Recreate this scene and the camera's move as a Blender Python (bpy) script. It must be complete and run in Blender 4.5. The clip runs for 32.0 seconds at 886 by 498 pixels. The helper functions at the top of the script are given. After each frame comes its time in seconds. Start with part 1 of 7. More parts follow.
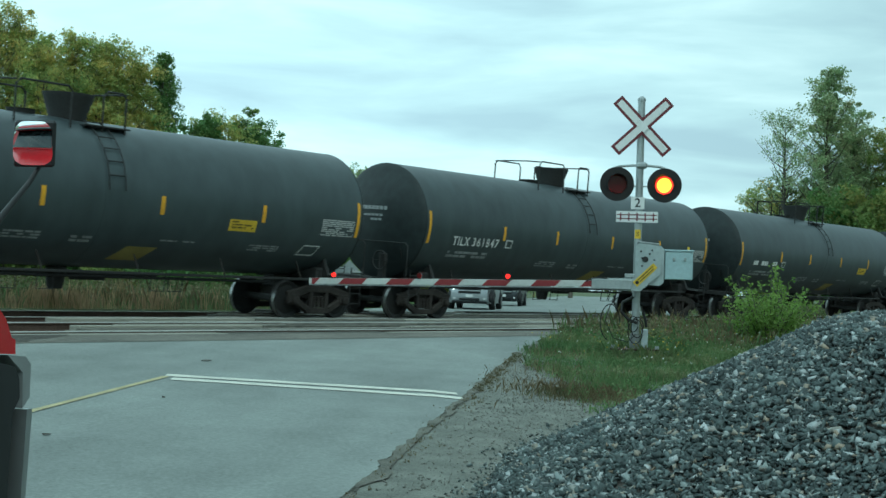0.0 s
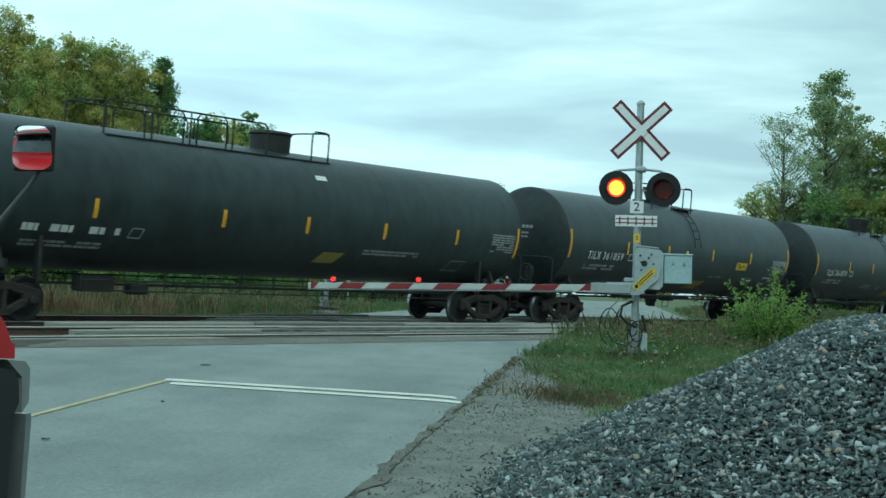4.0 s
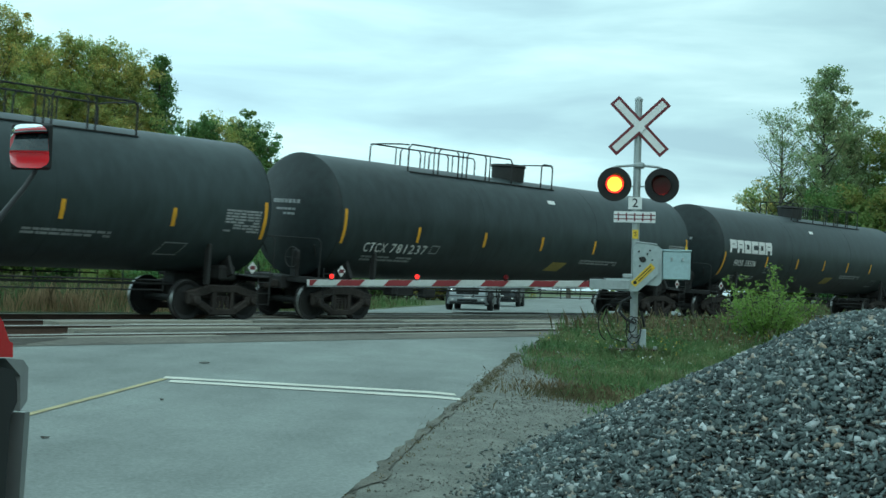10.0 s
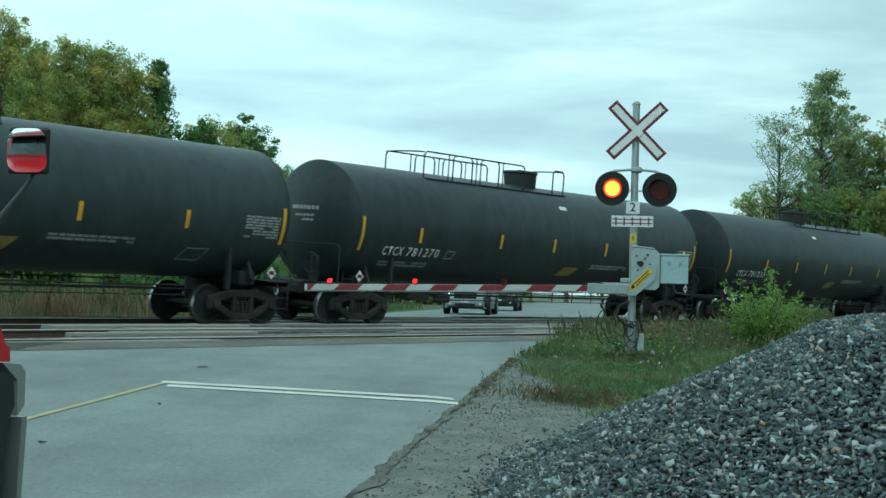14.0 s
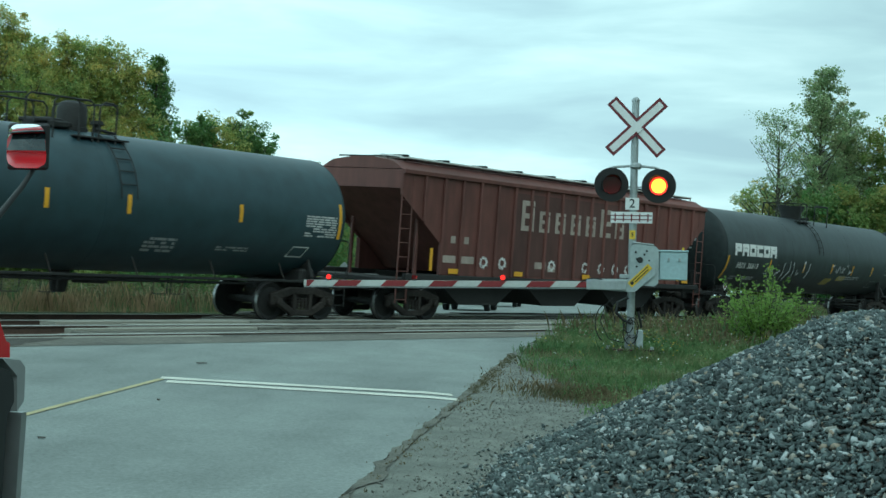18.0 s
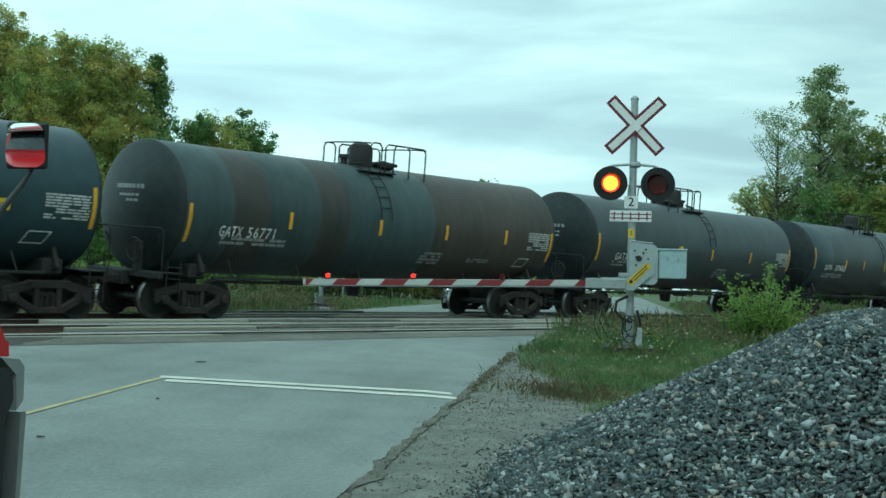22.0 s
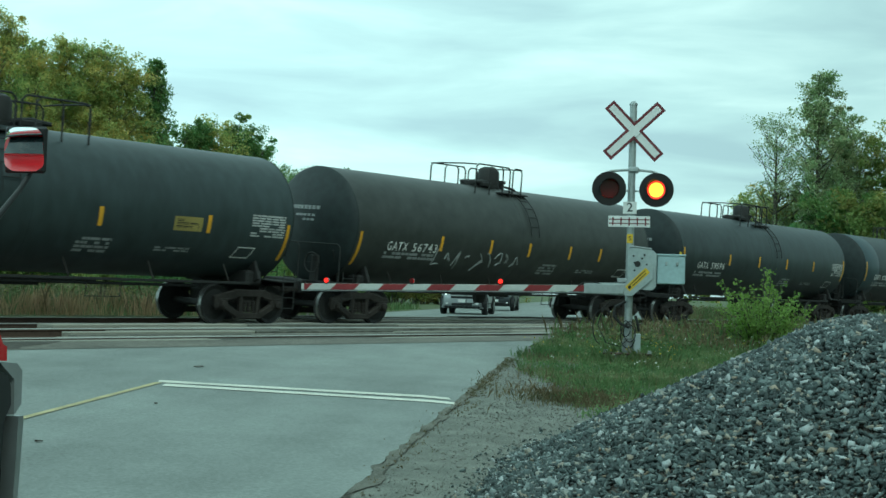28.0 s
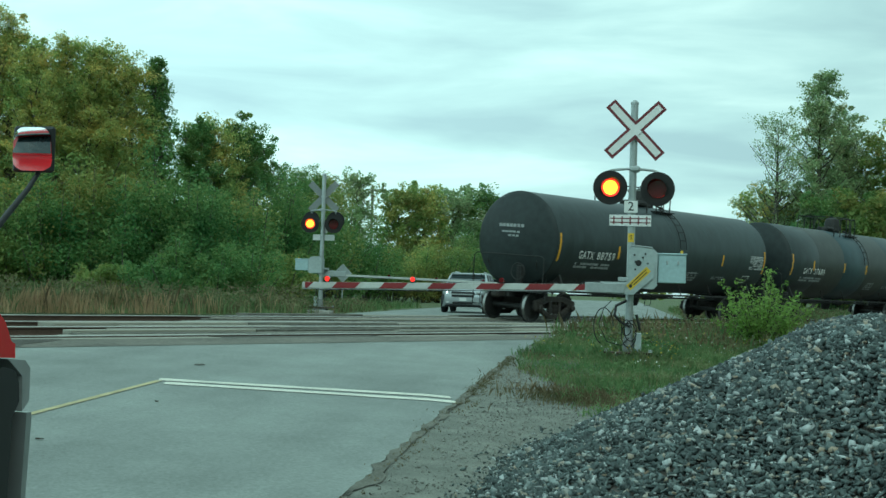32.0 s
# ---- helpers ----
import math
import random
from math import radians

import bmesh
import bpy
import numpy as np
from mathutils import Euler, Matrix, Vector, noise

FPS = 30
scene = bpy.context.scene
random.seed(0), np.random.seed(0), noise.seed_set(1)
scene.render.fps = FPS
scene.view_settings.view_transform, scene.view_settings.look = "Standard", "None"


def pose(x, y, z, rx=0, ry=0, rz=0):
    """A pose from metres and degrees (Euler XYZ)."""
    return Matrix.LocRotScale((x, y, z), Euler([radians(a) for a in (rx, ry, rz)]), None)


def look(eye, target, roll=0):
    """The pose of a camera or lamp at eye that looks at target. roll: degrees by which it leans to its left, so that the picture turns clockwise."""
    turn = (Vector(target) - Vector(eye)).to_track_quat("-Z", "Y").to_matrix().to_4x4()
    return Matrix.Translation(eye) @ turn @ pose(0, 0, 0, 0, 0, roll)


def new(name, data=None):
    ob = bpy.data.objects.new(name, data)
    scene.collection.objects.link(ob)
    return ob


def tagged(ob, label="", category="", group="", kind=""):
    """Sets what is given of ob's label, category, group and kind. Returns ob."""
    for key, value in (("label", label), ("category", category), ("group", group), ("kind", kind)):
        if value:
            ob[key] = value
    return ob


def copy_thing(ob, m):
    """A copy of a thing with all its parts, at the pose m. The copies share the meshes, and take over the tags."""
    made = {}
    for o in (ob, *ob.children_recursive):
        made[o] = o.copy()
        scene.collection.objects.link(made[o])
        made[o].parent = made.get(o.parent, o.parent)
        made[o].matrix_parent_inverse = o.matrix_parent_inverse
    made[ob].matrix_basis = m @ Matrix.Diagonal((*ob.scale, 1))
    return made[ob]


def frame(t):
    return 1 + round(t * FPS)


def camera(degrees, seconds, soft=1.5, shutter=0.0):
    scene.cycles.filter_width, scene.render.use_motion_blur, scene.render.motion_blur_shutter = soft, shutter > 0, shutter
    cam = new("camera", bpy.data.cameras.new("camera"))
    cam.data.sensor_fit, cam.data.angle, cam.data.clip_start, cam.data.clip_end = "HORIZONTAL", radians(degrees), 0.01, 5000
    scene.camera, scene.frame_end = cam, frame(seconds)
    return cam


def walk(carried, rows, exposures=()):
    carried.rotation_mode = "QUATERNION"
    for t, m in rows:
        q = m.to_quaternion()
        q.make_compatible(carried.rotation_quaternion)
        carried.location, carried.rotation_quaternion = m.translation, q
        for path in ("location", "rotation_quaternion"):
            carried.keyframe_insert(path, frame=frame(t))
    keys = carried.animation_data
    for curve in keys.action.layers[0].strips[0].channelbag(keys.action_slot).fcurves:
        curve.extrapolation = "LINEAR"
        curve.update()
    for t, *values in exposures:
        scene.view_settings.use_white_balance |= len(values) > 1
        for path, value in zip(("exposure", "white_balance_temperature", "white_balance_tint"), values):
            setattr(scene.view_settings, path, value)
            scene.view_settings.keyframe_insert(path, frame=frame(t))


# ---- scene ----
# ---- camera and its sway: seconds, bearing from +y towards +x, tilt up, lean (degrees) ----
EYE = (0.0, -24.88, 0.87)
cam = camera(36.47, 32.0, soft=1.5, shutter=0.1)
SWAY = [
    (0.0, 50.781, 1.577, 1.865), (0.5, 50.789, 1.612, 1.849), (1.0, 50.807, 1.691, 1.881), (1.5, 50.817, 1.763, 1.89),
    (2.0, 50.827, 1.764, 1.856), (2.5, 50.832, 1.797, 1.83), (3.0, 50.827, 1.797, 1.828), (3.5, 50.802, 1.739, 1.824),
    (5.5, 50.869, 1.851, 1.786), (6.0, 50.874, 1.84, 1.759), (6.5, 50.875, 1.85, 1.773), (7.0, 50.874, 1.737, 1.78),
    (7.5, 50.87, 1.668, 1.76), (8.0, 50.867, 1.694, 1.712), (8.5, 50.895, 1.676, 1.614), (9.0, 50.89, 1.598, 1.509),
    (9.5, 50.87, 1.601, 1.505), (10.0, 50.874, 1.624, 1.589), (10.5, 50.871, 1.637, 1.649), (11.0, 50.868, 1.538, 1.65),
    (11.5, 50.878, 1.514, 1.61), (12.0, 50.896, 1.586, 1.581), (12.5, 50.924, 1.628, 1.576), (13.0, 50.965, 1.773, 1.572),
    (13.5, 50.969, 1.809, 1.571), (14.0, 50.964, 1.81, 1.587), (14.5, 50.962, 1.746, 1.62), (16.5, 50.965, 1.642, 1.636),
    (17.0, 51.0, 1.688, 1.634), (17.5, 50.998, 1.717, 1.638), (18.0, 51.001, 1.644, 1.626), (18.5, 50.989, 1.551, 1.602),
    (19.0, 50.977, 1.517, 1.598), (19.5, 51.006, 1.562, 1.599), (20.0, 51.035, 1.625, 1.593), (20.5, 51.057, 1.7, 1.584),
    (21.0, 51.076, 1.739, 1.58), (21.5, 51.069, 1.699, 1.582), (22.0, 51.043, 1.591, 1.575), (22.5, 51.043, 1.591, 1.587),
    (23.0, 51.037, 1.645, 1.624), (23.5, 51.074, 1.682, 1.643), (24.0, 51.07, 1.793, 1.65), (24.5, 51.098, 1.828, 1.656),
    (25.0, 51.096, 1.762, 1.65), (25.5, 51.075, 1.646, 1.643), (27.5, 51.107, 1.794, 1.66), (28.0, 51.097, 1.805, 1.685),
    (28.5, 51.101, 1.753, 1.676), (29.0, 51.086, 1.645, 1.651), (29.5, 51.1, 1.648, 1.613), (30.0, 51.115, 1.725, 1.588),
    (30.5, 51.107, 1.794, 1.629), (31.0, 51.127, 1.839, 1.688), (31.5, 51.096, 1.797, 1.736), (32.0, 51.057, 1.746, 1.794),
]


def sight(bearing, tilt, lean):
    b, p = radians(bearing), radians(tilt)
    way = Vector((math.sin(b) * math.cos(p), math.cos(b) * math.cos(p), math.sin(p)))
    return look(EYE, Vector(EYE) + 10 * way, lean)


walk(cam, [(t, sight(b, p, r)) for t, b, p, r in SWAY],
     exposures=[(0.0, 0.3, 5500, -14), (14.0, 0.3, 5500, -14), (23.0, 0.3, 5600, -18), (32.0, 0.3, 5700, -22)])

# ---- light: overcast sky, a weak wide sun ----
world = bpy.data.worlds.new("sky")
scene.world = world
world.use_nodes = True
wn, wl = world.node_tree.nodes, world.node_tree.links
wn.clear()
w_out = wn.new("ShaderNodeOutputWorld")
w_bg = wn.new("ShaderNodeBackground")
w_sky = wn.new("ShaderNodeTexSky")
w_sky.sky_type, w_sky.sun_disc = "NISHITA", False
w_sky.sun_elevation, w_sky.sun_rotation = radians(48), radians(200)
w_sky.air_density, w_sky.dust_density = 1.0, 3.0
w_tc = wn.new("ShaderNodeTexCoord")
w_map = wn.new("ShaderNodeMapping")
w_map.inputs["Scale"].default_value = (2.0, 2.0, 11.0)
w_map.inputs["Rotation"].default_value = (0.05, 0.03, 0.4)
w_noise = wn.new("ShaderNodeTexNoise")
w_noise.inputs["Scale"].default_value, w_noise.inputs["Detail"].default_value = 1.9, 8.0
w_noise.inputs["Roughness"].default_value, w_noise.inputs["Distortion"].default_value = 0.5, 0.4
w_ramp = wn.new("ShaderNodeValToRGB")
els = w_ramp.color_ramp.elements
els[0].position, els[0].color = 0.32, (5.0, 5.95, 6.5, 1)
els[1].position, els[1].color = 0.66, (8.6, 9.7, 9.6, 1)
mid = els.new(0.5)
mid.color = (6.5, 7.7, 7.9, 1)
w_mix = wn.new("ShaderNodeMix")
w_mix.data_type = "RGBA"
w_mix.inputs["Factor"].default_value = 0.9
wl.new(w_tc.outputs["Generated"], w_map.inputs["Vector"])
wl.new(w_map.outputs["Vector"], w_noise.inputs["Vector"])
wl.new(w_noise.outputs["Fac"], w_ramp.inputs["Fac"])
wl.new(w_sky.outputs["Color"], w_mix.inputs["A"])
wl.new(w_ramp.outputs["Color"], w_mix.inputs["B"])
w_dot, w_add, w_mul = wn.new("ShaderNodeVectorMath"), wn.new("ShaderNodeMath"), wn.new("ShaderNodeVectorMath")
w_dot.operation, w_mul.operation = "DOT_PRODUCT", "SCALE"
w_dot.inputs[1].default_value = (-0.36, 0.45, -0.12)
w_add.inputs[1].default_value = 1.04
wl.new(w_tc.outputs["Generated"], w_dot.inputs[0])
wl.new(w_dot.outputs["Value"], w_add.inputs[0])
wl.new(w_mix.outputs["Result"], w_mul.inputs[0])
wl.new(w_add.outputs[0], w_mul.inputs["Scale"])
wl.new(w_mul.outputs["Vector"], w_bg.inputs["Color"])
w_bg.inputs["Strength"].default_value = 0.1
wl.new(w_bg.outputs["Background"], w_out.inputs["Surface"])

sun = new("sun", bpy.data.lights.new("sun", "SUN"))
sun.data.energy, sun.data.angle, sun.data.color = 0.7, radians(35), (1.0, 0.97, 0.93)
sun.matrix_world = look((-30, -60, 80), (0, 0, 0))


# ---- materials ----
def mat(name, rgb, rough=0.6, metal=0.0, vary=0.25, scale=6.0, bump=0.0, bump_scale=40.0, second=None, stretch=(1, 1, 1), each=0.0, spec=0.5):
    """Two scales of noise over the base colour, optional fine relief, optional tint per object."""
    m = bpy.data.materials.new(name)
    m.use_nodes = True
    n, l = m.node_tree.nodes, m.node_tree.links
    b = n["Principled BSDF"]
    b.inputs["Roughness"].default_value, b.inputs["Metallic"].default_value = rough, metal
    b.inputs["Specular IOR Level"].default_value = spec
    tc, mp = n.new("ShaderNodeTexCoord"), n.new("ShaderNodeMapping")
    mp.inputs["Scale"].default_value = stretch
    l.new(tc.outputs["Object"], mp.inputs["Vector"])
    big, small = n.new("ShaderNodeTexNoise"), n.new("ShaderNodeTexNoise")
    big.inputs["Scale"].default_value, big.inputs["Detail"].default_value = scale * 0.13, 5.0
    small.inputs["Scale"].default_value, small.inputs["Detail"].default_value = scale * 2.2, 4.0
    l.new(mp.outputs["Vector"], big.inputs["Vector"])
    l.new(mp.outputs["Vector"], small.inputs["Vector"])
    add = n.new("ShaderNodeMath")
    add.operation = "ADD"
    l.new(big.outputs["Fac"], add.inputs[0])
    l.new(small.outputs["Fac"], add.inputs[1])
    half = n.new("ShaderNodeMath")
    half.operation = "MULTIPLY"
    half.inputs[1].default_value = 0.5
    l.new(add.outputs[0], half.inputs[0])
    fac = half.outputs[0]
    if each:
        info = n.new("ShaderNodeObjectInfo")
        mr = n.new("ShaderNodeMapRange")
        mr.inputs["To Min"].default_value, mr.inputs["To Max"].default_value = -each, each
        l.new(info.outputs["Random"], mr.inputs["Value"])
        plus = n.new("ShaderNodeMath")
        l.new(fac, plus.inputs[0])
        l.new(mr.outputs["Result"], plus.inputs[1])
        fac = plus.outputs[0]
    ramp = n.new("ShaderNodeValToRGB")
    e = ramp.color_ramp.elements
    lo = tuple(c * (1 - vary) for c in rgb)
    hi = second or tuple(min(1, c * (1 + vary)) for c in rgb)
    e[0].position, e[0].color = 0.32, (*lo, 1)
    e[1].position, e[1].color = 0.68, (*hi, 1)
    l.new(fac, ramp.inputs["Fac"])
    l.new(ramp.outputs["Color"], b.inputs["Base Color"])
    if bump:
        bt, bn = n.new("ShaderNodeTexNoise"), n.new("ShaderNodeBump")
        bt.inputs["Scale"].default_value, bt.inputs["Detail"].default_value = bump_scale, 5.0
        bn.inputs["Strength"].default_value, bn.inputs["Distance"].default_value = bump, 0.02
        l.new(mp.outputs["Vector"], bt.inputs["Vector"])
        l.new(bt.outputs["Fac"], bn.inputs["Height"])
        l.new(bn.outputs["Normal"], b.inputs["Normal"])
    return m


def glow(name, rgb, strength):
    m = bpy.data.materials.new(name)
    m.use_nodes = True
    b = m.node_tree.nodes["Principled BSDF"]
    b.inputs["Base Color"].default_value = (*rgb, 1)
    b.inputs["Emission Color"].default_value, b.inputs["Emission Strength"].default_value = (*rgb, 1), strength
    return m


def leafy(name, a, b_, c):
    """Leaf colours that change from leaf to leaf, a little light through them."""
    m = bpy.data.materials.new(name)
    m.use_nodes = True
    n, l = m.node_tree.nodes, m.node_tree.links
    b = n["Principled BSDF"]
    b.inputs["Roughness"].default_value, b.inputs["Specular IOR Level"].default_value = 0.6, 0.25
    geo, ramp = n.new("ShaderNodeNewGeometry"), n.new("ShaderNodeValToRGB")
    tc, ns = n.new("ShaderNodeTexCoord"), n.new("ShaderNodeTexNoise")
    ns.inputs["Scale"].default_value, ns.inputs["Detail"].default_value = 0.45, 3.0
    l.new(tc.outputs["Object"], ns.inputs["Vector"])
    mixf = n.new("ShaderNodeMath")
    mixf.operation = "MULTIPLY_ADD"
    mixf.inputs[1].default_value = 0.42
    l.new(geo.outputs["Random Per Island"], mixf.inputs[0])
    half = n.new("ShaderNodeMath")
    half.operation = "MULTIPLY_ADD"
    half.inputs[1].default_value, half.inputs[2].default_value = 1.7, -0.58
    l.new(ns.outputs["Fac"], half.inputs[0])
    l.new(half.outputs[0], mixf.inputs[2])
    e = ramp.color_ramp.elements
    e[0].position, e[0].color = 0.0, (*a, 1)
    e[1].position, e[1].color = 1.0, (*c, 1)
    e.new(0.5).color = (*b_, 1)
    l.new(mixf.outputs[0], ramp.inputs["Fac"])
    l.new(ramp.outputs["Color"], b.inputs["Base Color"])
    tr, mx = n.new("ShaderNodeBsdfTranslucent"), n.new("ShaderNodeMixShader")
    mx.inputs["Fac"].default_value = 0.48
    l.new(ramp.outputs["Color"], tr.inputs["Color"])
    l.new(b.outputs["BSDF"], mx.inputs[1])
    l.new(tr.outputs["BSDF"], mx.inputs[2])
    l.new(mx.outputs["Shader"], n["Material Output"].inputs["Surface"])
    return m




def streak_road():
    """Worn asphalt: long faint streaks along the traffic, stains and fine grit."""
    m = mat("worn_asphalt", (0.222, 0.243, 0.228), 0.85, vary=0.16, scale=9, bump=0.45, bump_scale=110)
    n, l = m.node_tree.nodes, m.node_tree.links
    b = n["Principled BSDF"]
    old = b.inputs["Base Color"].links[0].from_socket
    tc = n.new("ShaderNodeTexCoord")
    total = None
    for scale, stretch, lo, hi in ((1.0, (0.10, 1.1, 1), 0.86, 1.12), (0.35, (1, 1, 1), 0.90, 1.07), (2.6, (0.5, 1, 1), 0.94, 1.05), (38.0, (1, 1, 1), 0.84, 1.16)):
        mp, ns, mr = n.new("ShaderNodeMapping"), n.new("ShaderNodeTexNoise"), n.new("ShaderNodeMapRange")
        mp.vector_type = "TEXTURE"
        mp.inputs["Rotation"].default_value = (0, 0, radians(31.3))
        mp.inputs["Scale"].default_value = tuple(1 / q for q in stretch)
        ns.inputs["Scale"].default_value, ns.inputs["Detail"].default_value = scale, 6.0
        mr.inputs["From Min"].default_value, mr.inputs["From Max"].default_value = 0.3, 0.7
        mr.inputs["To Min"].default_value, mr.inputs["To Max"].default_value = lo, hi
        l.new(tc.outputs["Object"], mp.inputs["Vector"])
        l.new(mp.outputs["Vector"], ns.inputs["Vector"])
        l.new(ns.outputs["Fac"], mr.inputs["Value"])
        mx = n.new("ShaderNodeVectorMath")
        mx.operation = "MULTIPLY"
        l.new(total or old, mx.inputs[0])
        l.new(mr.outputs["Result"], mx.inputs[1])
        total = mx.outputs["Vector"]
    l.new(total, b.inputs["Base Color"])
    return m


M_ROAD = streak_road()
M_DIRT = mat("packed_dirt", (0.065, 0.058, 0.047), 0.95, vary=0.45, scale=9, bump=0.7, bump_scale=40)
M_PATCH = mat("dirty_asphalt", (0.135, 0.127, 0.105), 0.9, vary=0.5, scale=5, bump=0.5, bump_scale=60)
M_SHOULDER = mat("gravel_dust", (0.178, 0.184, 0.158), 0.95, vary=0.45, scale=26, bump=1.0, bump_scale=70)
M_SOIL = mat("soil_and_turf", (0.085, 0.11, 0.045), 0.95, vary=0.5, scale=4, bump=0.8, bump_scale=25)
M_BALLAST = mat("ballast_bed", (0.12, 0.105, 0.09), 0.95, vary=0.55, scale=14, bump=1.0, bump_scale=22)
M_WHITE = mat("worn_white_paint", (0.58, 0.575, 0.50), 0.7, vary=0.28, scale=20)
M_GRIT = mat("pale_grit", (0.21, 0.21, 0.185), 0.9, vary=0.5, scale=3)
M_EDGE = mat("crumbled_asphalt", (0.135, 0.132, 0.108), 0.95, vary=0.5, scale=22, bump=0.9, bump_scale=60)
M_YELLOW = mat("worn_yellow_paint", (0.39, 0.34, 0.18), 0.7, vary=0.4, scale=20)
M_STONE = mat("crushed_stone", (0.15, 0.155, 0.155), 0.85, vary=0.65, scale=2.5, bump=0.5, bump_scale=30, second=(0.42, 0.42, 0.41), each=0.2)
M_RAIL = mat("polished_rail", (0.60, 0.60, 0.57), 0.48, 0.6, vary=0.08)
M_RAILSIDE = mat("rusty_rail", (0.09, 0.06, 0.045), 0.8, 0.3, vary=0.4, scale=12)
M_PLANK = mat("weathered_plank", (0.185, 0.178, 0.148), 0.85, vary=0.6, scale=7, bump=0.6, bump_scale=40, stretch=(0.25, 3, 1), each=0.3)
M_BLACK = mat("black_tank_paint", (0.029, 0.040, 0.0415), 0.43, vary=0.45, scale=1.6, stretch=(1, 1, 0.4), spec=0.42)
M_GREYBLK = mat("dusty_black_tank_paint", (0.045, 0.060, 0.064), 0.42, vary=0.35, scale=1.1, stretch=(1, 1, 0.4), spec=0.55)
M_BLUE = mat("blue_black_tank_paint", (0.025, 0.050, 0.060), 0.42, vary=0.35, scale=1.0, spec=0.52)
M_BROWNBLK = mat("brownish_black_tank_paint", (0.043, 0.047, 0.043), 0.44, vary=0.4, scale=1.2, spec=0.40)
M_RUSTY = mat("faded_tank_paint", (0.046, 0.056, 0.053), 0.48, vary=0.4, scale=1.6, second=(0.080, 0.064, 0.053), stretch=(1.4, 1, 0.2), spec=0.45)
M_FADEGREY = mat("grey_faded_tank_paint", (0.043, 0.065, 0.068), 0.46, vary=0.35, scale=1.6, stretch=(1.4, 1, 0.2), spec=0.45)
# tank ends: the shade between cars is put into this darker colour
M_SHADED_END = mat("shaded_tank_end", (0.018, 0.024, 0.0245), 0.55, vary=0.45, scale=2.0, spec=0.32)
M_STEEL = mat("grimy_black_steel", (0.021, 0.021, 0.020), 0.75, 0.05, vary=0.4, scale=8)
M_CAST = mat("dusty_cast_steel", (0.034, 0.029, 0.025), 0.8, 0.2, vary=0.5, scale=7, bump=0.3)
M_TREAD = mat("bright_wheel_tread", (0.3, 0.3, 0.29), 0.4, 0.9, vary=0.2)
M_MARK = mat("yellow_reflector", (0.72, 0.37, 0.02), 0.5, vary=0.18, scale=9)
M_LETTER = mat("white_stencil", (0.72, 0.72, 0.7), 0.6, vary=0.15, scale=14)
M_PANELW = mat("pale_stencil", (0.46, 0.47, 0.46), 0.7, vary=0.25, scale=25)
M_DULL = mat("dull_stencil", (0.30, 0.31, 0.31), 0.7, vary=0.35, scale=25)
M_OLIVE = mat("faded_yellow_panel", (0.30, 0.24, 0.07), 0.7, vary=0.3, scale=12)
M_YPANEL = mat("yellow_panel", (0.62, 0.42, 0.03), 0.6, vary=0.2, scale=12)
M_HOPPER = mat("oxide_red_paint", (0.125, 0.047, 0.038), 0.65, vary=0.38, scale=1.6, bump=0.1, stretch=(1, 1, 0.3))
M_HOPPER2 = mat("brown_repaint", (0.088, 0.040, 0.034), 0.7, vary=0.35, scale=1.6, stretch=(1, 1, 0.3))
M_HROOF = mat("pale_roof_paint", (0.5, 0.52, 0.5), 0.6, vary=0.25, scale=4)
M_FADED = mat("faded_letter_paint", (0.36, 0.30, 0.26), 0.75, vary=0.35, scale=18)
M_GALV = mat("galvanised_steel", (0.38, 0.41, 0.41), 0.45, 0.55, vary=0.18, scale=7)
M_GREY = mat("grey_housing_paint", (0.35, 0.40, 0.40), 0.5, 0.1, vary=0.16, scale=8)
M_BACK = mat("dull_board_back", (0.20, 0.215, 0.21), 0.7, vary=0.15, scale=8)
M_PALE = mat("pale_blue_grey_paint", (0.36, 0.47, 0.49), 0.45, 0.1, vary=0.15, scale=8)
M_SIGNW = mat("white_sign_sheet", (0.72, 0.73, 0.72), 0.5, vary=0.08, scale=10)
M_SIGNR = mat("red_sign_sheet", (0.13, 0.018, 0.026), 0.5, vary=0.12, scale=10)
M_ARMW = mat("white_gate_sheet", (0.46, 0.475, 0.45), 0.5, vary=0.12, scale=10)
M_ARMR = mat("red_gate_sheet", (0.18, 0.014, 0.018), 0.5, vary=0.15, scale=10)
M_DISC = mat("black_signal_plate", (0.008, 0.008, 0.008), 0.7, vary=0.2)
M_LENS = mat("dark_red_lens", (0.09, 0.006, 0.008), 0.15, vary=0.1, spec=0.6)
M_LIT = glow("lit_signal", (1.0, 0.40, 0.03), 2.4)
M_HALO = glow("lit_red_rim", (1.0, 0.035, 0.02), 1.1)
M_LITRED = glow("lit_gate_lamp", (1.0, 0.012, 0.010), 1.3)
M_HEADLIT = glow("lit_headlamp", (1.0, 1.0, 0.95), 3.0)
M_RUBBER = mat("black_rubber", (0.015, 0.015, 0.015), 0.7, vary=0.2)
M_CABLE = mat("cable_sheath", (0.012, 0.012, 0.012), 0.6, vary=0.2)
M_CONC = mat("weathered_concrete", (0.35, 0.34, 0.31), 0.9, vary=0.3, scale=10, bump=0.4)
M_RED = mat("red_truck_paint", (0.52, 0.014, 0.022), 0.22, vary=0.1, scale=2, spec=0.6)
M_CHROME = mat("dull_aluminium", (0.45, 0.47, 0.47), 0.35, 0.8, vary=0.1, scale=4)
M_BUMPER = mat("grey_bumper_plastic", (0.24, 0.255, 0.255), 0.5, vary=0.15, scale=4)
M_DARK = mat("black_plastic", (0.008, 0.009, 0.010), 0.5, vary=0.2)
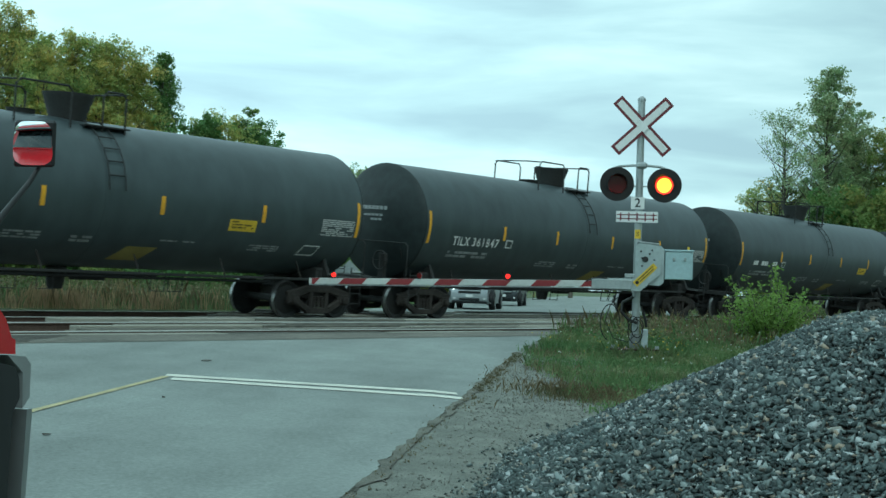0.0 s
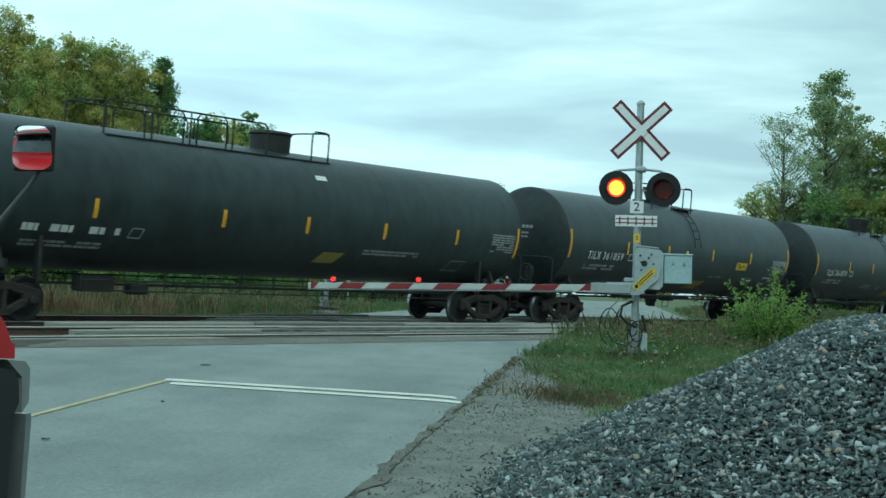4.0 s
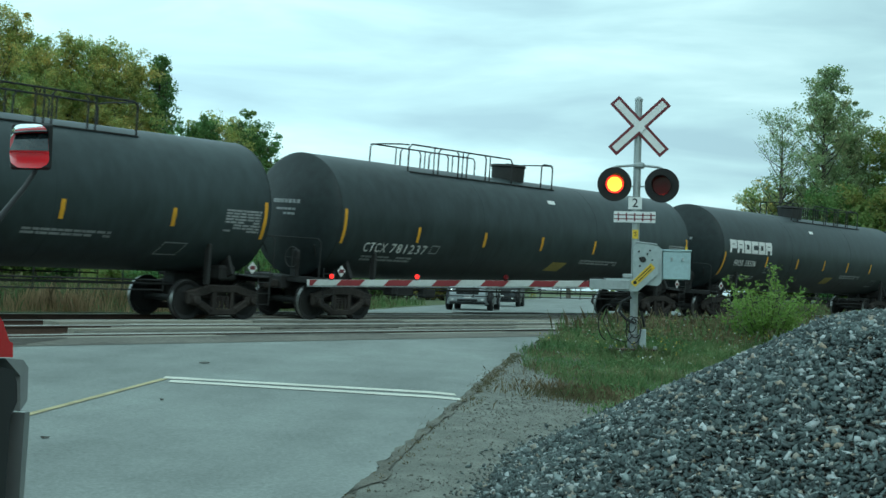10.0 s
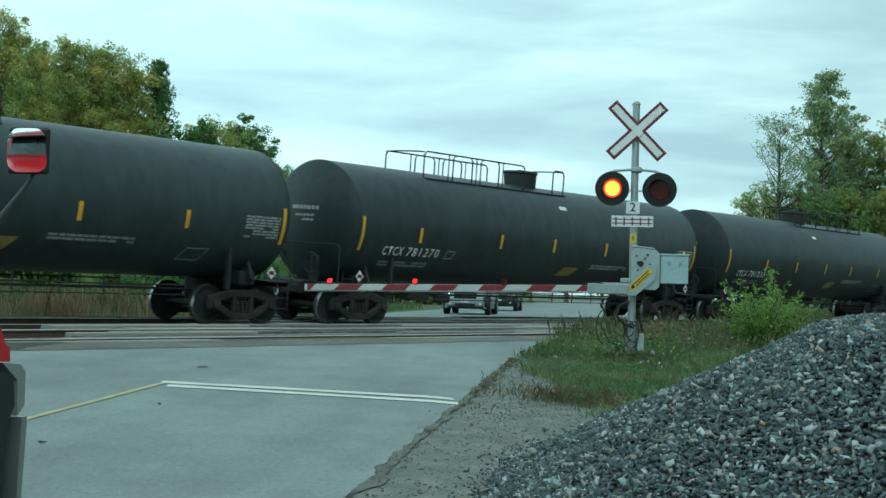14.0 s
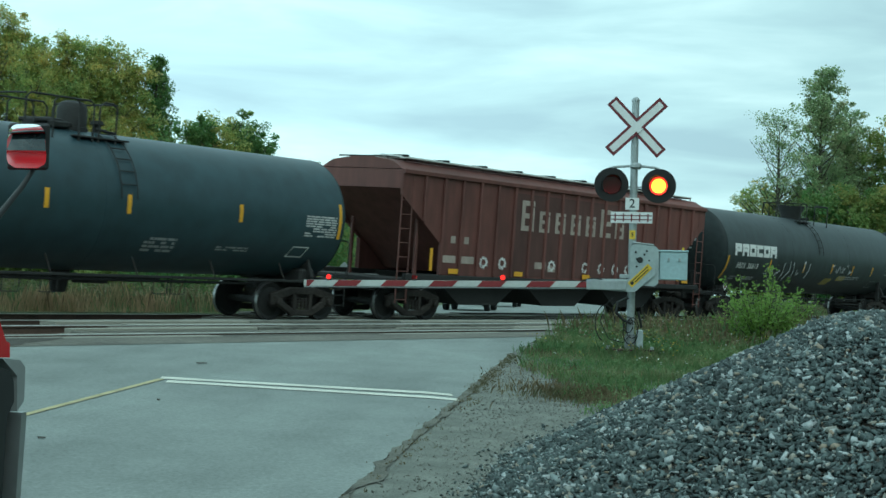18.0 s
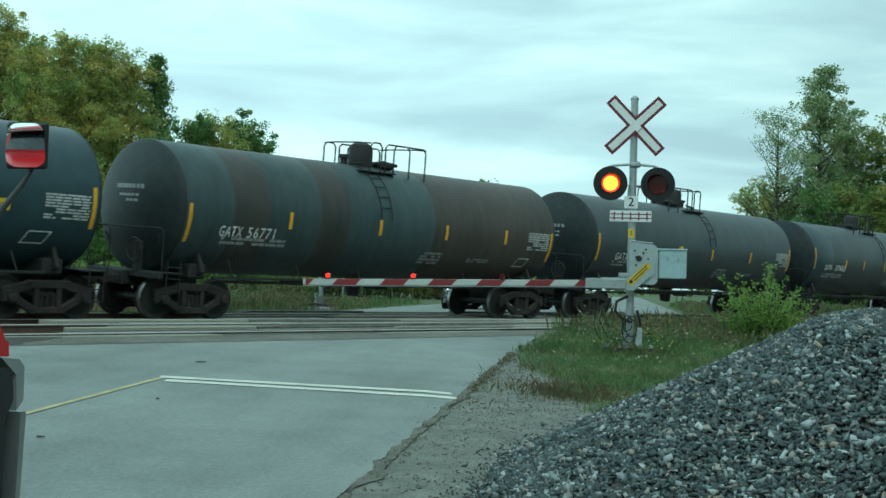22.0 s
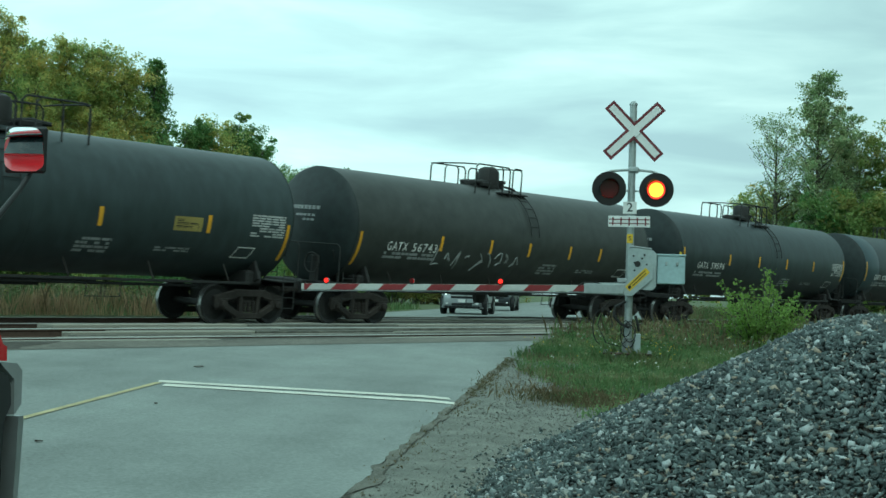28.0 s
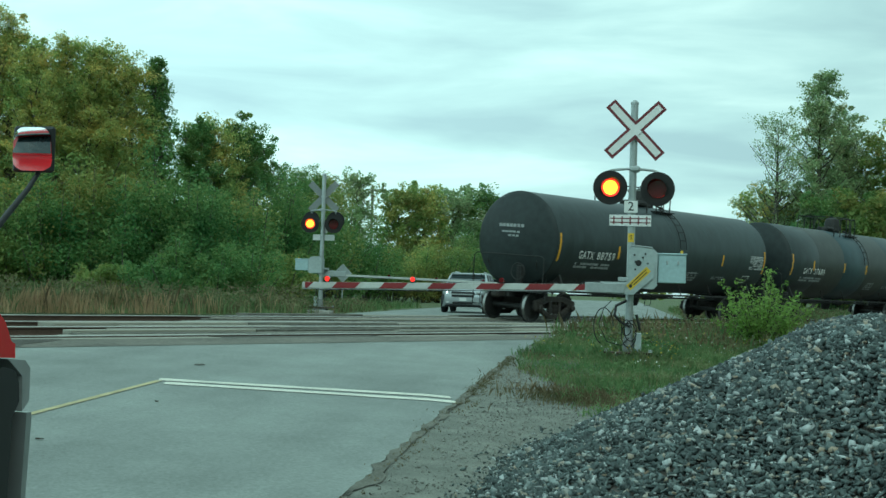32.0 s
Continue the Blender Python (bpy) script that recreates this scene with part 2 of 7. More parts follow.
M_MIRROR = mat("mirror_glass", (0.86, 0.88, 0.88), 0.02, 1.0, vary=0.0)
M_GLASS = mat("dark_window_glass", (0.02, 0.03, 0.032), 0.05, 0.0, vary=0.1, spec=0.9)
M_SILVER = mat("silver_car_paint", (0.45, 0.48, 0.50), 0.3, 0.5, vary=0.06)
M_NAVY = mat("dark_car_paint", (0.05, 0.055, 0.06), 0.3, 0.4, vary=0.08)
M_BARK = mat("bark", (0.10, 0.09, 0.07), 0.9, vary=0.4, scale=12, bump=0.6)
M_WOODPOLE = mat("weathered_pole", (0.17, 0.16, 0.14), 0.9, vary=0.3, scale=10, stretch=(3, 3, 0.3))
L_AUTUMN = leafy("autumn_leaves", (0.16, 0.32, 0.11), (0.42, 0.47, 0.155), (0.76, 0.51, 0.15))
L_GREEN = leafy("green_leaves", (0.07, 0.18, 0.06), (0.155, 0.265, 0.085), (0.30, 0.34, 0.115))
L_MIXED = leafy("turning_leaves", (0.12, 0.22, 0.065), (0.24, 0.30, 0.09), (0.46, 0.36, 0.12))
L_PALE = leafy("pale_leaves", (0.20, 0.31, 0.14), (0.33, 0.42, 0.21), (0.50, 0.47, 0.28))
L_BRIGHT = leafy("bright_shrub_leaves", (0.16, 0.28, 0.06), (0.25, 0.36, 0.09), (0.36, 0.41, 0.13))
L_GRASS = leafy("grass_blades", (0.12, 0.225, 0.085), (0.205, 0.30, 0.125), (0.34, 0.33, 0.18))
L_DRY = leafy("dry_weeds", (0.13, 0.14, 0.07), (0.22, 0.18, 0.10), (0.31, 0.24, 0.155))
L_MEADOW = leafy("meadow_weeds", (0.09, 0.16, 0.055), (0.18, 0.18, 0.09), (0.29, 0.21, 0.14))
L_EDGE = leafy("brown_edge_weeds", (0.09, 0.105, 0.05), (0.14, 0.125, 0.07), (0.20, 0.155, 0.095))
L_TAN = leafy("tan_grass", (0.22, 0.22, 0.10), (0.46, 0.35, 0.20), (0.66, 0.48, 0.31))
L_RUSSET = leafy("russet_grass", (0.19, 0.25, 0.11), (0.34, 0.28, 0.17), (0.50, 0.34, 0.25))
L_FLOWER = mat("small_flowers", (0.55, 0.42, 0.05), 0.7, vary=0.2)
L_FLOWERW = mat("small_white_flowers", (0.6, 0.62, 0.55), 0.7, vary=0.2)


# ---- building tools ----
class Form:
    """Collects faces of one mesh."""

    def __init__(self):
        self.v, self.f = [], []

    def box(self, c, s, m=None, ch=0.0):
        """A box about c of size s, its edges chamfered by ch, turned by m."""
        hx, hy, hz = s[0] / 2, s[1] / 2, s[2] / 2
        ch = min(ch, hx * 0.9, hy * 0.9, hz * 0.9)
        bm = bmesh.new()
        bmesh.ops.create_cube(bm, size=1)
        for q in bm.verts:
            q.co = Vector((q.co.x * s[0], q.co.y * s[1], q.co.z * s[2]))
        if ch > 0:
            bmesh.ops.bevel(bm, geom=list(bm.edges), offset=ch, segments=1, affect="EDGES")
        self.take(bm, Matrix.Translation(c) @ (m or Matrix()))
        return self

    def take(self, bm, m=None):
        k = len(self.v)
        bm.verts.index_update()
        self.v += [tuple((m @ q.co) if m else q.co) for q in bm.verts]
        self.f += [[k + q.index for q in face.verts] for face in bm.faces]
        bm.free()

    def tube(self, pts, r, seg=8, caps=True):
        """A round tube along points; r is one radius or one for each point."""
        pts = [Vector(p) for p in pts]
        rs = r if isinstance(r, (list, tuple)) else [r] * len(pts)
        k = len(self.v)
        side = None
        for i, p in enumerate(pts):
            d = (pts[min(i + 1, len(pts) - 1)] - pts[max(i - 1, 0)]).normalized()
            if side is None:
                side = d.orthogonal().normalized()
            else:
                side = (side - d * side.dot(d)).normalized()
            up = d.cross(side)
            for j in range(seg):
                a = 2 * math.pi * j / seg
                self.v.append(tuple(p + rs[i] * (math.cos(a) * side + math.sin(a) * up)))
        for i in range(len(pts) - 1):
            for j in range(seg):
                a, b = k + i * seg + j, k + i * seg + (j + 1) % seg
                self.f.append([a, b, b + seg, a + seg])
        if caps:
            self.f.append([k + j for j in range(seg)][::-1])
            self.f.append([k + (len(pts) - 1) * seg + j for j in range(seg)])
        return self

    def lathe(self, profile, seg=32, axis="x", c=(0, 0, 0)):
        """A body of turning: (place along the axis, radius) in order."""
        k = len(self.v)
        for a, r in profile:
            for j in range(seg):
                w = 2 * math.pi * j / seg
                p, q = r * math.cos(w), r * math.sin(w)
                co = {"x": (a, p, q), "y": (p, a, q), "z": (p, q, a)}[axis]
                self.v.append((co[0] + c[0], co[1] + c[1], co[2] + c[2]))
        for i in range(len(profile) - 1):
            for j in range(seg):
                a, b = k + i * seg + j, k + i * seg + (j + 1) % seg
                self.f.append([a, b, b + seg, a + seg] if axis != "y" else [a, a + seg, b + seg, b])
        return self

    def prism(self, outline, y0, y1):
        """An outline in x and z, drawn out from y0 to y1."""
        k, n = len(self.v), len(outline)
        self.v += [(x, y0, z) for x, z in outline] + [(x, y1, z) for x, z in outline]
        self.f.append([k + i for i in range(n)])
        self.f.append([k + n + i for i in range(n)][::-1])
        for i in range(n):
            j = (i + 1) % n
            self.f.append([k + j, k + i, k + n + i, k + n + j])
        return self

    def quad(self, a, b, c, d):
        k = len(self.v)
        self.v += [tuple(a), tuple(b), tuple(c), tuple(d)]
        self.f.append([k, k + 1, k + 2, k + 3])
        return self

    def mesh(self, name, material, smooth=False, sharp=35):
        me = bpy.data.meshes.new(name)
        me.from_pydata(self.v, [], self.f)
        bm = bmesh.new()
        bm.from_mesh(me)
        bmesh.ops.recalc_face_normals(bm, faces=bm.faces)
        bm.to_mesh(me)
        bm.free()
        me.materials.append(material)
        if smooth:
            me.shade_smooth()
            me.set_sharp_from_angle(angle=radians(sharp))
        return me


def part(name, form, material, parent=None, label="", smooth=False, at=None):
    """One mesh object under a thing or a part."""
    data = form if isinstance(form, bpy.types.Mesh) else form.mesh(name, material, smooth)
    ob = new(name, data)
    ob.parent = parent
    if at is not None:
        ob.matrix_basis = at
    if label:
        tagged(ob, label)
    return ob


def thing(name, m, label, category, group="", kind=""):
    ob = new(name)
    ob.matrix_basis = m
    ob.empty_display_size = 0.2
    return tagged(ob, label, category, group, kind)


def lettering(words, size, stretch=1.0):
    """A flat mesh of words, centred, in x and y."""
    c = bpy.data.curves.new("words", "FONT")
    c.body, c.size, c.align_x, c.align_y = words, size, "CENTER", "CENTER"
    c.resolution_u, c.space_character, c.offset = 2, 1.2, 0.010 * size
    ob = bpy.data.objects.new("words", c)
    me = bpy.data.meshes.new_from_object(ob)
    bpy.data.objects.remove(ob)
    bpy.data.curves.remove(c)
    for q in me.vertices:
        q.co.x *= stretch
    return me


def loose_mesh(name, verts, faces_n, material, smooth=False):
    """Many separate pieces from numpy arrays: verts (n, k, 3), each piece of k corners one face."""
    n, k = verts.shape[:2]
    me = bpy.data.meshes.new(name)
    me.vertices.add(n * k)
    me.vertices.foreach_set("co", verts.reshape(-1).astype(np.float32))
    me.loops.add(n * k)
    me.loops.foreach_set("vertex_index", np.arange(n * k, dtype=np.int32))
    me.polygons.add(n)
    me.polygons.foreach_set("loop_start", np.arange(0, n * k, k, dtype=np.int32))
    me.update(calc_edges=True)
    me.materials.append(material)
    return me


rng = np.random.default_rng(7)


# ---- the plan: u along the road, w across it (to its right), x along the tracks ----
UX, UY = 0.8545, 0.5195
YELLOW_W, EDGE_W, LEFT_W = 16.22, 19.47, 12.9


def uw(u, w):
    return u * UX + w * UY, u * UY - w * UX


def ground_z(y):
    """The road and its verges climb to the tracks and lie level beyond."""
    if y >= -8.5:
        return 0.0
    return 0.05 * (max(y, -34.0) + 8.5)


def axis_lines(stops):
    out = []
    for a, b, step in stops:
        n = max(1, round((b - a) / step))
        out += [a + (b - a) * i / n for i in range(n)]
    return out + [stops[-1][1]]


def build_ground():
    xs = axis_lines([(-1500, -60, 240), (-60, -10, 10), (-10, 60, 1.0), (60, 200, 14), (200, 2000, 300)])
    ys = axis_lines([(-1500, -60, 240), (-60, -30, 10), (-30, -8.5, 0.9), (-8.5, 10, 0.8), (10, 60, 5), (60, 200, 20), (200, 2000, 300)])
    g = Form()
    for y in ys:
        for x in xs:
            w = x * UY - y * UX
            z = ground_z(y) - 0.06
            if -9.5 < y < 3.2:
                z -= 0.25
            elif w > EDGE_W + 0.5 and y < -8.5:
                z += 0.03 * noise.noise((x * 0.8, y * 0.8, 0)) + 0.02
            g.v.append((x, y, z))
    n = len(xs)
    for j in range(len(ys) - 1):
        for i in range(n - 1):
            a = j * n + i
            g.f.append([a, a + 1, a + n + 1, a + n])
    ob = part("ground", g, M_SOIL, smooth=True)
    tagged(ob, "level ground of soil and short turf", "ground", kind="structure")


def strip(name, material, u0, u1, w0, w1, lift, label, category, y_min=-99.0, y_max=99.0, step=0.6, wob=0.0):
    """A sheet laid along the road between two offsets, clipped by the line of the tracks."""
    g = Form()
    us = axis_lines([(u0, u1, step)])
    m = 12
    for u in us:
        for i in range(m + 1):
            a, b = w0(u), w1(u)
            w = a + (b - a) * i / m
            if wob and i in (0, m):
                w += wob * (noise.noise((u * 1.3, i, 3.0)) + 0.6 * noise.noise((u * 4.1, i, 5.0)))
            x, y = uw(u, w)
            if y > y_max or y < y_min:
                yc = min(max(y, y_min), y_max)
                x, y = x + (yc - y) / UY * UX, yc
            g.v.append((x, y, ground_z(y) + lift))
    for j in range(len(us) - 1):
        for i in range(m):
            a = j * (m + 1) + i
            g.f.append([a, a + 1, a + m + 2, a + m + 1])
    ob = part(name, g, material, smooth=True)
    return tagged(ob, label, category, kind="structure")


def build_roads():
    flare = lambda u: EDGE_W + max(0, u - 9.5) * 0.05
    strip("road", M_ROAD, -40, 26, lambda u: LEFT_W - 1.5, flare, 0.0, "worn grey asphalt road up to the railway", "road", y_max=-8.9, step=0.12, wob=0.07)
    strip("road_beyond_tracks", M_ROAD, 14, 190, lambda u: LEFT_W - 0.6, lambda u: EDGE_W + 4.2, 0.0, "grey asphalt road beyond the railway", "road", y_min=2.6, step=2.5, wob=0.1)
    strip("gravel_shoulder", M_SHOULDER, -40, 12, lambda u: EDGE_W - 0.3, lambda u: EDGE_W + 3.0, -0.006, "dusty gravel shoulder beside the road", "shoulder", y_max=-9.2, wob=0.4)
    strip("crossing_apron", M_PATCH, 0, 30, lambda u: LEFT_W - 1.6, flare, 0.006, "dirty asphalt apron before the tracks", "pavement", y_min=-9.6, y_max=-8.7, wob=0.05)
    strip("dirt_edge", M_DIRT, 0, 22, lambda u: LEFT_W - 1.9, lambda u: LEFT_W + 0.5, 0.011, "packed brown dirt along the asphalt's end", "dirt", y_min=-9.5, y_max=-8.6, wob=0.25)
    strip("crumbled_edge", M_EDGE, -12, 9, lambda u: EDGE_W - 0.02 - 0.04 * noise.noise((u * 1.7, 2, 0)), lambda u: EDGE_W + 0.06 + 0.06 * noise.noise((u * 1.1, 7, 0)), 0.004, "crumbled dusty edge of the asphalt", "road edge", y_max=-9.3, step=0.1, wob=0.09)
    # stop line: two white strokes across the lane, and the yellow centre line
    for k, (a, b) in enumerate((((9.72, -13.02), (12.02, -15.36)), ((9.55, -13.32), (11.72, -15.68)))):
        g = Form()
        n = 40
        dx, dy = b[0] - a[0], b[1] - a[1]
        ln = math.hypot(dx, dy)
        px, py = -dy / ln * 0.105, dx / ln * 0.105
        for i in range(n + 1):
            f = i / n
            j = 1 + 0.25 * noise.noise((f * 9, k, 0))
            bend = -0.16 * max(0, f - 0.9) / 0.1 * 0.6
            for s in (-1, 1):
                x, y = a[0] + dx * f + s * px * j + bend * UX, a[1] + dy * f + s * py * j + bend * UY
                g.v.append((x, y, ground_z(y) + 0.007))
        for i in range(n):
            g.f.append([2 * i, 2 * i + 1, 2 * i + 3, 2 * i + 2])
        tagged(part("stop_line", g, M_WHITE), "worn white stop line painted on asphalt", "road marking", "stop line strokes", "structure")
    g = Form()
    n = 120
    for i in range(n + 1):
        u = -35 + (1.42 + 35) * i / n
        for s in (-1, 1):
            x, y = uw(u, YELLOW_W + s * 0.037 * (1 + 0.2 * noise.noise((u * 3, 0, 1))))
            g.v.append((x, y, ground_z(y) + 0.007))
    for i in range(n):
        g.f.append([2 * i, 2 * i + 1, 2 * i + 3, 2 * i + 2])
    tagged(part("centre_line", g, M_YELLOW), "faded yellow centre line painted on asphalt", "road marking", kind="structure")


CANT = 0.082
TRACKS = ((0.13, 0.0), (-6.0, 0.0))


def build_tracks():
    for k, (yc, z0) in enumerate(TRACKS):
        bed = Form()
        xs = axis_lines([(-90, -20, 10), (-20, 80, 1.0), (80, 900, 60)])
        ys = (-3.1, -2.3, -1.6, -0.6, 0.6, 1.6, 2.3, 3.1)
        for x in xs:
            for y in ys:
                z = -0.19 - (0.2 if abs(y) > 3 else 0.05 if abs(y) > 2 else 0)
                bed.v.append((x, yc + y, z0 + z + 0.03 * noise.noise((x, y * 2, k * 7))))
        n = len(ys)
        for i in range(len(xs) - 1):
            for j in range(n - 1):
                a = i * n + j
                bed.f.append([a, a + 1, a + n + 1, a + n])
        tagged(part("ballast_bed", bed, M_BALLAST, smooth=True), "brown-grey ballast bed under a track", "ballast", kind="structure")
        for s in (-1, 1):
            y, z = yc + s * 0.755, z0 + s * CANT / 2
            rail = thing("rail", pose(0, y, z), "steel rail with a polished running surface", "rail", "rails", "structure")
            web = Form()
            web.prism([(-0.034, -0.012), (0.034, -0.012), (0.034, -0.035), (0.009, -0.05), (0.009, -0.13), (0.07, -0.155), (0.07, -0.165), (-0.07, -0.165), (-0.07, -0.155), (-0.009, -0.13), (-0.009, -0.05), (-0.034, -0.035)], 0, 1)
            me = web.mesh("rail_web", M_RAILSIDE)
            for q in me.vertices:
                q.co = Vector((-90 + q.co.y * 990, q.co.x, q.co.z))
            part("rail_web", me, M_RAILSIDE, rail)
            head = Form().box((405, 0, -0.010), (990, 0.072, 0.020), ch=0.005)
            part("rail_head", head, M_RAIL, rail, "bright worn rail head")
    # planks of the crossing, laid along the rails across the road
    rows = []
    for yc, z0 in TRACKS:
        for off, wid in ((-1.62, 0.55), (-1.07, 0.45), (-0.52, 0.34), (-0.16, 0.34), (0.2, 0.34), (0.55, 0.30), (1.07, 0.45), (1.62, 0.55)):
            rows.append((yc + off, wid - 0.02, z0 + off * CANT / 1.51))
    rows += [(-4.05, 0.45, 0.02), (-3.55, 0.45, 0.0), (-3.05, 0.45, -0.02), (-2.55, 0.45, -0.04), (-2.05, 0.45, -0.06), (-8.15, 0.62, -0.08), (2.2, 0.6, 0.06)]
    deck = thing("crossing_deck", pose(0, 0, 0), "weathered plank deck of the level crossing", "crossing deck", kind="structure")
    for y, wid, z in rows:
        x0 = (LEFT_W - (1.7 if y > -4.5 else 0.7) + UX * y) / UY + rng.uniform(-0.3, 0.3)
        x1 = (EDGE_W + 1.2 + UX * y) / UY + rng.uniform(-0.2, 0.4)
        n = 4
        for i in range(n):
            a, b = x0 + (x1 - x0) * i / n, x0 + (x1 - x0) * (i + 1) / n - 0.02
            g = Form().box(((a + b) / 2, y, z - 0.075 + rng.uniform(-0.028, 0.004)), (b - a, wid - rng.uniform(0, 0.05), 0.15), ch=0.012)
            part("plank", g, M_PLANK, deck)


build_ground()
build_roads()
build_tracks()


# ---- crossing signals ----
FLASH, FIRST = 1.4695, 6.48 - 5 * 1.4695


FLASHERS = []


def two_faced(r0, r1, front, back):
    """A thin round insert: one face lit, the other dark."""
    bm = bmesh.new()
    for side, y in ((0, -0.004), (1, 0.004)):
        seg = 36
        rows = []
        for r in (r0, r1):
            if r > 0:
                rows.append([bm.verts.new((r * math.cos(2 * math.pi * j / seg), y, r * math.sin(2 * math.pi * j / seg))) for j in range(seg)])
        for j in range(seg):
            i = (j + 1) % seg
            if len(rows) == 2:
                f = bm.faces.new([rows[0][j], rows[1][j], rows[1][i], rows[0][i]])
                f.material_index = side
        if len(rows) == 1:
            f = bm.faces.new(rows[0])
            f.material_index = side
    me = bpy.data.meshes.new("insert")
    bm.to_mesh(me)
    bm.free()
    me.materials.append(front)
    me.materials.append(back)
    return me


def flasher_light(parent, x, z, first, swing=0.0, y=-0.14):
    """A round plate with hood and lens; its lamp insert turns its lit face to the road and away."""
    plate = Form().lathe([(0.03, 0.0), (0.03, 0.275), (0.018, 0.285), (-0.004, 0.285), (-0.004, 0.16), (0.012, 0.155), (0.012, 0.0)], 40, "y")
    ob = part("signal_plate", plate, M_DISC, parent, "round black background plate of a signal light", True, pose(x, y, z, 0, 0, swing))
    hood = Form()
    seg = 26
    for j in range(seg + 1):
        a = radians(-35 + 250 * j / seg)
        ln = -0.22 * (0.35 + 0.65 * max(0, math.sin(a)))
        for r in (0.158, 0.164):
            hood.v += [(r * math.cos(a), 0.0, r * math.sin(a)), (r * math.cos(a), ln, r * math.sin(a))]
    for j in range(seg):
        a, b = 4 * j, 4 * (j + 1)
        hood.f += [[a, a + 1, b + 1, b], [a + 2, b + 2, b + 3, a + 3], [a + 1, a + 3, b + 3, b + 1]]
    part("hood", hood, M_DISC, ob, "black hood over the lens", True)
    lens = Form().lathe([(-0.006, 0.0), (-0.006, 0.150), (0.004, 0.154)], 36, "y")
    part("lens", lens, M_LENS, ob, "dark red glass lens", True)
    back = Form().lathe([(0.03, 0.1), (0.12, 0.09), (0.15, 0.05), (0.15, 0.0)], 20, "y")
    part("lamp_housing", back, M_DISC, ob, "", True)
    lit = part("lamp_insert", two_faced(0, 0.122, M_LIT, M_LENS), None, ob, "lit amber-red lamp insert", False, pose(0, -0.02, 0))
    rim_ob = part("lamp_rim", two_faced(0.122, 0.152, M_HALO, M_LENS), None, ob, "red glow of the lit lens", False, pose(0, -0.02, 0))
    FLASHERS.append((lit, -0.02, first))
    FLASHERS.append((rim_ob, -0.02, first))
    return ob


def build_signal():
    t = thing("crossing_signal", pose(19.45, -13.2, -0.16, 0, 0, -58.7), "grey crossing signal mast with crossed boards, flashing lights, lowered gate", "crossing signal", "crossing signals")
    part("mast", Form().tube([(0, 0, -0.1), (0, 0, 4.24)], [0.066, 0.062], 20), M_GALV, t, "galvanised round signal mast", True)
    part("mast_cap", Form().lathe([(4.24, 0.07), (4.27, 0.07), (4.31, 0.03), (4.31, 0.0)], 16, "z"), M_GALV, t, "", True)
    foot = Form().box((0, 0, 0.02), (0.42, 0.42, 0.06), ch=0.01)
    for sx in (-1, 1):
        for sy in (-1, 1):
            foot.tube([(sx * 0.15, sy * 0.15, 0.04), (sx * 0.15, sy * 0.15, 0.13)], 0.016, 6)
    foot.lathe([(0.05, 0.11), (0.09, 0.10), (0.34, 0.082), (0.34, 0.06)], 16, "z")
    part("base_flange", foot, M_BACK, t, "bolted cast base of the mast")
    part("footing", Form().box((0, 0, -0.25), (0.74, 0.6, 0.5), ch=0.02), M_CONC, t, "concrete footing")
    part("base_plate", Form().box((0, -0.02, 0.085), (0.80, 0.5, 0.028), ch=0.006), M_RAILSIDE, t, "rusty steel plate under the mast")
    for x in (-0.36, 0.36):
        part("anchor_bolt", Form().tube([(x, -0.2, 0.09), (x, -0.2, 0.15)], 0.034, 8), M_GALV, t, "pale anchor bolt end")
    # crossed boards
    zc = 3.80
    for k, a in enumerate((46.5, -43.5)):
        m = pose(0.02, -0.082 - 0.018 * k, zc, 0, a, 0)
        bd = part("crossed_board", Form().box((0, 0, 0), (1.22, 0.010, 0.205)), M_BACK, t, "white board with a dark red border", at=m)
        part("board_border", Form().box((0, -0.0065, 0), (1.218, 0.003, 0.203)), M_SIGNR, bd)
        if k == 0:
            for s in (-1, 1):
                part("board_face", Form().box((s * 0.333, -0.010, 0), (0.462, 0.004, 0.112)), M_SIGNW, bd)
        else:
            part("board_face", Form().box((0, -0.010, 0), (1.125, 0.004, 0.112)), M_SIGNW, bd)
            part("board_centre", Form().box((0, -0.0112, 0), (0.110, 0.004, 0.2)), M_SIGNW, bd)
    part("board_clamp", Form().box((0, -0.05, zc), (0.16, 0.09, 0.06), ch=0.006), M_GALV, t)
    # arm for the lights
    part("light_arm", Form().tube([(-0.42, -0.03, 3.10), (-0.34, -0.03, 3.13), (-0.1, -0.03, 3.15), (0.1, -0.03, 3.15), (0.34, -0.03, 3.13), (0.42, -0.03, 3.10)], 0.022, 10), M_GALV, t, "cross pipe that carries the lights", True)
    part("light_arm_hub", Form().box((0.03, -0.02, 3.15), (0.19, 0.17, 0.10), ch=0.03), M_GALV, t)
    for s in (-1, 1):
        part("light_hanger", Form().tube([(s * 0.385, -0.03, 3.12), (s * 0.385, -0.06, 3.04)], 0.018, 8), M_GALV, t)
        part("light_hanger", Form().tube([(s * 0.385, -0.04, 2.78), (s * 0.2, -0.02, 2.80), (0, 0, 2.80)], 0.012, 6), M_GALV, t)
    flasher_light(t, -0.37, 2.825, "left", 7)
    flasher_light(t, 0.41, 2.815, "right", -9)
    # plates
    num = part("number_plate_of_tracks", Form().box((-0.02, -0.085, 2.515), (0.225, 0.008, 0.20), ch=0.002), M_SIGNW, t, "white plate with the number of tracks")
    me = lettering("2", 0.21)
    me.materials.append(M_DARK)
    part("numeral", me, M_SIGNR, num, "black numeral 2", at=pose(-0.02, -0.091, 2.515, 90))
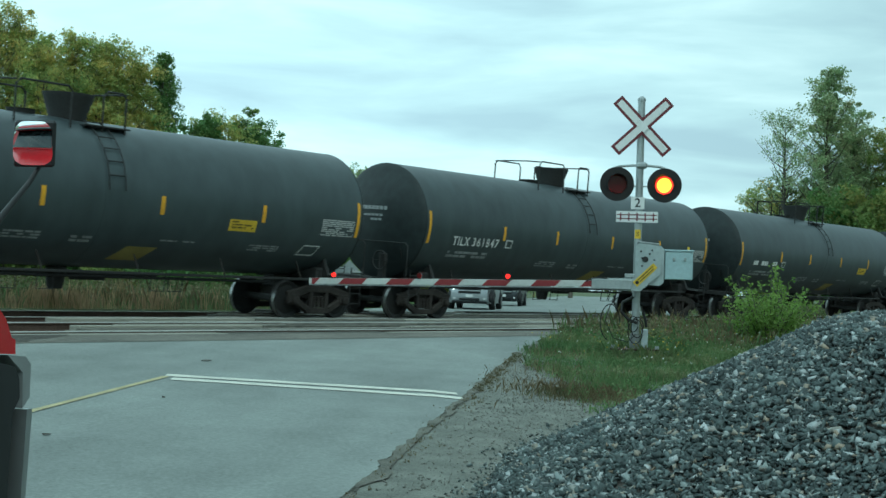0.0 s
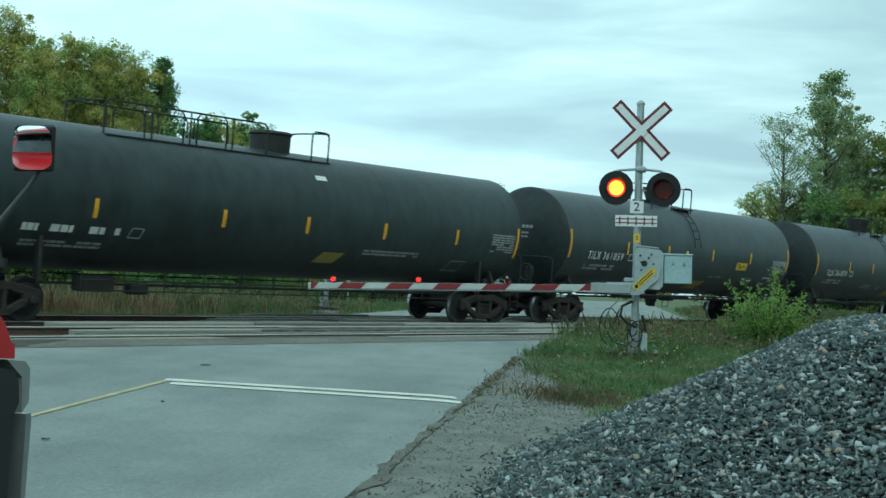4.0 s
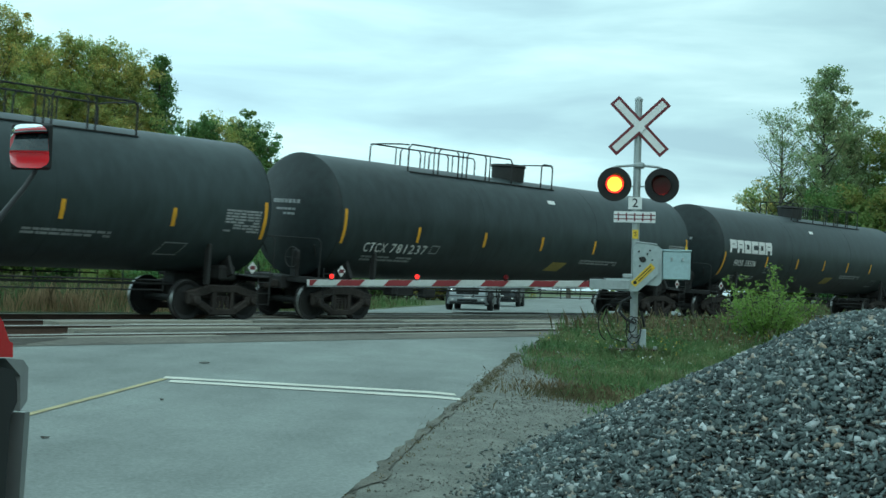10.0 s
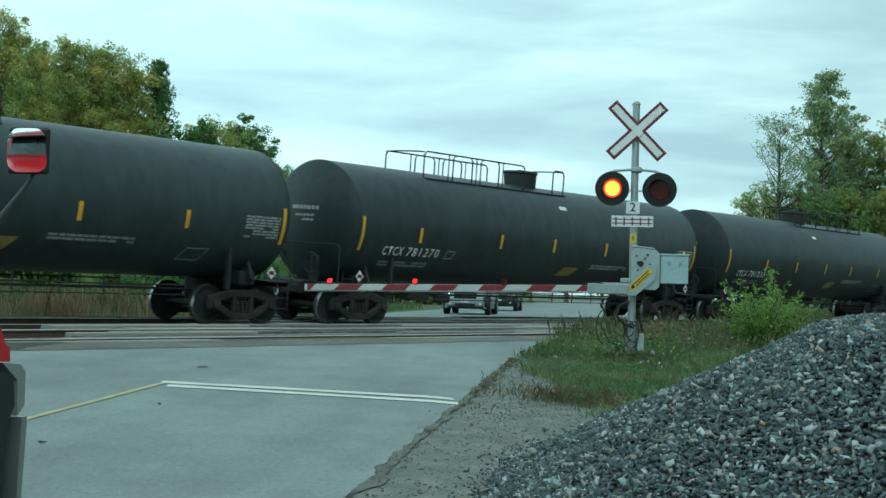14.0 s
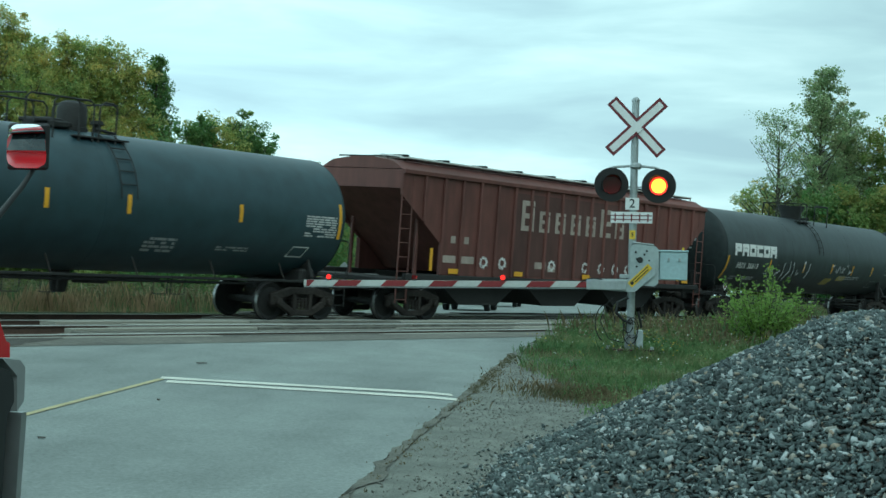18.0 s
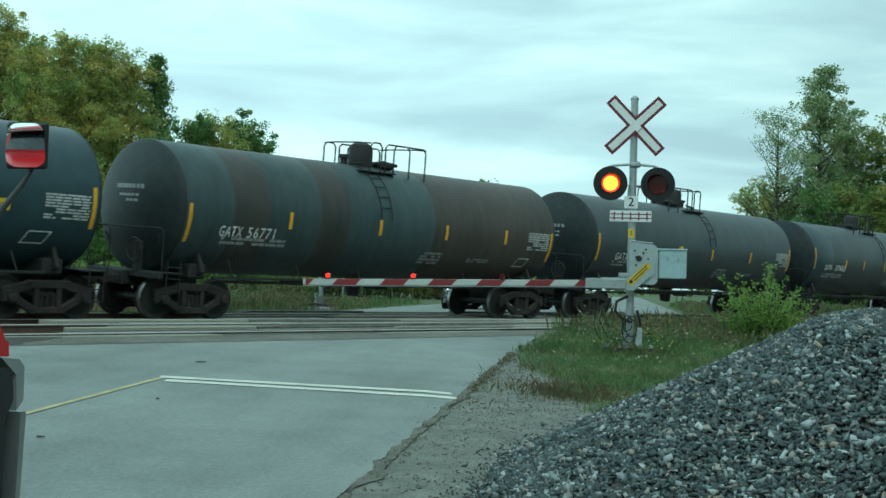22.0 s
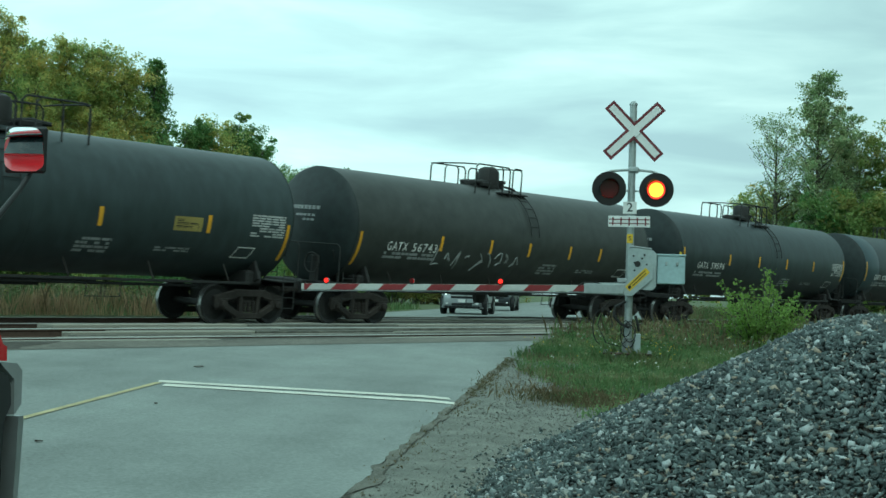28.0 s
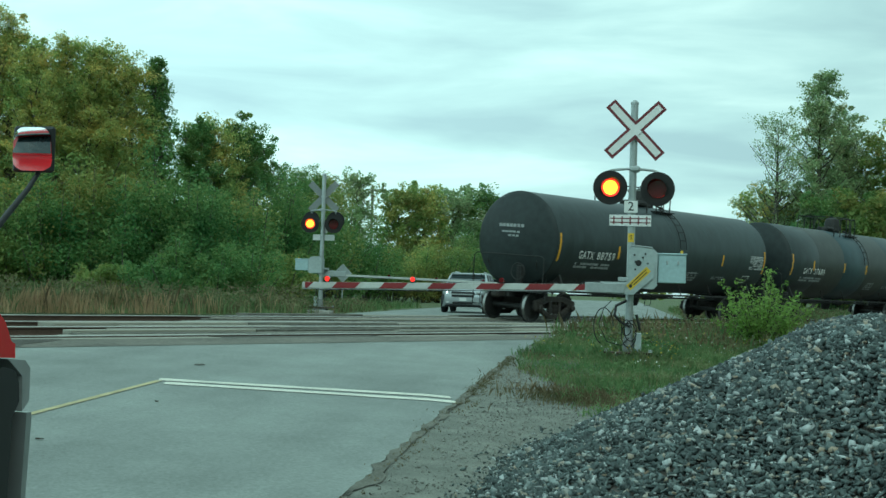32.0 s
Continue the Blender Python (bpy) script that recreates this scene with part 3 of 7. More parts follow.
    tr = part("track_plate", Form().box((-0.025, -0.085, 2.285), (0.69, 0.008, 0.185), ch=0.002), M_SIGNW, t, "white plate with a drawn red railway track")
    for z in (2.252, 2.318):
        part("painted_rail", Form().box((-0.025, -0.092, z), (0.67, 0.003, 0.016)), M_SIGNR, tr)
    for i in range(5):
        part("painted_tie", Form().box((-0.025 + (i - 2) * 0.135, -0.093, 2.285), (0.022, 0.003, 0.135)), M_SIGNR, tr)
    st = part("sticker", Form().box((-0.005, -0.07, 2.0), (0.10, 0.006, 0.15)), M_YPANEL, t, "small yellow sticker with a letter")
    me = lettering("S", 0.1)
    me.materials.append(M_DARK)
    part("letter", me, M_DARK, st, at=pose(-0.005, -0.0745, 2.0, 90))
    # gate machine
    body = Form().prism([(0.03, 1.12), (0.03, 1.74), (0.10, 1.80), (0.44, 1.76), (0.50, 1.70), (0.50, 1.16), (0.44, 1.10)], -0.20, 0.20)
    mach = part("gate_machine", body, M_GREY, t, "grey cast housing of the gate machine", at=pose(-0.06, 0, 0.05))
    for x, z in ((0.14, 1.55), (0.26, 1.62), (0.14, 1.42), (0.26, 1.40), (0.34, 1.52), (0.12, 1.66), (0.30, 1.68)):
        part("bolt", Form().lathe([(-0.215, 0.0), (-0.215, 0.016), (-0.2, 0.018)], 8, "y", (x, 0, z)), M_STEEL, mach)
    part("hub_cap", Form().lathe([(-0.225, 0.0), (-0.225, 0.04), (-0.2, 0.05)], 16, "y", (0.19, 0, 1.53)), M_STEEL, mach)
    part("machine_lid", Form().box((0.24, 0, 1.80), (0.36, 0.42, 0.03), pose(0, 0, 0, 0, 6, 0), 0.01), M_GALV, mach)
    cab = part("control_case", Form().box((0.74, 0.02, 1.40), (0.46, 0.36, 0.47), ch=0.012), M_PALE, t, "pale blue-grey control case", at=pose(-0.06, 0, 0.095))
    part("case_lid", Form().box((0.74, 0.02, 1.645), (0.49, 0.39, 0.03), ch=0.008), M_PALE, cab)
    for x in (0.66, 0.84):
        part("latch", Form().box((x, -0.17, 1.50), (0.035, 0.03, 0.06), ch=0.006), M_GALV, cab)
    part("case_knob", Form().tube([(0.90, 0, 1.65), (0.90, 0, 1.71)], 0.018, 8), M_YPANEL, cab)
    # counterweight lever that carries the arm
    lever = Form().prism([(-0.66, 0.96), (-0.10, 0.93), (0.14, 0.93), (0.46, 1.22), (0.46, 1.44), (0.34, 1.44), (0.06, 1.14), (-0.66, 1.13)], -0.245, -0.215)
    lev = part("gate_lever", lever, M_GREY, t, "grey steel lever between machine and arm", at=pose(-0.08, 0, 0.12))
    lab = Form().box((0, 0, 0), (0.46, 0.006, 0.105))
    lb = part("warning_label", lab, M_YPANEL, lev, "yellow warning label with unreadable writing", at=pose(0.215, -0.25, 1.20, 0, -45, 0))
    for dz, ln in ((0.02, 0.34), (-0.02, 0.30)):
        part("label_bar", Form().box((0.02, -0.005, dz), (ln, 0.003, 0.016)), M_DARK, lb)
    part("label_mark", Form().lathe([(-0.006, 0.0), (-0.006, 0.03), (0, 0.03)], 14, "y", (-0.18, 0, 0)), M_DARK, lb)
    br = Form().box((-0.41, -0.23, 1.15), (0.66, 0.10, 0.165), ch=0.01).box((-0.12, -0.16, 1.30), (0.16, 0.12, 0.07), ch=0.01)
    part("arm_bracket", br, M_GALV, t, "galvanised bracket that holds the arm")
    for x in (-0.5, -0.42, -0.22, -0.08):
        part("bracket_bolt", Form().tube([(x, -0.23, 1.22), (x, -0.23, 1.27)], 0.014, 6), M_STEEL, t)
    # the arm
    x1, x0, za, h = -0.52, -5.54, 1.155, 0.105
    arm = Form().box(((x0 + x1) / 2, -0.23, za), (x1 - x0, 0.045, h), ch=0.006)
    a = part("gate_arm", arm, M_ARMW, t, "lowered gate arm with slanted red and white stripes")
    xr = x1 - 0.006
    while xr > x0 + 0.06:
        lo = max(xr - 0.406, x0 + 0.05)
        part("red_stripe", Form().prism([(lo, za - h * 0.48), (xr, za - h * 0.48), (xr + 0.10, za + h * 0.48), (lo + (0.10 if lo > x0 + 0.06 else 0), za + h * 0.48)], -0.258, -0.250), M_ARMR, a)
        xr -= 0.82
    part("arm_edge", Form().box(((x0 + x1) / 2, -0.23, za - h / 2 - 0.012), (x1 - x0, 0.03, 0.012)), M_GALV, a)
    for x, first in ((-5.10, "on"), (-3.63, "left"), (-2.13, "right")):
        lamp = Form().lathe([(-0.05, 0.0), (-0.05, 0.043), (0.05, 0.043), (0.05, 0.0)], 14, "y", (x, -0.23, za + h / 2 + 0.055))
        lo = part("gate_lamp", lamp, M_LENS, a, "small red lamp on the gate arm", True)
        part("lamp_bracket", Form().box((x, -0.23, za + h / 2 + 0.01), (0.06, 0.05, 0.03), ch=0.005), M_STEEL, a)
        f = part("lamp_face", two_faced(0, 0.040, M_LITRED, M_LENS), None, lo, "lit red lamp face", False, pose(x, -0.285, za + h / 2 + 0.055))
        FLASHERS.append((f, None, first))
    part("arm_cable", Form().tube([(x0 + 0.3, -0.235, za - h / 2 - 0.03)] + [(x, -0.235, za - h / 2 - 0.025 - 0.012 * math.sin(x * 3)) for x in (-4.5, -3.5, -2.5, -1.5, -0.8)], 0.008, 5), M_CABLE, a)
    part("arm_loop", Form().tube([(x1 - 0.1 + 0.2 * math.cos(a2), -0.26, za + 0.03 + 0.07 * math.sin(a2)) for a2 in [math.pi * i / 10 for i in range(11)]], 0.009, 6), M_CABLE, a)
    a.matrix_basis = pose(x1, 0, za, 0, -1.26, 0) @ pose(-x1, 0, -za)
    # junction box, conduit and loops of cable
    part("junction_box", Form().box((0.155, -0.03, 0.27), (0.115, 0.13, 0.30), ch=0.012), M_GREY, t, "small grey junction box")
    part("conduit", Form().tube([(-0.05, -0.1, 0.95), (-0.22, -0.15, 0.86), (-0.24, -0.16, 0.70), (-0.12, -0.13, 0.58), (0.02, -0.11, 0.52)], 0.024, 8), M_CABLE, t, "black corrugated conduit", True)
    part("conduit", Form().tube([(0.12, -0.08, 0.72), (0.16, -0.08, 0.56), (0.18, -0.05, 0.46)], 0.022, 8), M_CABLE, t, "", True)
    for k, (cx, cz, rx, rz) in enumerate(((0.03, 0.45, 0.10, 0.17), (0.0, 0.38, 0.12, 0.20), (-0.04, 0.50, 0.08, 0.13), (-0.42, 0.52, 0.16, 0.30))):
        pts = [(cx + rx * math.cos(q), -0.13 - 0.02 * math.sin(3 * q + k), cz + rz * math.sin(q)) for q in [2 * math.pi * i / 24 for i in range(24 if k < 3 else 18)]]
        part("cable_loop", Form().tube(pts, 0.009, 5), M_CABLE, t, "loop of thin black cable")
    part("cable", Form().tube([(-0.30, -0.18, 0.94), (-0.42, -0.16, 0.82), (-0.50, -0.14, 0.55), (-0.36, -0.12, 0.26), (-0.12, -0.11, 0.2), (0.0, -0.1, 0.33)], 0.008, 5), M_CABLE, t)
    return t


near_signal = build_signal()
far_signal = copy_thing(near_signal, pose(30.47, 4.63, 0.12, 0, 0, 121.3))
tagged(far_signal, "grey railway crossing signal mast beyond the tracks, seen from behind", "crossing signal")
for ob in far_signal.children:
    base = ob.name.split(".")[0]
    if base in ("crossed_board", "board_clamp"):
        ob.matrix_basis = pose(0, 0, -0.23) @ ob.matrix_basis
    elif base in ("gate_machine", "control_case"):
        ob.matrix_basis = pose(-0.02, 0, 1.15) @ Matrix.Diagonal((0.9, 1, 0.74, 1)) @ pose(0, 0, -1.15) @ ob.matrix_basis
    elif base == "gate_arm":
        ob.matrix_basis = pose(0, 0, -0.03) @ ob.matrix_basis @ pose(0, 0, 1.155) @ Matrix.Diagonal((1, 1, 0.55, 1)) @ pose(0, 0, -1.155)
# the far signal shows lights to this side too, back to back with its own
for s, first in ((-1, "right"), (1, "left")):
    flasher_light(far_signal, s * 0.375, 2.70, first, 187, 0.14)


# ---- the train: x along the train, its near side is -y, z from the rail ----
R_TANK, Z_TANK = 1.60, 2.64
SIZES = {"oil": (1.60, 2.64), "gas": (1.60, 2.66), "mid": (1.60, 2.66), "gen": (1.53, 2.56), "hop": (1.6, 2.64)}


def size_for(kind):
    """Radius and axle-line height of the tanks built from here on."""
    global R_TANK, Z_TANK
    R_TANK, Z_TANK = SIZES[kind]


def skin(x, z, lift=0.006):
    """A point on the near side of the tank."""
    d = z - Z_TANK
    return (x, -math.sqrt(max(0.0, (R_TANK + lift) ** 2 - d * d)), z)


def patch(g, x0, x1, z0, z1, lift=0.006, lean=0.0, n=4):
    """A curved sheet on the near side of the tank."""
    k = len(g.v)
    for i in range(n + 1):
        z = z0 + (z1 - z0) * i / n
        s = lean * i / n
        g.v += [skin(x0 + s, z, lift), skin(x1 + s, z, lift)]
    for i in range(n):
        a = k + 2 * i
        g.f.append([a, a + 1, a + 3, a + 2])
    return g


def bars(x0, x1, z0, z1, rows, seed, lean=0.0, fill=0.8):
    """Rows of short strokes for writing that cannot be read."""
    r = random.Random(seed)
    g = Form()
    h = (z1 - z0) / rows
    for i in range(rows):
        x = x0
        while x < x1 - 0.03:
            w = min(r.uniform(0.08, 0.3), x1 - x)
            if r.random() < fill:
                patch(g, x, x + w * 0.86, z1 - (i + 1) * h + h * 0.25, z1 - i * h - h * 0.1, 0.006, lean, 1)
            x += w
    return g


def outline(g, x0, x1, z0, z1, t=0.025, lean=0.0):
    patch(g, x0, x1, z0, z0 + t, 0.006, 0, 1)
    patch(g, x0 + lean, x1 + lean, z1 - t, z1, 0.006, 0, 1)
    patch(g, x0, x0 + t, z0, z1, 0.007, lean, 2)
    patch(g, x1 - t, x1, z0, z1, 0.007, lean, 2)
    return g


def words_on_tank(words, x0, x1, z0, z1, lift=0.012):
    me = lettering(words, 1.0)
    xs = [q.co.x for q in me.vertices]
    ys = [q.co.y for q in me.vertices]
    ax, bx, ay, by = min(xs), max(xs), min(ys), max(ys)
    for q in me.vertices:
        x = x0 + (q.co.x - ax) / (bx - ax) * (x1 - x0)
        z = z0 + (q.co.y - ay) / (by - ay) * (z1 - z0)
        q.co = Vector(skin(x, z, lift))
    me.materials.append(M_LETTER)
    return me


def wheel_form():
    return Form().lathe([(-0.075, 0.0), (-0.075, 0.09), (-0.045, 0.10), (-0.02, 0.36), (-0.055, 0.40), (-0.07, 0.452), (-0.06, 0.456), (0.035, 0.458), (0.055, 0.485), (0.075, 0.483), (0.08, 0.40), (0.02, 0.36), (0.05, 0.1), (0.05, 0.0)], 36, "y")


def tread_form():
    return Form().lathe([(-0.06, 0.457), (0.0, 0.459), (0.035, 0.46)], 36, "y")


def side_frame_form(y):
    g = Form()
    # frame as bars, so that its windows stay open
    for a, b, w in (((-1.08, 0.58), (-0.45, 0.72), 0.20), ((1.08, 0.58), (0.45, 0.72), 0.20), ((-0.5, 0.74), (0.5, 0.74), 0.18), ((-0.95, 0.52), (-0.36, 0.22), 0.17), ((0.95, 0.52), (0.36, 0.22), 0.17), ((-0.42, 0.20), (0.42, 0.20), 0.15), ((-0.27, 0.25), (-0.27, 0.70), 0.12), ((0.27, 0.25), (0.27, 0.70), 0.12)):
        dx, dz = b[0] - a[0], b[1] - a[1]
        ln = math.hypot(dx, dz)
        g.box(((a[0] + b[0]) / 2, y, (a[1] + b[1]) / 2), (ln + 0.04, 0.13, w), pose(0, 0, 0, 0, -math.degrees(math.atan2(dz, dx)), 0), 0.025)
    for s in (-1, 1):
        g.box((s * 0.889, y, 0.50), (0.42, 0.17, 0.32), None, 0.06)
    return g


TRUCK_MESH = {}


def truck(parent, x):
    """Two axles in a cast frame."""
    if not TRUCK_MESH:
        TRUCK_MESH["bolster"] = Form().box((0, 0, 0.60), (0.42, 1.9, 0.28), None, 0.04).mesh("truck", M_CAST)
        TRUCK_MESH["wheel"] = wheel_form().mesh("wheel", M_STEEL, True)
        TRUCK_MESH["tread"] = tread_form().mesh("tread", M_TREAD, True)
        TRUCK_MESH["axle"] = Form().tube([(0, -1.0, 0), (0, 1.0, 0)], 0.085, 14).mesh("axle", M_STEEL, True)
        TRUCK_MESH["cap"] = Form().lathe([(-0.11, 0.0), (-0.11, 0.07), (-0.08, 0.10), (0.08, 0.11)], 16, "y").mesh("bearing_cap", M_CAST, True)
        for s in (-1, 1):
            TRUCK_MESH[s] = side_frame_form(s * 1.0).mesh("side_frame", M_CAST)
        coil = [(0.29, 0.0)]
        for j in range(7):
            coil += [(0.30 + j * 0.04 - 0.014, 0.045), (0.30 + j * 0.04, 0.062), (0.30 + j * 0.04 + 0.014, 0.045)]
        TRUCK_MESH["spring"] = Form().lathe(coil + [(0.57, 0.0)], 10, "z").mesh("spring", M_CAST)
    t = part("truck", TRUCK_MESH["bolster"], None, parent, "cast steel truck with two axles", at=pose(x, 0, 0))
    for s in (-1, 1):
        part("side_frame", TRUCK_MESH[s], None, t)
        for i in (-1, 0, 1):
            part("spring", TRUCK_MESH["spring"], None, t, at=pose(i * 0.14, s * 1.0, 0))
        part("axle", TRUCK_MESH["axle"], None, t, at=pose(s * 0.889, 0, 0.457))
        for side in (-1, 1):
            m = pose(s * 0.889, side * 0.755, 0.457, 0, 0, 0 if side < 0 else 180)
            part("wheel", TRUCK_MESH["wheel"], None, t, at=m)
            part("wheel_tread", TRUCK_MESH["tread"], None, t, "bright worn tread", at=m)
            part("bearing_cap", TRUCK_MESH["cap"], None, t, at=pose(s * 0.889, side * 1.07, 0.47, 0, 0, 0 if side < 0 else 180))
    return t


def end_gear(car, half, x_end):
    """Couplers, end sills, hand rails, ladders and the brake wheel at both ends."""
    for s in (-1, 1):
        m = pose(0, 0, 0, 0, 0, 0 if s > 0 else 180)
        cp = Form().box((x_end + 0.32, 0, 0.86), (0.72, 0.17, 0.20), None, 0.03).box((x_end + 0.66, 0.05, 0.86), (0.22, 0.30, 0.30), None, 0.06)
        part("coupler", cp, M_CAST, car, "rusty knuckle coupler", at=m)
        st = Form().box((half - 0.35, 0, 0.90), (2.2, 0.42, 0.34), None, 0.03)
        part("stub_sill", st, M_STEEL, car, at=m)
        sad = Form().box((half - 0.65, 0, 1.12), (0.5, 2.3, 0.35), None, 0.05)
        for sy in (-1, 1):
            sad.box((half - 0.65, sy * 1.0, 1.25), (0.10, 0.5, 0.55), pose(0, 0, 0, sy * 25, 0, 0), 0.02)
        part("saddle", sad, M_STEEL, car, "saddle that carries the tank", at=m)
        es = Form().box((half + 0.55, 0, 1.0), (0.10, 2.7, 0.16), None, 0.02).box((half + 0.25, 0, 1.06), (0.62, 2.7, 0.03), None, 0.005)
        part("end_platform", es, M_STEEL, car, at=m)
        hr = Form().tube([(half + 0.58, -1.35, 1.0), (half + 0.58, -1.35, 1.98), (half + 0.58, -1.25, 2.06), (half + 0.58, 1.25, 2.06), (half + 0.58, 1.35, 1.98), (half + 0.58, 1.35, 1.0)], 0.017, 6)
        part("end_handrail", hr, M_STEEL, car, "bent pipe handrail across the end", at=m)
        for sy in (-1, 1):
            ld = Form()
            for dx in (0, 0.38):
                ld.tube([(half + 0.08 + dx, sy * 1.40, 0.38), (half + 0.08 + dx, sy * 1.40, 1.35)], 0.014, 5)
            for z in (0.42, 0.68, 0.94, 1.2):
                ld.tube([(half + 0.08, sy * 1.40, z), (half + 0.46, sy * 1.40, z)], 0.012, 5)
            part("sill_step", ld, M_STEEL, car, "steel sill step at the corner", at=m)
        br = Form()
        for sy in (-1, 1):
            br.tube([(half - 0.05, sy * 0.75, 1.0), (half + 0.42, sy * 0.95, 1.9)], 0.02, 6)
        part("end_brace", br, M_STEEL, car, at=m)
    part("brake_wheel", Form().lathe([(-0.02, 0.26), (0, 0.28), (0.02, 0.26), (0.0, 0.24), (-0.02, 0.26)], 20, "x", (-half - 0.66, -0.45, 1.55)).tube([(-half - 0.66, -0.7, 1.55), (-half - 0.66, -0.2, 1.55)], 0.012, 5).tube([(-half - 0.66, -0.45, 1.3), (-half - 0.66, -0.45, 1.8)], 0.012, 5), M_STEEL, car, "hand brake wheel")
    part("brake_stand", Form().box((-half - 0.55, -0.45, 1.4), (0.14, 0.22, 0.7), None, 0.02), M_STEEL, car)


def tank_shell(car, half, paint, bands=5):
    ls = half + 0.14
    prof = []
    n = bands + 1
    for i in range(n):
        a, b = -ls + 2 * ls * i / n, -ls + 2 * ls * (i + 1) / n
        prof += [(a + 0.02, R_TANK), (b - 0.02, R_TANK)]
        if i < n - 1:
            prof += [(b - 0.018, R_TANK + 0.003), (b + 0.018, R_TANK + 0.003)]
    part("tank", Form().lathe(prof, 72, "x", (0, 0, Z_TANK)), paint, car, "", True)
    for s in (-1, 1):
        hp = [(s * (ls - 0.02), R_TANK), (s * (ls + 0.01), R_TANK + 0.004), (s * (ls + 0.03), R_TANK - 0.006), (s * (ls + 0.05), R_TANK - 0.035)]
        hp += [(s * (ls + 0.07 + 0.34 * (1 - f * f)), (R_TANK - 0.05) * f) for f in (0.985, 0.93, 0.85, 0.75, 0.64, 0.52, 0.4, 0.28, 0.16, 0.05)] + [(s * (ls + 0.41), 0.0)]
        part("tank_head", Form().lathe(hp, 72, "x", (0, 0, Z_TANK)), M_SHADED_END, car, "dished tank end, colour darkened for shade", True)


def top_rails(car, x0, x1, tall, gaps, y=0.86, deck=True):
    """Platform and pipe railings on top of the tank: groups of bent pipe along both sides."""
    zt = Z_TANK + R_TANK
    if deck:
        for sy in (-1, 1):
            part("platform", Form().box(((x0 + x1) / 2, sy * (y - 0.1), zt - 0.20), (x1 - x0, 0.42, 0.035), None, 0.004), M_STEEL, car, "grated walking platform")
    for sy in (-1, 1):
        for a, b in gaps:
            yy = sy * y
            g = Form().tube([(a, yy, zt - 0.34), (a, yy, zt + tall - 0.10), (a + 0.10, yy, zt + tall), (b - 0.10, yy, zt + tall), (b, yy, zt + tall - 0.10), (b, yy, zt - 0.34)], 0.023, 7)
            mid = (a + b) / 2
            if b - a > 1.6:
                g.tube([(mid, yy, zt - 0.3), (mid, yy, zt + tall)], 0.02, 6)
            part("railing", g, M_STEEL, car, "bent pipe railing")
    for x in (x0, x1):
        part("railing", Form().tube([(x, -y, zt + tall - 0.02), (x, -y * 0.5, zt + tall), (x, y * 0.5, zt + tall), (x, y, zt + tall - 0.02)], 0.02, 6), M_STEEL, car)


def ladder(car, x, wide=0.42):
    """A ladder that follows the tank from the sill to the top."""
    g = Form()
    pts = []
    for i in range(13):
        a = radians(-62 + 132 * i / 12)
        pts.append((-(R_TANK + 0.05) * math.cos(a), Z_TANK + (R_TANK + 0.05) * math.sin(a)))
    path = [p for p in pts if p[1] > Z_TANK + 0.05]
    for s in (-1, 1):
        g.tube([(x + s * wide / 2, y, z) for y, z in path], 0.013, 6)
    for y, z in path[1:]:
        g.tube([(x - wide / 2, y, z), (x + wide / 2, y, z)], 0.014, 5)
    part("ladder", g, M_STEEL, car, "steel ladder over the upper side of the tank")


def side_sill(car, half, z=1.0):
    for sy in (-1, 1):
        g = Form().box((0, sy * 1.30, z), (2 * half - 1.9, 0.07, 0.06), None, 0.008)
        part("running_rail", g, M_STEEL, car, "thin rail along the foot of the tank")
        for x in np.linspace(-half + 1.6, half - 1.6, 6):
            part("rail_stay", Form().tube([(x, sy * 1.30, z), (x - 0.1, sy * 1.18, z + 0.42)], 0.018, 5), M_CAST, car)
    # outlet, pipes and hoses under the belly
    g = Form().lathe([(0.55, 0.0), (0.55, 0.16), (0.72, 0.20), (1.04, 0.24)], 16, "z").box((0.6, -0.3, 0.82), (0.9, 0.10, 0.10), None, 0.01).box((0, 0, 0.92), (5.5, 0.09, 0.09), None, 0.01)
    part("bottom_outlet", g, M_STEEL, car, "bottom outlet valve with pipes")
    part("belly_pipe", Form().tube([(-half + 1.8, -0.4, 0.86), (half - 1.8, -0.4, 0.86)], 0.035, 7), M_STEEL, car)
    for x in (-2.2, -1.3, 1.6, 2.1):
        fr = Form().tube([(x, -1.25, 1.0), (x, -1.22, 0.62), (x + 0.4, -1.22, 0.62), (x + 0.4, -1.25, 1.0)], 0.014, 5)
        part("step_loop", fr, M_STEEL, car, "hanging steel step loop")


def marks(car, xs, zs, ends, half):
    for x in xs:
        part("reflector", patch(Form(), x - 0.055, x + 0.055, zs[0], zs[1]), M_MARK, car, "yellow reflective strip")
    for x in (-half, half):
        part("reflector", patch(Form(), x - 0.05, x + 0.05, ends[0], ends[1], n=8), M_MARK, car, "long yellow reflective strip")


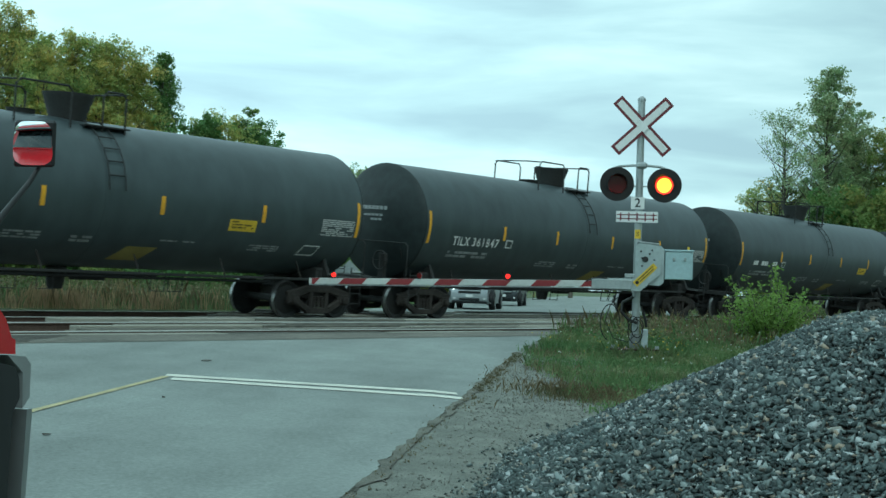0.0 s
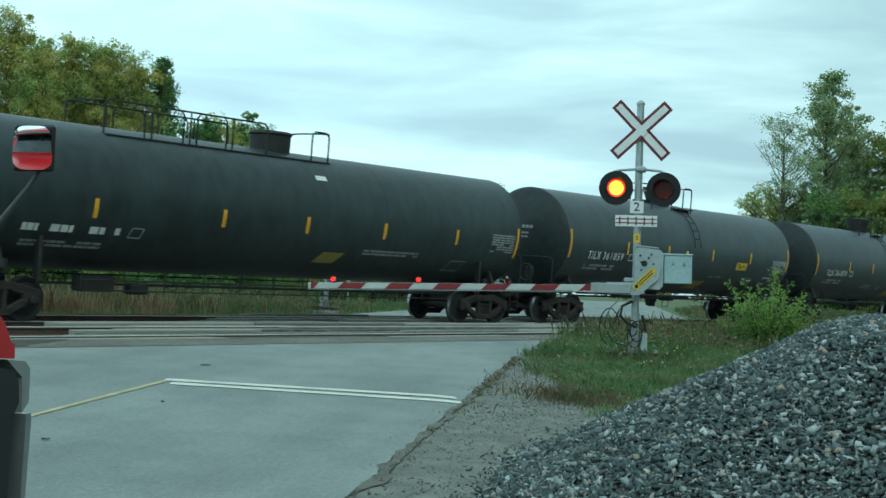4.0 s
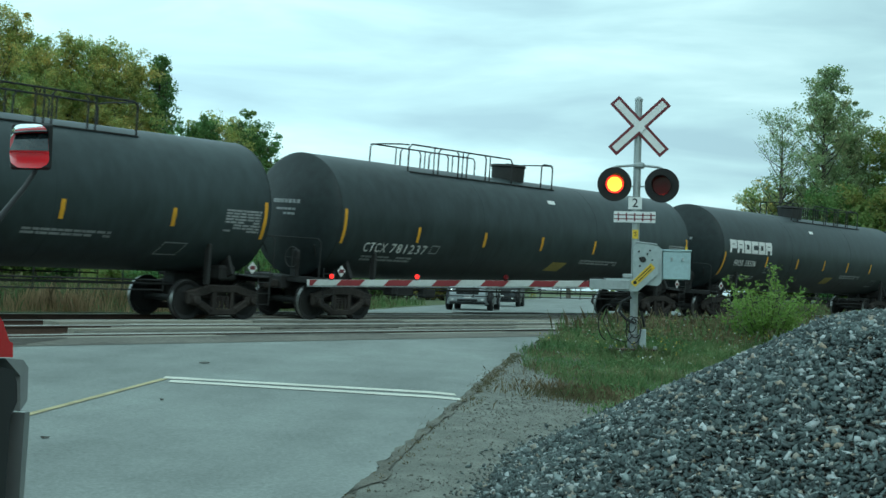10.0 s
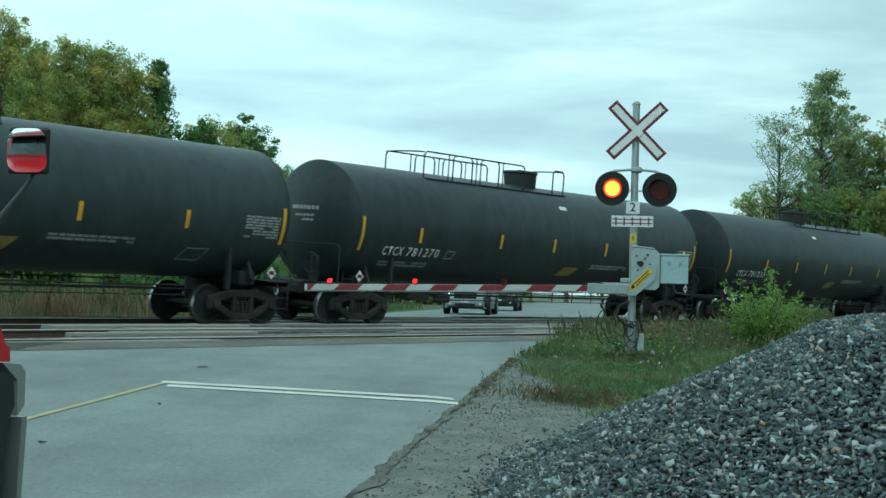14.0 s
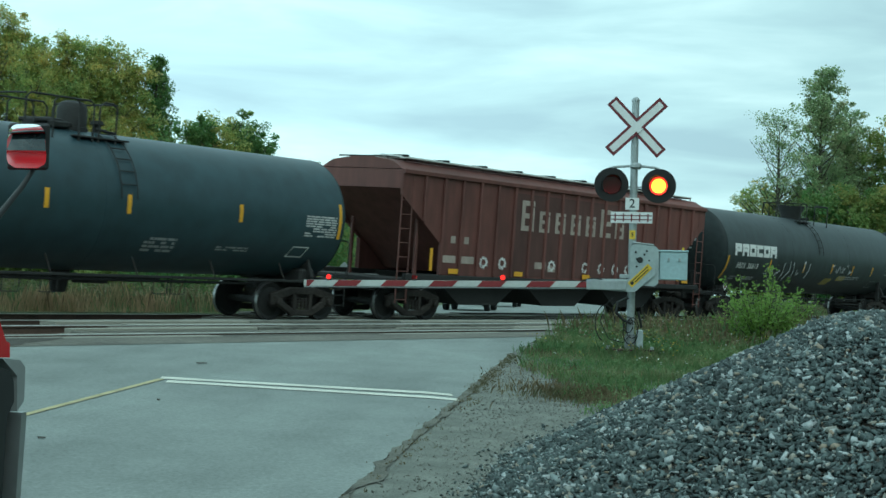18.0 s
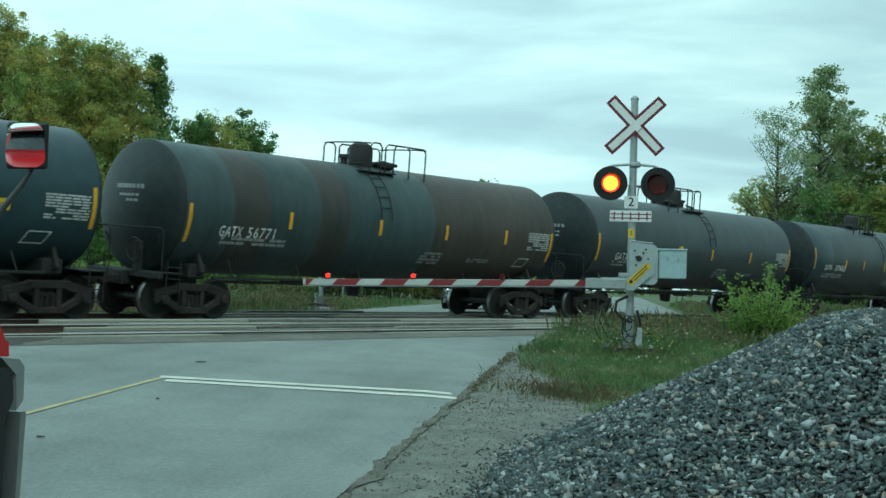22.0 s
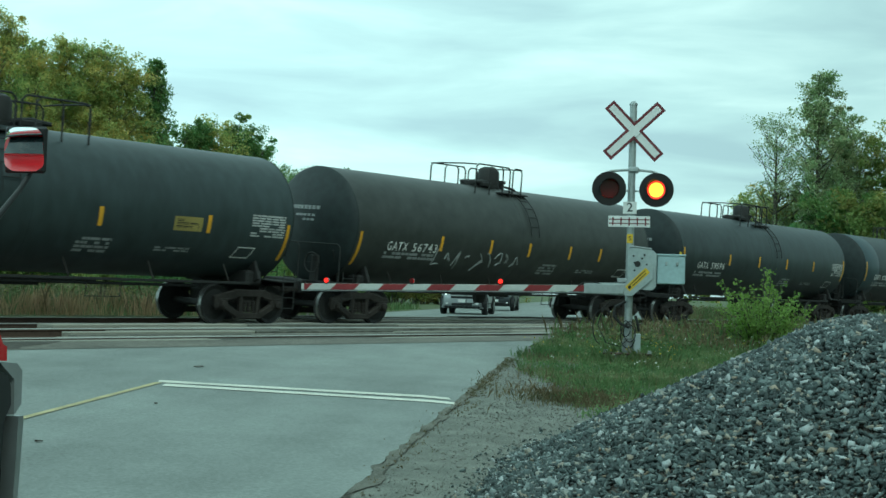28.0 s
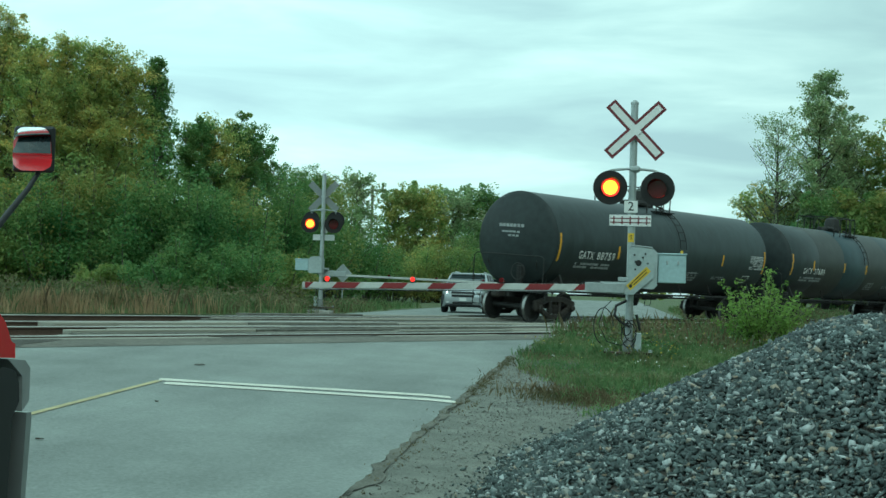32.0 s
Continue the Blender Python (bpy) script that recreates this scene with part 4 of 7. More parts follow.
def top_gear(car, kind, zt, turned):
    """Valves, rails and ladder at the middle of a tank; turned cars carry them the other way round."""
    before = set(car.children)
    if kind in ("oil", "mid"):
        top_rails(car, -1.85, 0.90, 0.62, ((-1.85, -0.5), (0.3, 0.90)), deck=False)
        part("platform", Form().box((0.45, -0.72, zt - 0.14), (1.15, 0.36, 0.035), None, 0.004), M_STEEL, car, "grated walking platform")
        part("valve_bonnet", Form().lathe([(zt - 0.1, 0.40), (zt + 0.10, 0.42), (zt + 0.46, 0.54), (zt + 0.52, 0.56), (zt + 0.54, 0.56), (zt + 0.55, 0.0)], 24, "z"), M_STEEL, car, "black round valve bonnet", True)
        part("manway", Form().lathe([(zt - 0.1, 0.30), (zt + 0.05, 0.30), (zt + 0.08, 0.32), (zt + 0.10, 0.0)], 18, "z", (-1.15, 0, 0)), M_STEEL, car, "", True)
        ladder(car, 0.25)
    elif kind == "gas":
        top_rails(car, -5.5, 1.45, 0.56, ((-5.5, -3.3), (-4.2, -2.0), (-2.9, -0.7), (0.85, 1.45)), 0.72)
        part("valve_bonnet", Form().lathe([(zt - 0.1, 0.50), (zt + 0.36, 0.52), (zt + 0.40, 0.56), (zt + 0.46, 0.52), (zt + 0.48, 0.0)], 24, "z", (0.08, 0, 0)), M_STEEL, car, "black round valve bonnet", True)
        part("top_placard", patch(Form(), 0.50, 0.88, 3.58, 3.69, 0.01), M_LETTER, car)
    else:
        top_rails(car, -1.68, 0.60, 0.60, ((-1.68, -0.35), (-1.0, 0.0), (0.15, 0.60)), deck=False)
        for y in (-0.72, 0.72):
            part("platform", Form().box((0.25, y, zt - 0.17), (1.4, 0.34, 0.035), None, 0.004), M_STEEL, car, "grated walking platform")
        part("safety_clutter", Form().box((-0.55, -0.2, zt + 0.06), (0.5, 0.5, 0.14), None, 0.03).tube([(-1.1, -0.3, zt + 0.10), (-0.5, -0.35, zt + 0.14), (0.0, -0.2, zt + 0.05)], 0.05, 7).tube([(0.4, -0.4, zt + 0.05), (0.9, -0.4, zt + 0.0)], 0.035, 6), M_STEEL, car, "valves and pipes beside the dome")
        part("valve_bonnet", Form().lathe([(zt - 0.1, 0.36), (zt + 0.05, 0.36), (zt + 0.06, 0.33), (zt + 0.46, 0.33), (zt + 0.57, 0.28), (zt + 0.63, 0.16), (zt + 0.64, 0.0)], 20, "z", (0.05, 0, 0)), M_STEEL, car, "black domed valve bonnet", True)
        part("manway", Form().lathe([(zt - 0.1, 0.30), (zt + 0.12, 0.30), (zt + 0.17, 0.26), (zt + 0.18, 0.0)], 18, "z", (-0.85, 0, 0)).tube([(-1.2, 0.1, zt + 0.1), (-0.6, -0.3, zt + 0.16)], 0.05, 7), M_STEEL, car, "", True)
        part("relief_valve", Form().lathe([(zt - 0.1, 0.10), (zt + 0.16, 0.10), (zt + 0.18, 0.16), (zt + 0.26, 0.14), (zt + 0.27, 0.0)], 12, "z", (0.72, 0, 0)), M_STEEL, car, "", True)
        ladder(car, 0.55)
    if turned:
        for ob in set(car.children) - before:
            for v in ob.data.vertices:
                v.co.x = -v.co.x
            ob.data.flip_normals()


def tank_car(kind, half, paint, name_label, turned=False):
    car = thing("tank_car", pose(0, 60, 0), name_label, "tank car", "cars of the train")
    tank_shell(car, half, paint, 2 if kind in ("gas", "mid") else 1)
    for s in (-1, 1):
        truck(car, s * (half - 0.65))
    end_gear(car, half, half + 0.52)
    zt = Z_TANK + R_TANK
    top_gear(car, kind, zt, turned)
    if kind == "oil":       # tall valve bonnet, cage of rails to its rear
        side_sill(car, half)
        part("data_panel", bars(6.50, 7.66, 2.10, 2.52, 9, 3, fill=0.95), M_PANELW, car, "panel of unreadable white stencils")["kind"] = "stuff"
        yp = part("hazard_panel", patch(Form(), 3.50, 4.34, 2.07, 2.34), M_YPANEL, car, "yellow panel with unreadable writing")
        part("panel_bars", bars(3.58, 4.26, 2.11, 2.31, 3, 5), M_DARK, yp)
        part("stencil", bars(-2.36, -1.33, 1.62, 1.80, 3, 8, fill=0.9), M_DULL, car)["kind"] = "stuff"
        part("stencil", bars(-0.62, -0.07, 1.60, 1.76, 2, 9), M_DULL, car)["kind"] = "stuff"
        part("stencil", bars(4.35, 5.30, 1.62, 1.78, 3, 10, fill=0.9), M_DULL, car)["kind"] = "stuff"
        part("stencil", bars(1.7, 2.7, 1.72, 1.77, 1, 12), M_DULL, car)["kind"] = "stuff"
        part("stencil_frame", outline(Form(), 5.98, 6.55, 1.58, 1.84, lean=0.12), M_LETTER, car, "white outlined box")
        part("worn_panel", patch(Form(), 0.62, 1.45, 1.26, 1.58, lean=0.30), M_OLIVE, car, "slanted faded yellow panel")
        part("load_box", outline(Form(), -4.24, -3.94, 2.12, 2.35), M_LETTER, car, "small white outlined box")
        part("stencil", bars(-6.75, -4.95, 1.74, 1.95, 2, 14), M_DULL, car)["kind"] = "stuff"
    elif kind in ("gas", "mid"):     # longer tank, low round bonnet, long double row of rails
        part("data_panel", bars(half - 1.22, half - 0.12, 2.08, 2.62, 8, 3, fill=0.95), M_DULL, car, "panel of unreadable white stencils")["kind"] = "stuff"
        part("worn_panel", patch(Form(), 0.66, 1.42, 1.53, 1.81, lean=0.24), M_OLIVE, car, "slanted faded yellow panel")
        part("stencil", bars(2.30, 4.50, 1.78, 1.94, 2, 6, fill=0.95), M_DULL, car)["kind"] = "stuff"
        part("stencil", bars(-7.75, -5.75, 1.56, 1.72, 2, 16, fill=0.9), M_DULL, car)["kind"] = "stuff"
        part("stencil_frame", outline(Form(), 5.85, 6.50, 1.48, 1.78, lean=0.16), M_DULL, car, "white outlined box")
        part("load_box", outline(Form(), -5.20, -4.86, 1.85, 2.08, lean=0.06), M_DULL, car, "small white outlined box")
        for s in (-1, 1):
            x = s * (half - 1.45)
            part("bolster_post", Form().box((x, -1.32, 1.32), (0.10, 0.16, 0.95), None, 0.02), M_STEEL, car)
            d = half - 0.15
            dia = Form().box((0, 0, 0), (0.21, 0.012, 0.21), pose(0, 0, 0, 0, 45, 0))
            pl = part("placard", dia, M_LETTER, car, "diamond hazard placard, red and white", at=pose(s * d, -1.42, 1.28))
            part("placard_field", Form().box((0, -0.008, 0), (0.17, 0.006, 0.09)), M_SIGNR, pl)
        part("belly_pipe", Form().tube([(-half + 1.8, -0.5, 0.80), (half - 1.8, -0.5, 0.80)], 0.03, 7), M_STEEL, car)
        part("brake_rigging", Form().box((-5.4, -0.6, 0.82), (0.9, 0.4, 0.36), None, 0.05).box((-4.3, -0.7, 0.72), (0.5, 0.3, 0.24), None, 0.04), M_STEEL, car)
        fence = Form()
        for sy in (-1, 1):
            fence.tube([(-half + 2.6, sy * 1.2, 0.92), (half - 2.6, sy * 1.2, 0.92)], 0.02, 5)
            fence.tube([(-half + 2.6, sy * 1.2, 0.70), (half - 2.6, sy * 1.2, 0.70)], 0.016, 5)
            for x in np.linspace(-half + 2.6, half - 2.6, 12):
                fence.tube([(x, sy * 1.2, 0.66), (x, sy * 1.2, 1.14)], 0.016, 5)
        part("foot_guard", fence, M_STEEL, car, "low pipe guard along the belly")
    else:                   # general purpose car, shorter, with a small round dome
        side_sill(car, half)
        part("data_panel", bars(half - 1.2, half - 0.1, 2.10, 2.64, 9, 3, fill=0.95), M_PANELW, car, "panel of unreadable white stencils")["kind"] = "stuff"
        part("stencil", bars(1.2, 2.1, 1.53, 1.88, 4, 8, fill=0.9), M_DULL, car)["kind"] = "stuff"
        part("stencil", bars(3.3, 4.3, 1.64, 1.76, 2, 9), M_DULL, car)["kind"] = "stuff"
        part("stencil_frame", outline(Form(), half - 1.55, half - 1.0, 1.58, 1.85, lean=0.12), M_LETTER, car, "white outlined box")
        part("stencil", bars(-6.1, -4.0, 1.76, 1.97, 2, 14), M_DULL, car)["kind"] = "stuff"
    hp = Form()
    for z, a, b in ((2.98, -0.45, 0.42), (2.78, -0.32, 0.25), (2.66, -0.3, 0.1)):
        y = a
        while y < b:
            d2 = ((z - Z_TANK) ** 2 + y * y) / R_TANK ** 2
            xh = -(half + 0.21 + 0.34 * max(0, 1 - d2 * 1.07)) - 0.012
            hp.box((xh, y + 0.06, z), (0.008, 0.11, 0.10 if z > 2.9 else 0.06))
            y += 0.14
    part("end_stencil", hp, M_DULL, car, "unreadable white stencil on the tank end")["kind"] = "stuff"
    return car


def hopper_car(half):
    car = thing("hopper_car", pose(0, 60, 0), "oxide-red covered hopper car with ribbed sides and faded lettering", "hopper car", "cars of the train")
    side = [(-half, 4.02), (-half, 3.4), (-half + 1.75, 2.15), (-half + 1.75, 1.28), (half - 1.75, 1.28), (half - 1.75, 2.15), (half, 3.4), (half, 4.02)]
    for sy in (-1, 1):
        part("side_wall", Form().prism(side, sy * 1.5 - 0.03, sy * 1.5 + 0.03), M_HOPPER, car, "ribbed oxide-red side sheet")
        for i in range(19):
            x = -half + 0.95 + (2 * half - 1.9) * i / 18
            lo = 1.3 if abs(x) < half - 1.75 else 2.15 + (abs(x) - half + 1.75) / 1.75 * 1.25
            part("rib", Form().box((x, sy * 1.56, (lo + 3.98) / 2), (0.11, 0.09, 3.98 - lo), None, 0.025), M_HOPPER, car)
        part("side_sill", Form().box((0, sy * 1.53, 1.22), (2 * half - 0.6, 0.14, 0.16), None, 0.02), M_STEEL, car)
        part("top_chord", Form().box((0, sy * 1.53, 4.03), (2 * half, 0.16, 0.13), None, 0.02), M_HOPPER, car)
    for s in (-1, 1):
        part("slope_sheet", Form().quad((s * half, -1.5, 3.6), (s * half, 1.5, 3.6), (s * (half - 2.9), 1.5, 1.35), (s * (half - 2.9), -1.5, 1.35)), M_HOPPER, car)
        part("end_wall", Form().box((s * (half - 0.02), 0, 3.82), (0.05, 3.0, 0.5)), M_HOPPER, car)
        part("end_platform", Form().box((s * (half - 0.4), 0, 1.1), (1.5, 2.9, 0.14), None, 0.02), M_STEEL, car)
        truck(car, s * (half - 1.35))
        cp = Form().box((half + 0.3, 0, 0.86), (0.9, 0.17, 0.20), None, 0.03).box((half + 0.66, 0.05, 0.86), (0.22, 0.30, 0.30), None, 0.06)
        part("coupler", cp, M_CAST, car, "rusty knuckle coupler", at=pose(0, 0, 0, 0, 0, 0 if s > 0 else 180))
        for sy in (-1, 1):
            ld = Form()
            for dx in (0.02, 0.45):
                ld.tube([(s * (half - dx), sy * 1.52, 0.5), (s * (half - dx), sy * 1.52, 4.0)], 0.02, 5)
            for z in np.arange(0.6, 3.9, 0.38):
                ld.tube([(s * (half - 0.02), sy * 1.52, z), (s * (half - 0.45), sy * 1.52, z)], 0.014, 5)
            part("ladder", ld, M_HOPPER, car, "ladder at the corner")
            part("end_post", Form().box((s * (half - 1.1), sy * 1.2, 2.2), (0.10, 0.10, 2.2), None, 0.02), M_HOPPER, car)
        part("end_railing", Form().tube([(s * (half - 0.75), -0.9, 4.1), (s * (half - 0.75), -0.9, 4.42), (s * (half - 0.05), -0.9, 4.42), (s * (half - 0.05), -0.9, 4.1)], 0.02, 6).tube([(s * (half - 0.05), -0.9, 4.42), (s * (half - 0.05), 0.9, 4.42)], 0.02, 6), M_STEEL, car)
    roof = Form().prism([(-1.5, 4.09), (1.5, 4.09), (1.1, 4.30), (0.4, 4.40), (-0.4, 4.40), (-1.1, 4.30)], -half, half)
    me = roof.mesh("roof", M_HOPPER)
    for q in me.vertices:
        q.co = Vector((q.co.y, q.co.x, q.co.z))
    part("roof", me, None, car, "arched roof")
    part("hatch_cover", Form().box((0, -0.1, 4.47), (2 * half - 1.5, 0.8, 0.10), None, 0.03), M_HROOF, car, "long pale trough hatch cover")
    for x in np.linspace(-half + 1.2, half - 1.2, 9):
        part("hatch_clamp", Form().box((x, -0.1, 4.52), (0.18, 1.0, 0.08), None, 0.02), M_STEEL, car)
    part("roof_walk", Form().box((0, -0.95, 4.42), (2 * half - 1.0, 0.5, 0.04), None, 0.004), M_HROOF, car, "pale grated roof walk")
    for x in (-half + 4.2, 0, half - 4.2):
        hp = Form()
        hp.prism([(x - 2.2, 1.28), (x + 2.2, 1.28), (x + 0.9, 0.45), (x - 0.9, 0.45)], -1.1, 1.1)
        part("discharge_chute", hp, M_STEEL, car, "black discharge chute")
    # faded lettering as plain strokes, marks and reflectors
    part("repainted_panel", Form().box((0.05, -1.533, 2.58), (6.6, 0.005, 2.45)), M_HOPPER2, car, "browner repainted middle of the side")
    xs = (-2.6, -1.72, -0.86, 0.0, 0.86, 1.75, 2.6)
    for i, x in enumerate(xs):
        tall = i in (0, 5)
        h = 0.94 if tall else 0.66
        w = 0.64 if tall else 0.54
        z0 = 2.70
        g = Form()
        for k in range(3):
            g.box((x, -1.540, z0 + h * (0.10 + 0.40 * k)), (w, 0.006, h * 0.16))
        g.box((x - w * 0.38, -1.541, z0 + h * 0.5), (w * 0.26, 0.006, h * 0.96))
        if i not in (5,):
            g.box((x + w * 0.38, -1.541, z0 + h * 0.42), (w * 0.22, 0.006, h * 0.7))
        part("letter_shape", g, M_FADED, car, "faded cream letter shape")
    for x in (-4.65, -3.75, -1.2, 0.68, 1.62, 2.46, 3.26, 6.35):
        g = Form()
        for k in range(9):
            a = 2.4 * k
            g.tube([(x + 0.2 * math.cos(a), -1.54, 1.70 + 0.17 * math.sin(a)), (x + 0.12 * math.cos(a + 1), -1.54, 1.72 + 0.1 * math.sin(a + 1)), (x + 0.2 * math.cos(a + 1.6), -1.54, 1.70 + 0.18 * math.sin(a + 1.6))], 0.014, 4)
        part("scrawl", g, M_LETTER, car, "white scrawled paint mark")["kind"] = "stuff"
    for x in (-6.1, -3.0, 0.67, 4.0, 7.07):
        part("reflector", Form().box((x, -1.605, 1.42), (0.42, 0.01, 0.14)), M_MARK, car, "yellow reflective strip")
    for x in (-7.1, 6.57):
        part("reflector", Form().box((x, -1.605, 1.72), (0.12, 0.01, 0.62)), M_MARK, car, "long yellow reflective strip")
    g = Form()
    for k in range(4):
        g.box((4.87 + (0.2 if k == 0 else -0.2 if k == 1 else 0), -1.54, 1.75 + (0.2 if k == 2 else -0.2 if k == 3 else 0)), (0.04 if k < 2 else 0.44, 0.008, 0.44 if k < 2 else 0.04))
    part("stencil_frame", g, M_LETTER, car, "white outlined box")
    for x, w, z in ((-6.3, 0.7, 1.75), (-5.4, 0.6, 1.75), (-1.8, 0.6, 1.7), (-1.2, 0.4, 1.62), (-6.1, 0.2, 2.3), (-5.5, 0.2, 2.3)):
        part("stencil", Form().box((x, -1.536, z), (w, 0.006, 0.2)), M_FADED, car)["kind"] = "stuff"
    return car


def block_name(car, x0, x1, z0, z1):
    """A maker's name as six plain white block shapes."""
    w = (x1 - x0) / 6
    for i in range(6):
        g = Form()
        a, b = x0 + i * w + 0.03, x0 + (i + 1) * w - 0.03
        t = 0.16
        patch(g, a, a + t, z0, z1, 0.008)
        patch(g, a, b, z1 - 0.15, z1, 0.009, n=2)
        if i in (0, 1, 5):
            patch(g, a, b, (z0 + z1) / 2 - 0.08, (z0 + z1) / 2 + 0.06, 0.009, n=2)
            patch(g, b - t, b, (z0 + z1) / 2, z1, 0.008)
            if i:
                patch(g, b - t, b, z0, (z0 + z1) / 2, 0.008)
        else:
            patch(g, a, b, z0, z0 + 0.15, 0.009, n=2)
            if i in (2, 4):
                patch(g, b - t, b, z0, z1, 0.008)
        part("letter_shape", g, M_LETTER, car, "white block letter shape")


def scrawl(car, x0, x1, z0, z1, seed, n=5):
    """Sprayed strokes on the tank."""
    r = random.Random(seed)
    for i in range(n):
        a = x0 + (x1 - x0) * i / n
        w = (x1 - x0) / n
        g = Form()
        ctrl = [(a + w * r.uniform(0, 1), r.uniform(z0, z1)) for _ in range(4)]
        pts = []
        for k in range(3):
            for f in (0, 0.33, 0.66):
                pts.append((ctrl[k][0] + (ctrl[k + 1][0] - ctrl[k][0]) * f, ctrl[k][1] + (ctrl[k + 1][1] - ctrl[k][1]) * f + 0.06 * math.sin(3 * f)))
        g.tube([skin(x, z, 0.0) for x, z in pts], 0.022, 5)
        part("spray_stroke", g, M_DULL, car, "pale sprayed graffiti stroke")


# each car: its centre along the train, its make, its mark and where that stands (x0, x1, z0, z1),
# its yellow strips along the side, their height, and the height of the long strips at both ends
CARS = [
    (560.70, "oil", "", (-6.69, -4.59, 2.10, 2.35), (-4.37, -1.66, 1.49, 4.48), 2.53, 2.55),
    (542.27, "oil", "", (-6.69, -4.59, 2.10, 2.35), (-4.37, -1.66, 1.49, 4.48), 2.53, 2.55),
    (523.84, "oil", "TILX 361847", (-6.69, -4.59, 2.10, 2.35), (-4.37, -1.66, 1.49, 4.48), 2.53, 2.55),
    (505.44, "oil", "TILX 361875", (-6.66, -4.55, 2.10, 2.36), (-4.36, -1.53, 1.51, 4.52), 2.52, 2.55),
    (487.10, "oil", "TILX 361879", (-6.70, -4.60, 2.10, 2.35), (-4.38, -1.75, 1.45, 4.40), 2.54, 2.54),
    (468.64, "oil", "TILX 361859", (-6.70, -4.61, 2.11, 2.36), (-4.38, -1.70, 1.51, 4.52), 2.53, 2.55),
    (449.30, "gas", "", (-7.83, -5.40, 1.84, 2.07), (-6.17, -2.64, 0.06, 2.90, 5.91), 2.44, 2.40),
    (428.34, "gas", "NATX 400655", (-8.07, -5.84, 2.25, 2.49), (-5.71, -2.41, 0.79, 3.22, 6.03), 2.54, 2.56),
    (407.70, "gas", "CTCX 781236", (-7.83, -5.35, 1.81, 2.06), (-6.17, -2.64, 0.06, 2.90, 5.91), 2.44, 2.40),
    (387.22, "gas", "PROX 35506", (-7.89, -6.12, 2.07, 2.30), (-5.21, -2.40, 0.25, 2.72, 5.32), 2.29, 2.12),
    (366.72, "gas", "CTCX 781237", (-7.84, -5.33, 1.81, 2.06), (-5.84, -2.89, -0.05, 2.86, 5.60), 2.34, 2.43),
    (346.47, "gas", "CTCX 781208", (-7.64, -5.19, 1.86, 2.09), (-5.50, -2.47, 0.23, 3.13, 6.03), 2.34, 2.40),
    (326.33, "gas", "CTCX 781235", (-7.83, -5.45, 1.85, 2.08), (-5.55, -2.79, 0.11, 2.80, 5.99), 2.34, 2.40),
    (306.04, "gas", "CTCX 781270", (-7.81, -5.48, 1.87, 2.11), (-6.43, -2.78, -0.05, 2.91, 5.80), 2.45, 2.40),
    (285.72, "gas", "", (-7.81, -5.48, 1.87, 2.11), (-6.17, -2.78, -0.05, 2.92, 5.78), 2.42, 2.40),
    (265.08, "mid", "PROX 36613", (-7.65, -5.91, 2.01, 2.24), (-4.87, -1.64, 1.19, 3.43, 5.67), 2.21, 2.03),
    (246.20, "hop", "", (), (), 0, 0),
    (228.36, "gen", "GATX 69836", (-6.14, -4.05, 2.07, 2.33), (-4.01, -1.49, 0.58, 3.80), 2.55, 2.53),
    (211.40, "gen", "GATX 37682", (-6.09, -3.89, 2.09, 2.34), (-3.88, -1.83, 0.66, 3.55), 2.39, 2.56),
    (194.47, "gen", "GATX 56797", (-6.03, -3.99, 1.98, 2.23), (-3.83, -1.88, 0.61, 3.71), 2.37, 2.38),
    (177.43, "gen", "GATX 56771", (-6.21, -4.46, 1.96, 2.22), (-4.00, -0.72, 2.04, 4.81), 2.44, 2.23),
    (160.53, "gen", "GATX 35865", (-6.10, -3.84, 2.06, 2.31), (-5.09, -2.03, 0.87, 3.88), 2.37, 2.38),
    (143.62, "gen", "GATX 59576", (-6.08, -3.98, 2.09, 2.34), (-3.05, -0.68, 1.94, 4.54), 1.96, 2.19),
    (126.67, "gen", "GATX 60851", (-6.10, -4.16, 2.07, 2.31), (-3.66, -0.49, 1.43, 3.77), 2.53, 2.43),
    (109.66, "gen", "GATX 59596", (-6.05, -3.97, 2.07, 2.31), (-3.60, -1.10, 1.40, 4.00), 2.45, 2.35),
    (92.64, "gen", "GATX 56743", (-6.06, -3.99, 2.00, 2.24), (-3.82, -1.54, 0.39, 2.59, 4.34), 2.27, 2.00),
    (75.71, "gen", "GATX 59647", (-6.26, -4.17, 2.10, 2.36), (-3.37, -1.04, 1.65, 4.65), 2.33, 2.01),
    (58.71, "gen", "GATX 37686", (-6.01, -3.86, 2.09, 2.35), (-5.04, -1.81, 0.66, 4.10), 2.46, 2.44),
    (41.77, "gen", "GATX 88759", (-6.02, -3.89, 2.08, 2.34), (-3.67, -1.67, 0.55, 3.70), 2.37, 2.40),
]
PAINTS = {"GATX 69836": M_BLUE, "GATX 56771": M_RUSTY, "GATX 56743": M_BROWNBLK, "GATX 35865": M_BLUE, "GATX 56797": M_GREYBLK, "GATX 37686": M_BROWNBLK, "GATX 37682": M_GREYBLK}
TURNED = ("CTCX 781208", "CTCX 781235", "PROX 35506", "PROX 36613", "GATX 56771", "GATX 59576", "GATX 60851", "GATX 59647")
HALF = {"oil": 7.77, "mid": 8.5, "gas": 8.75, "gen": 7.15, "hop": 8.40}
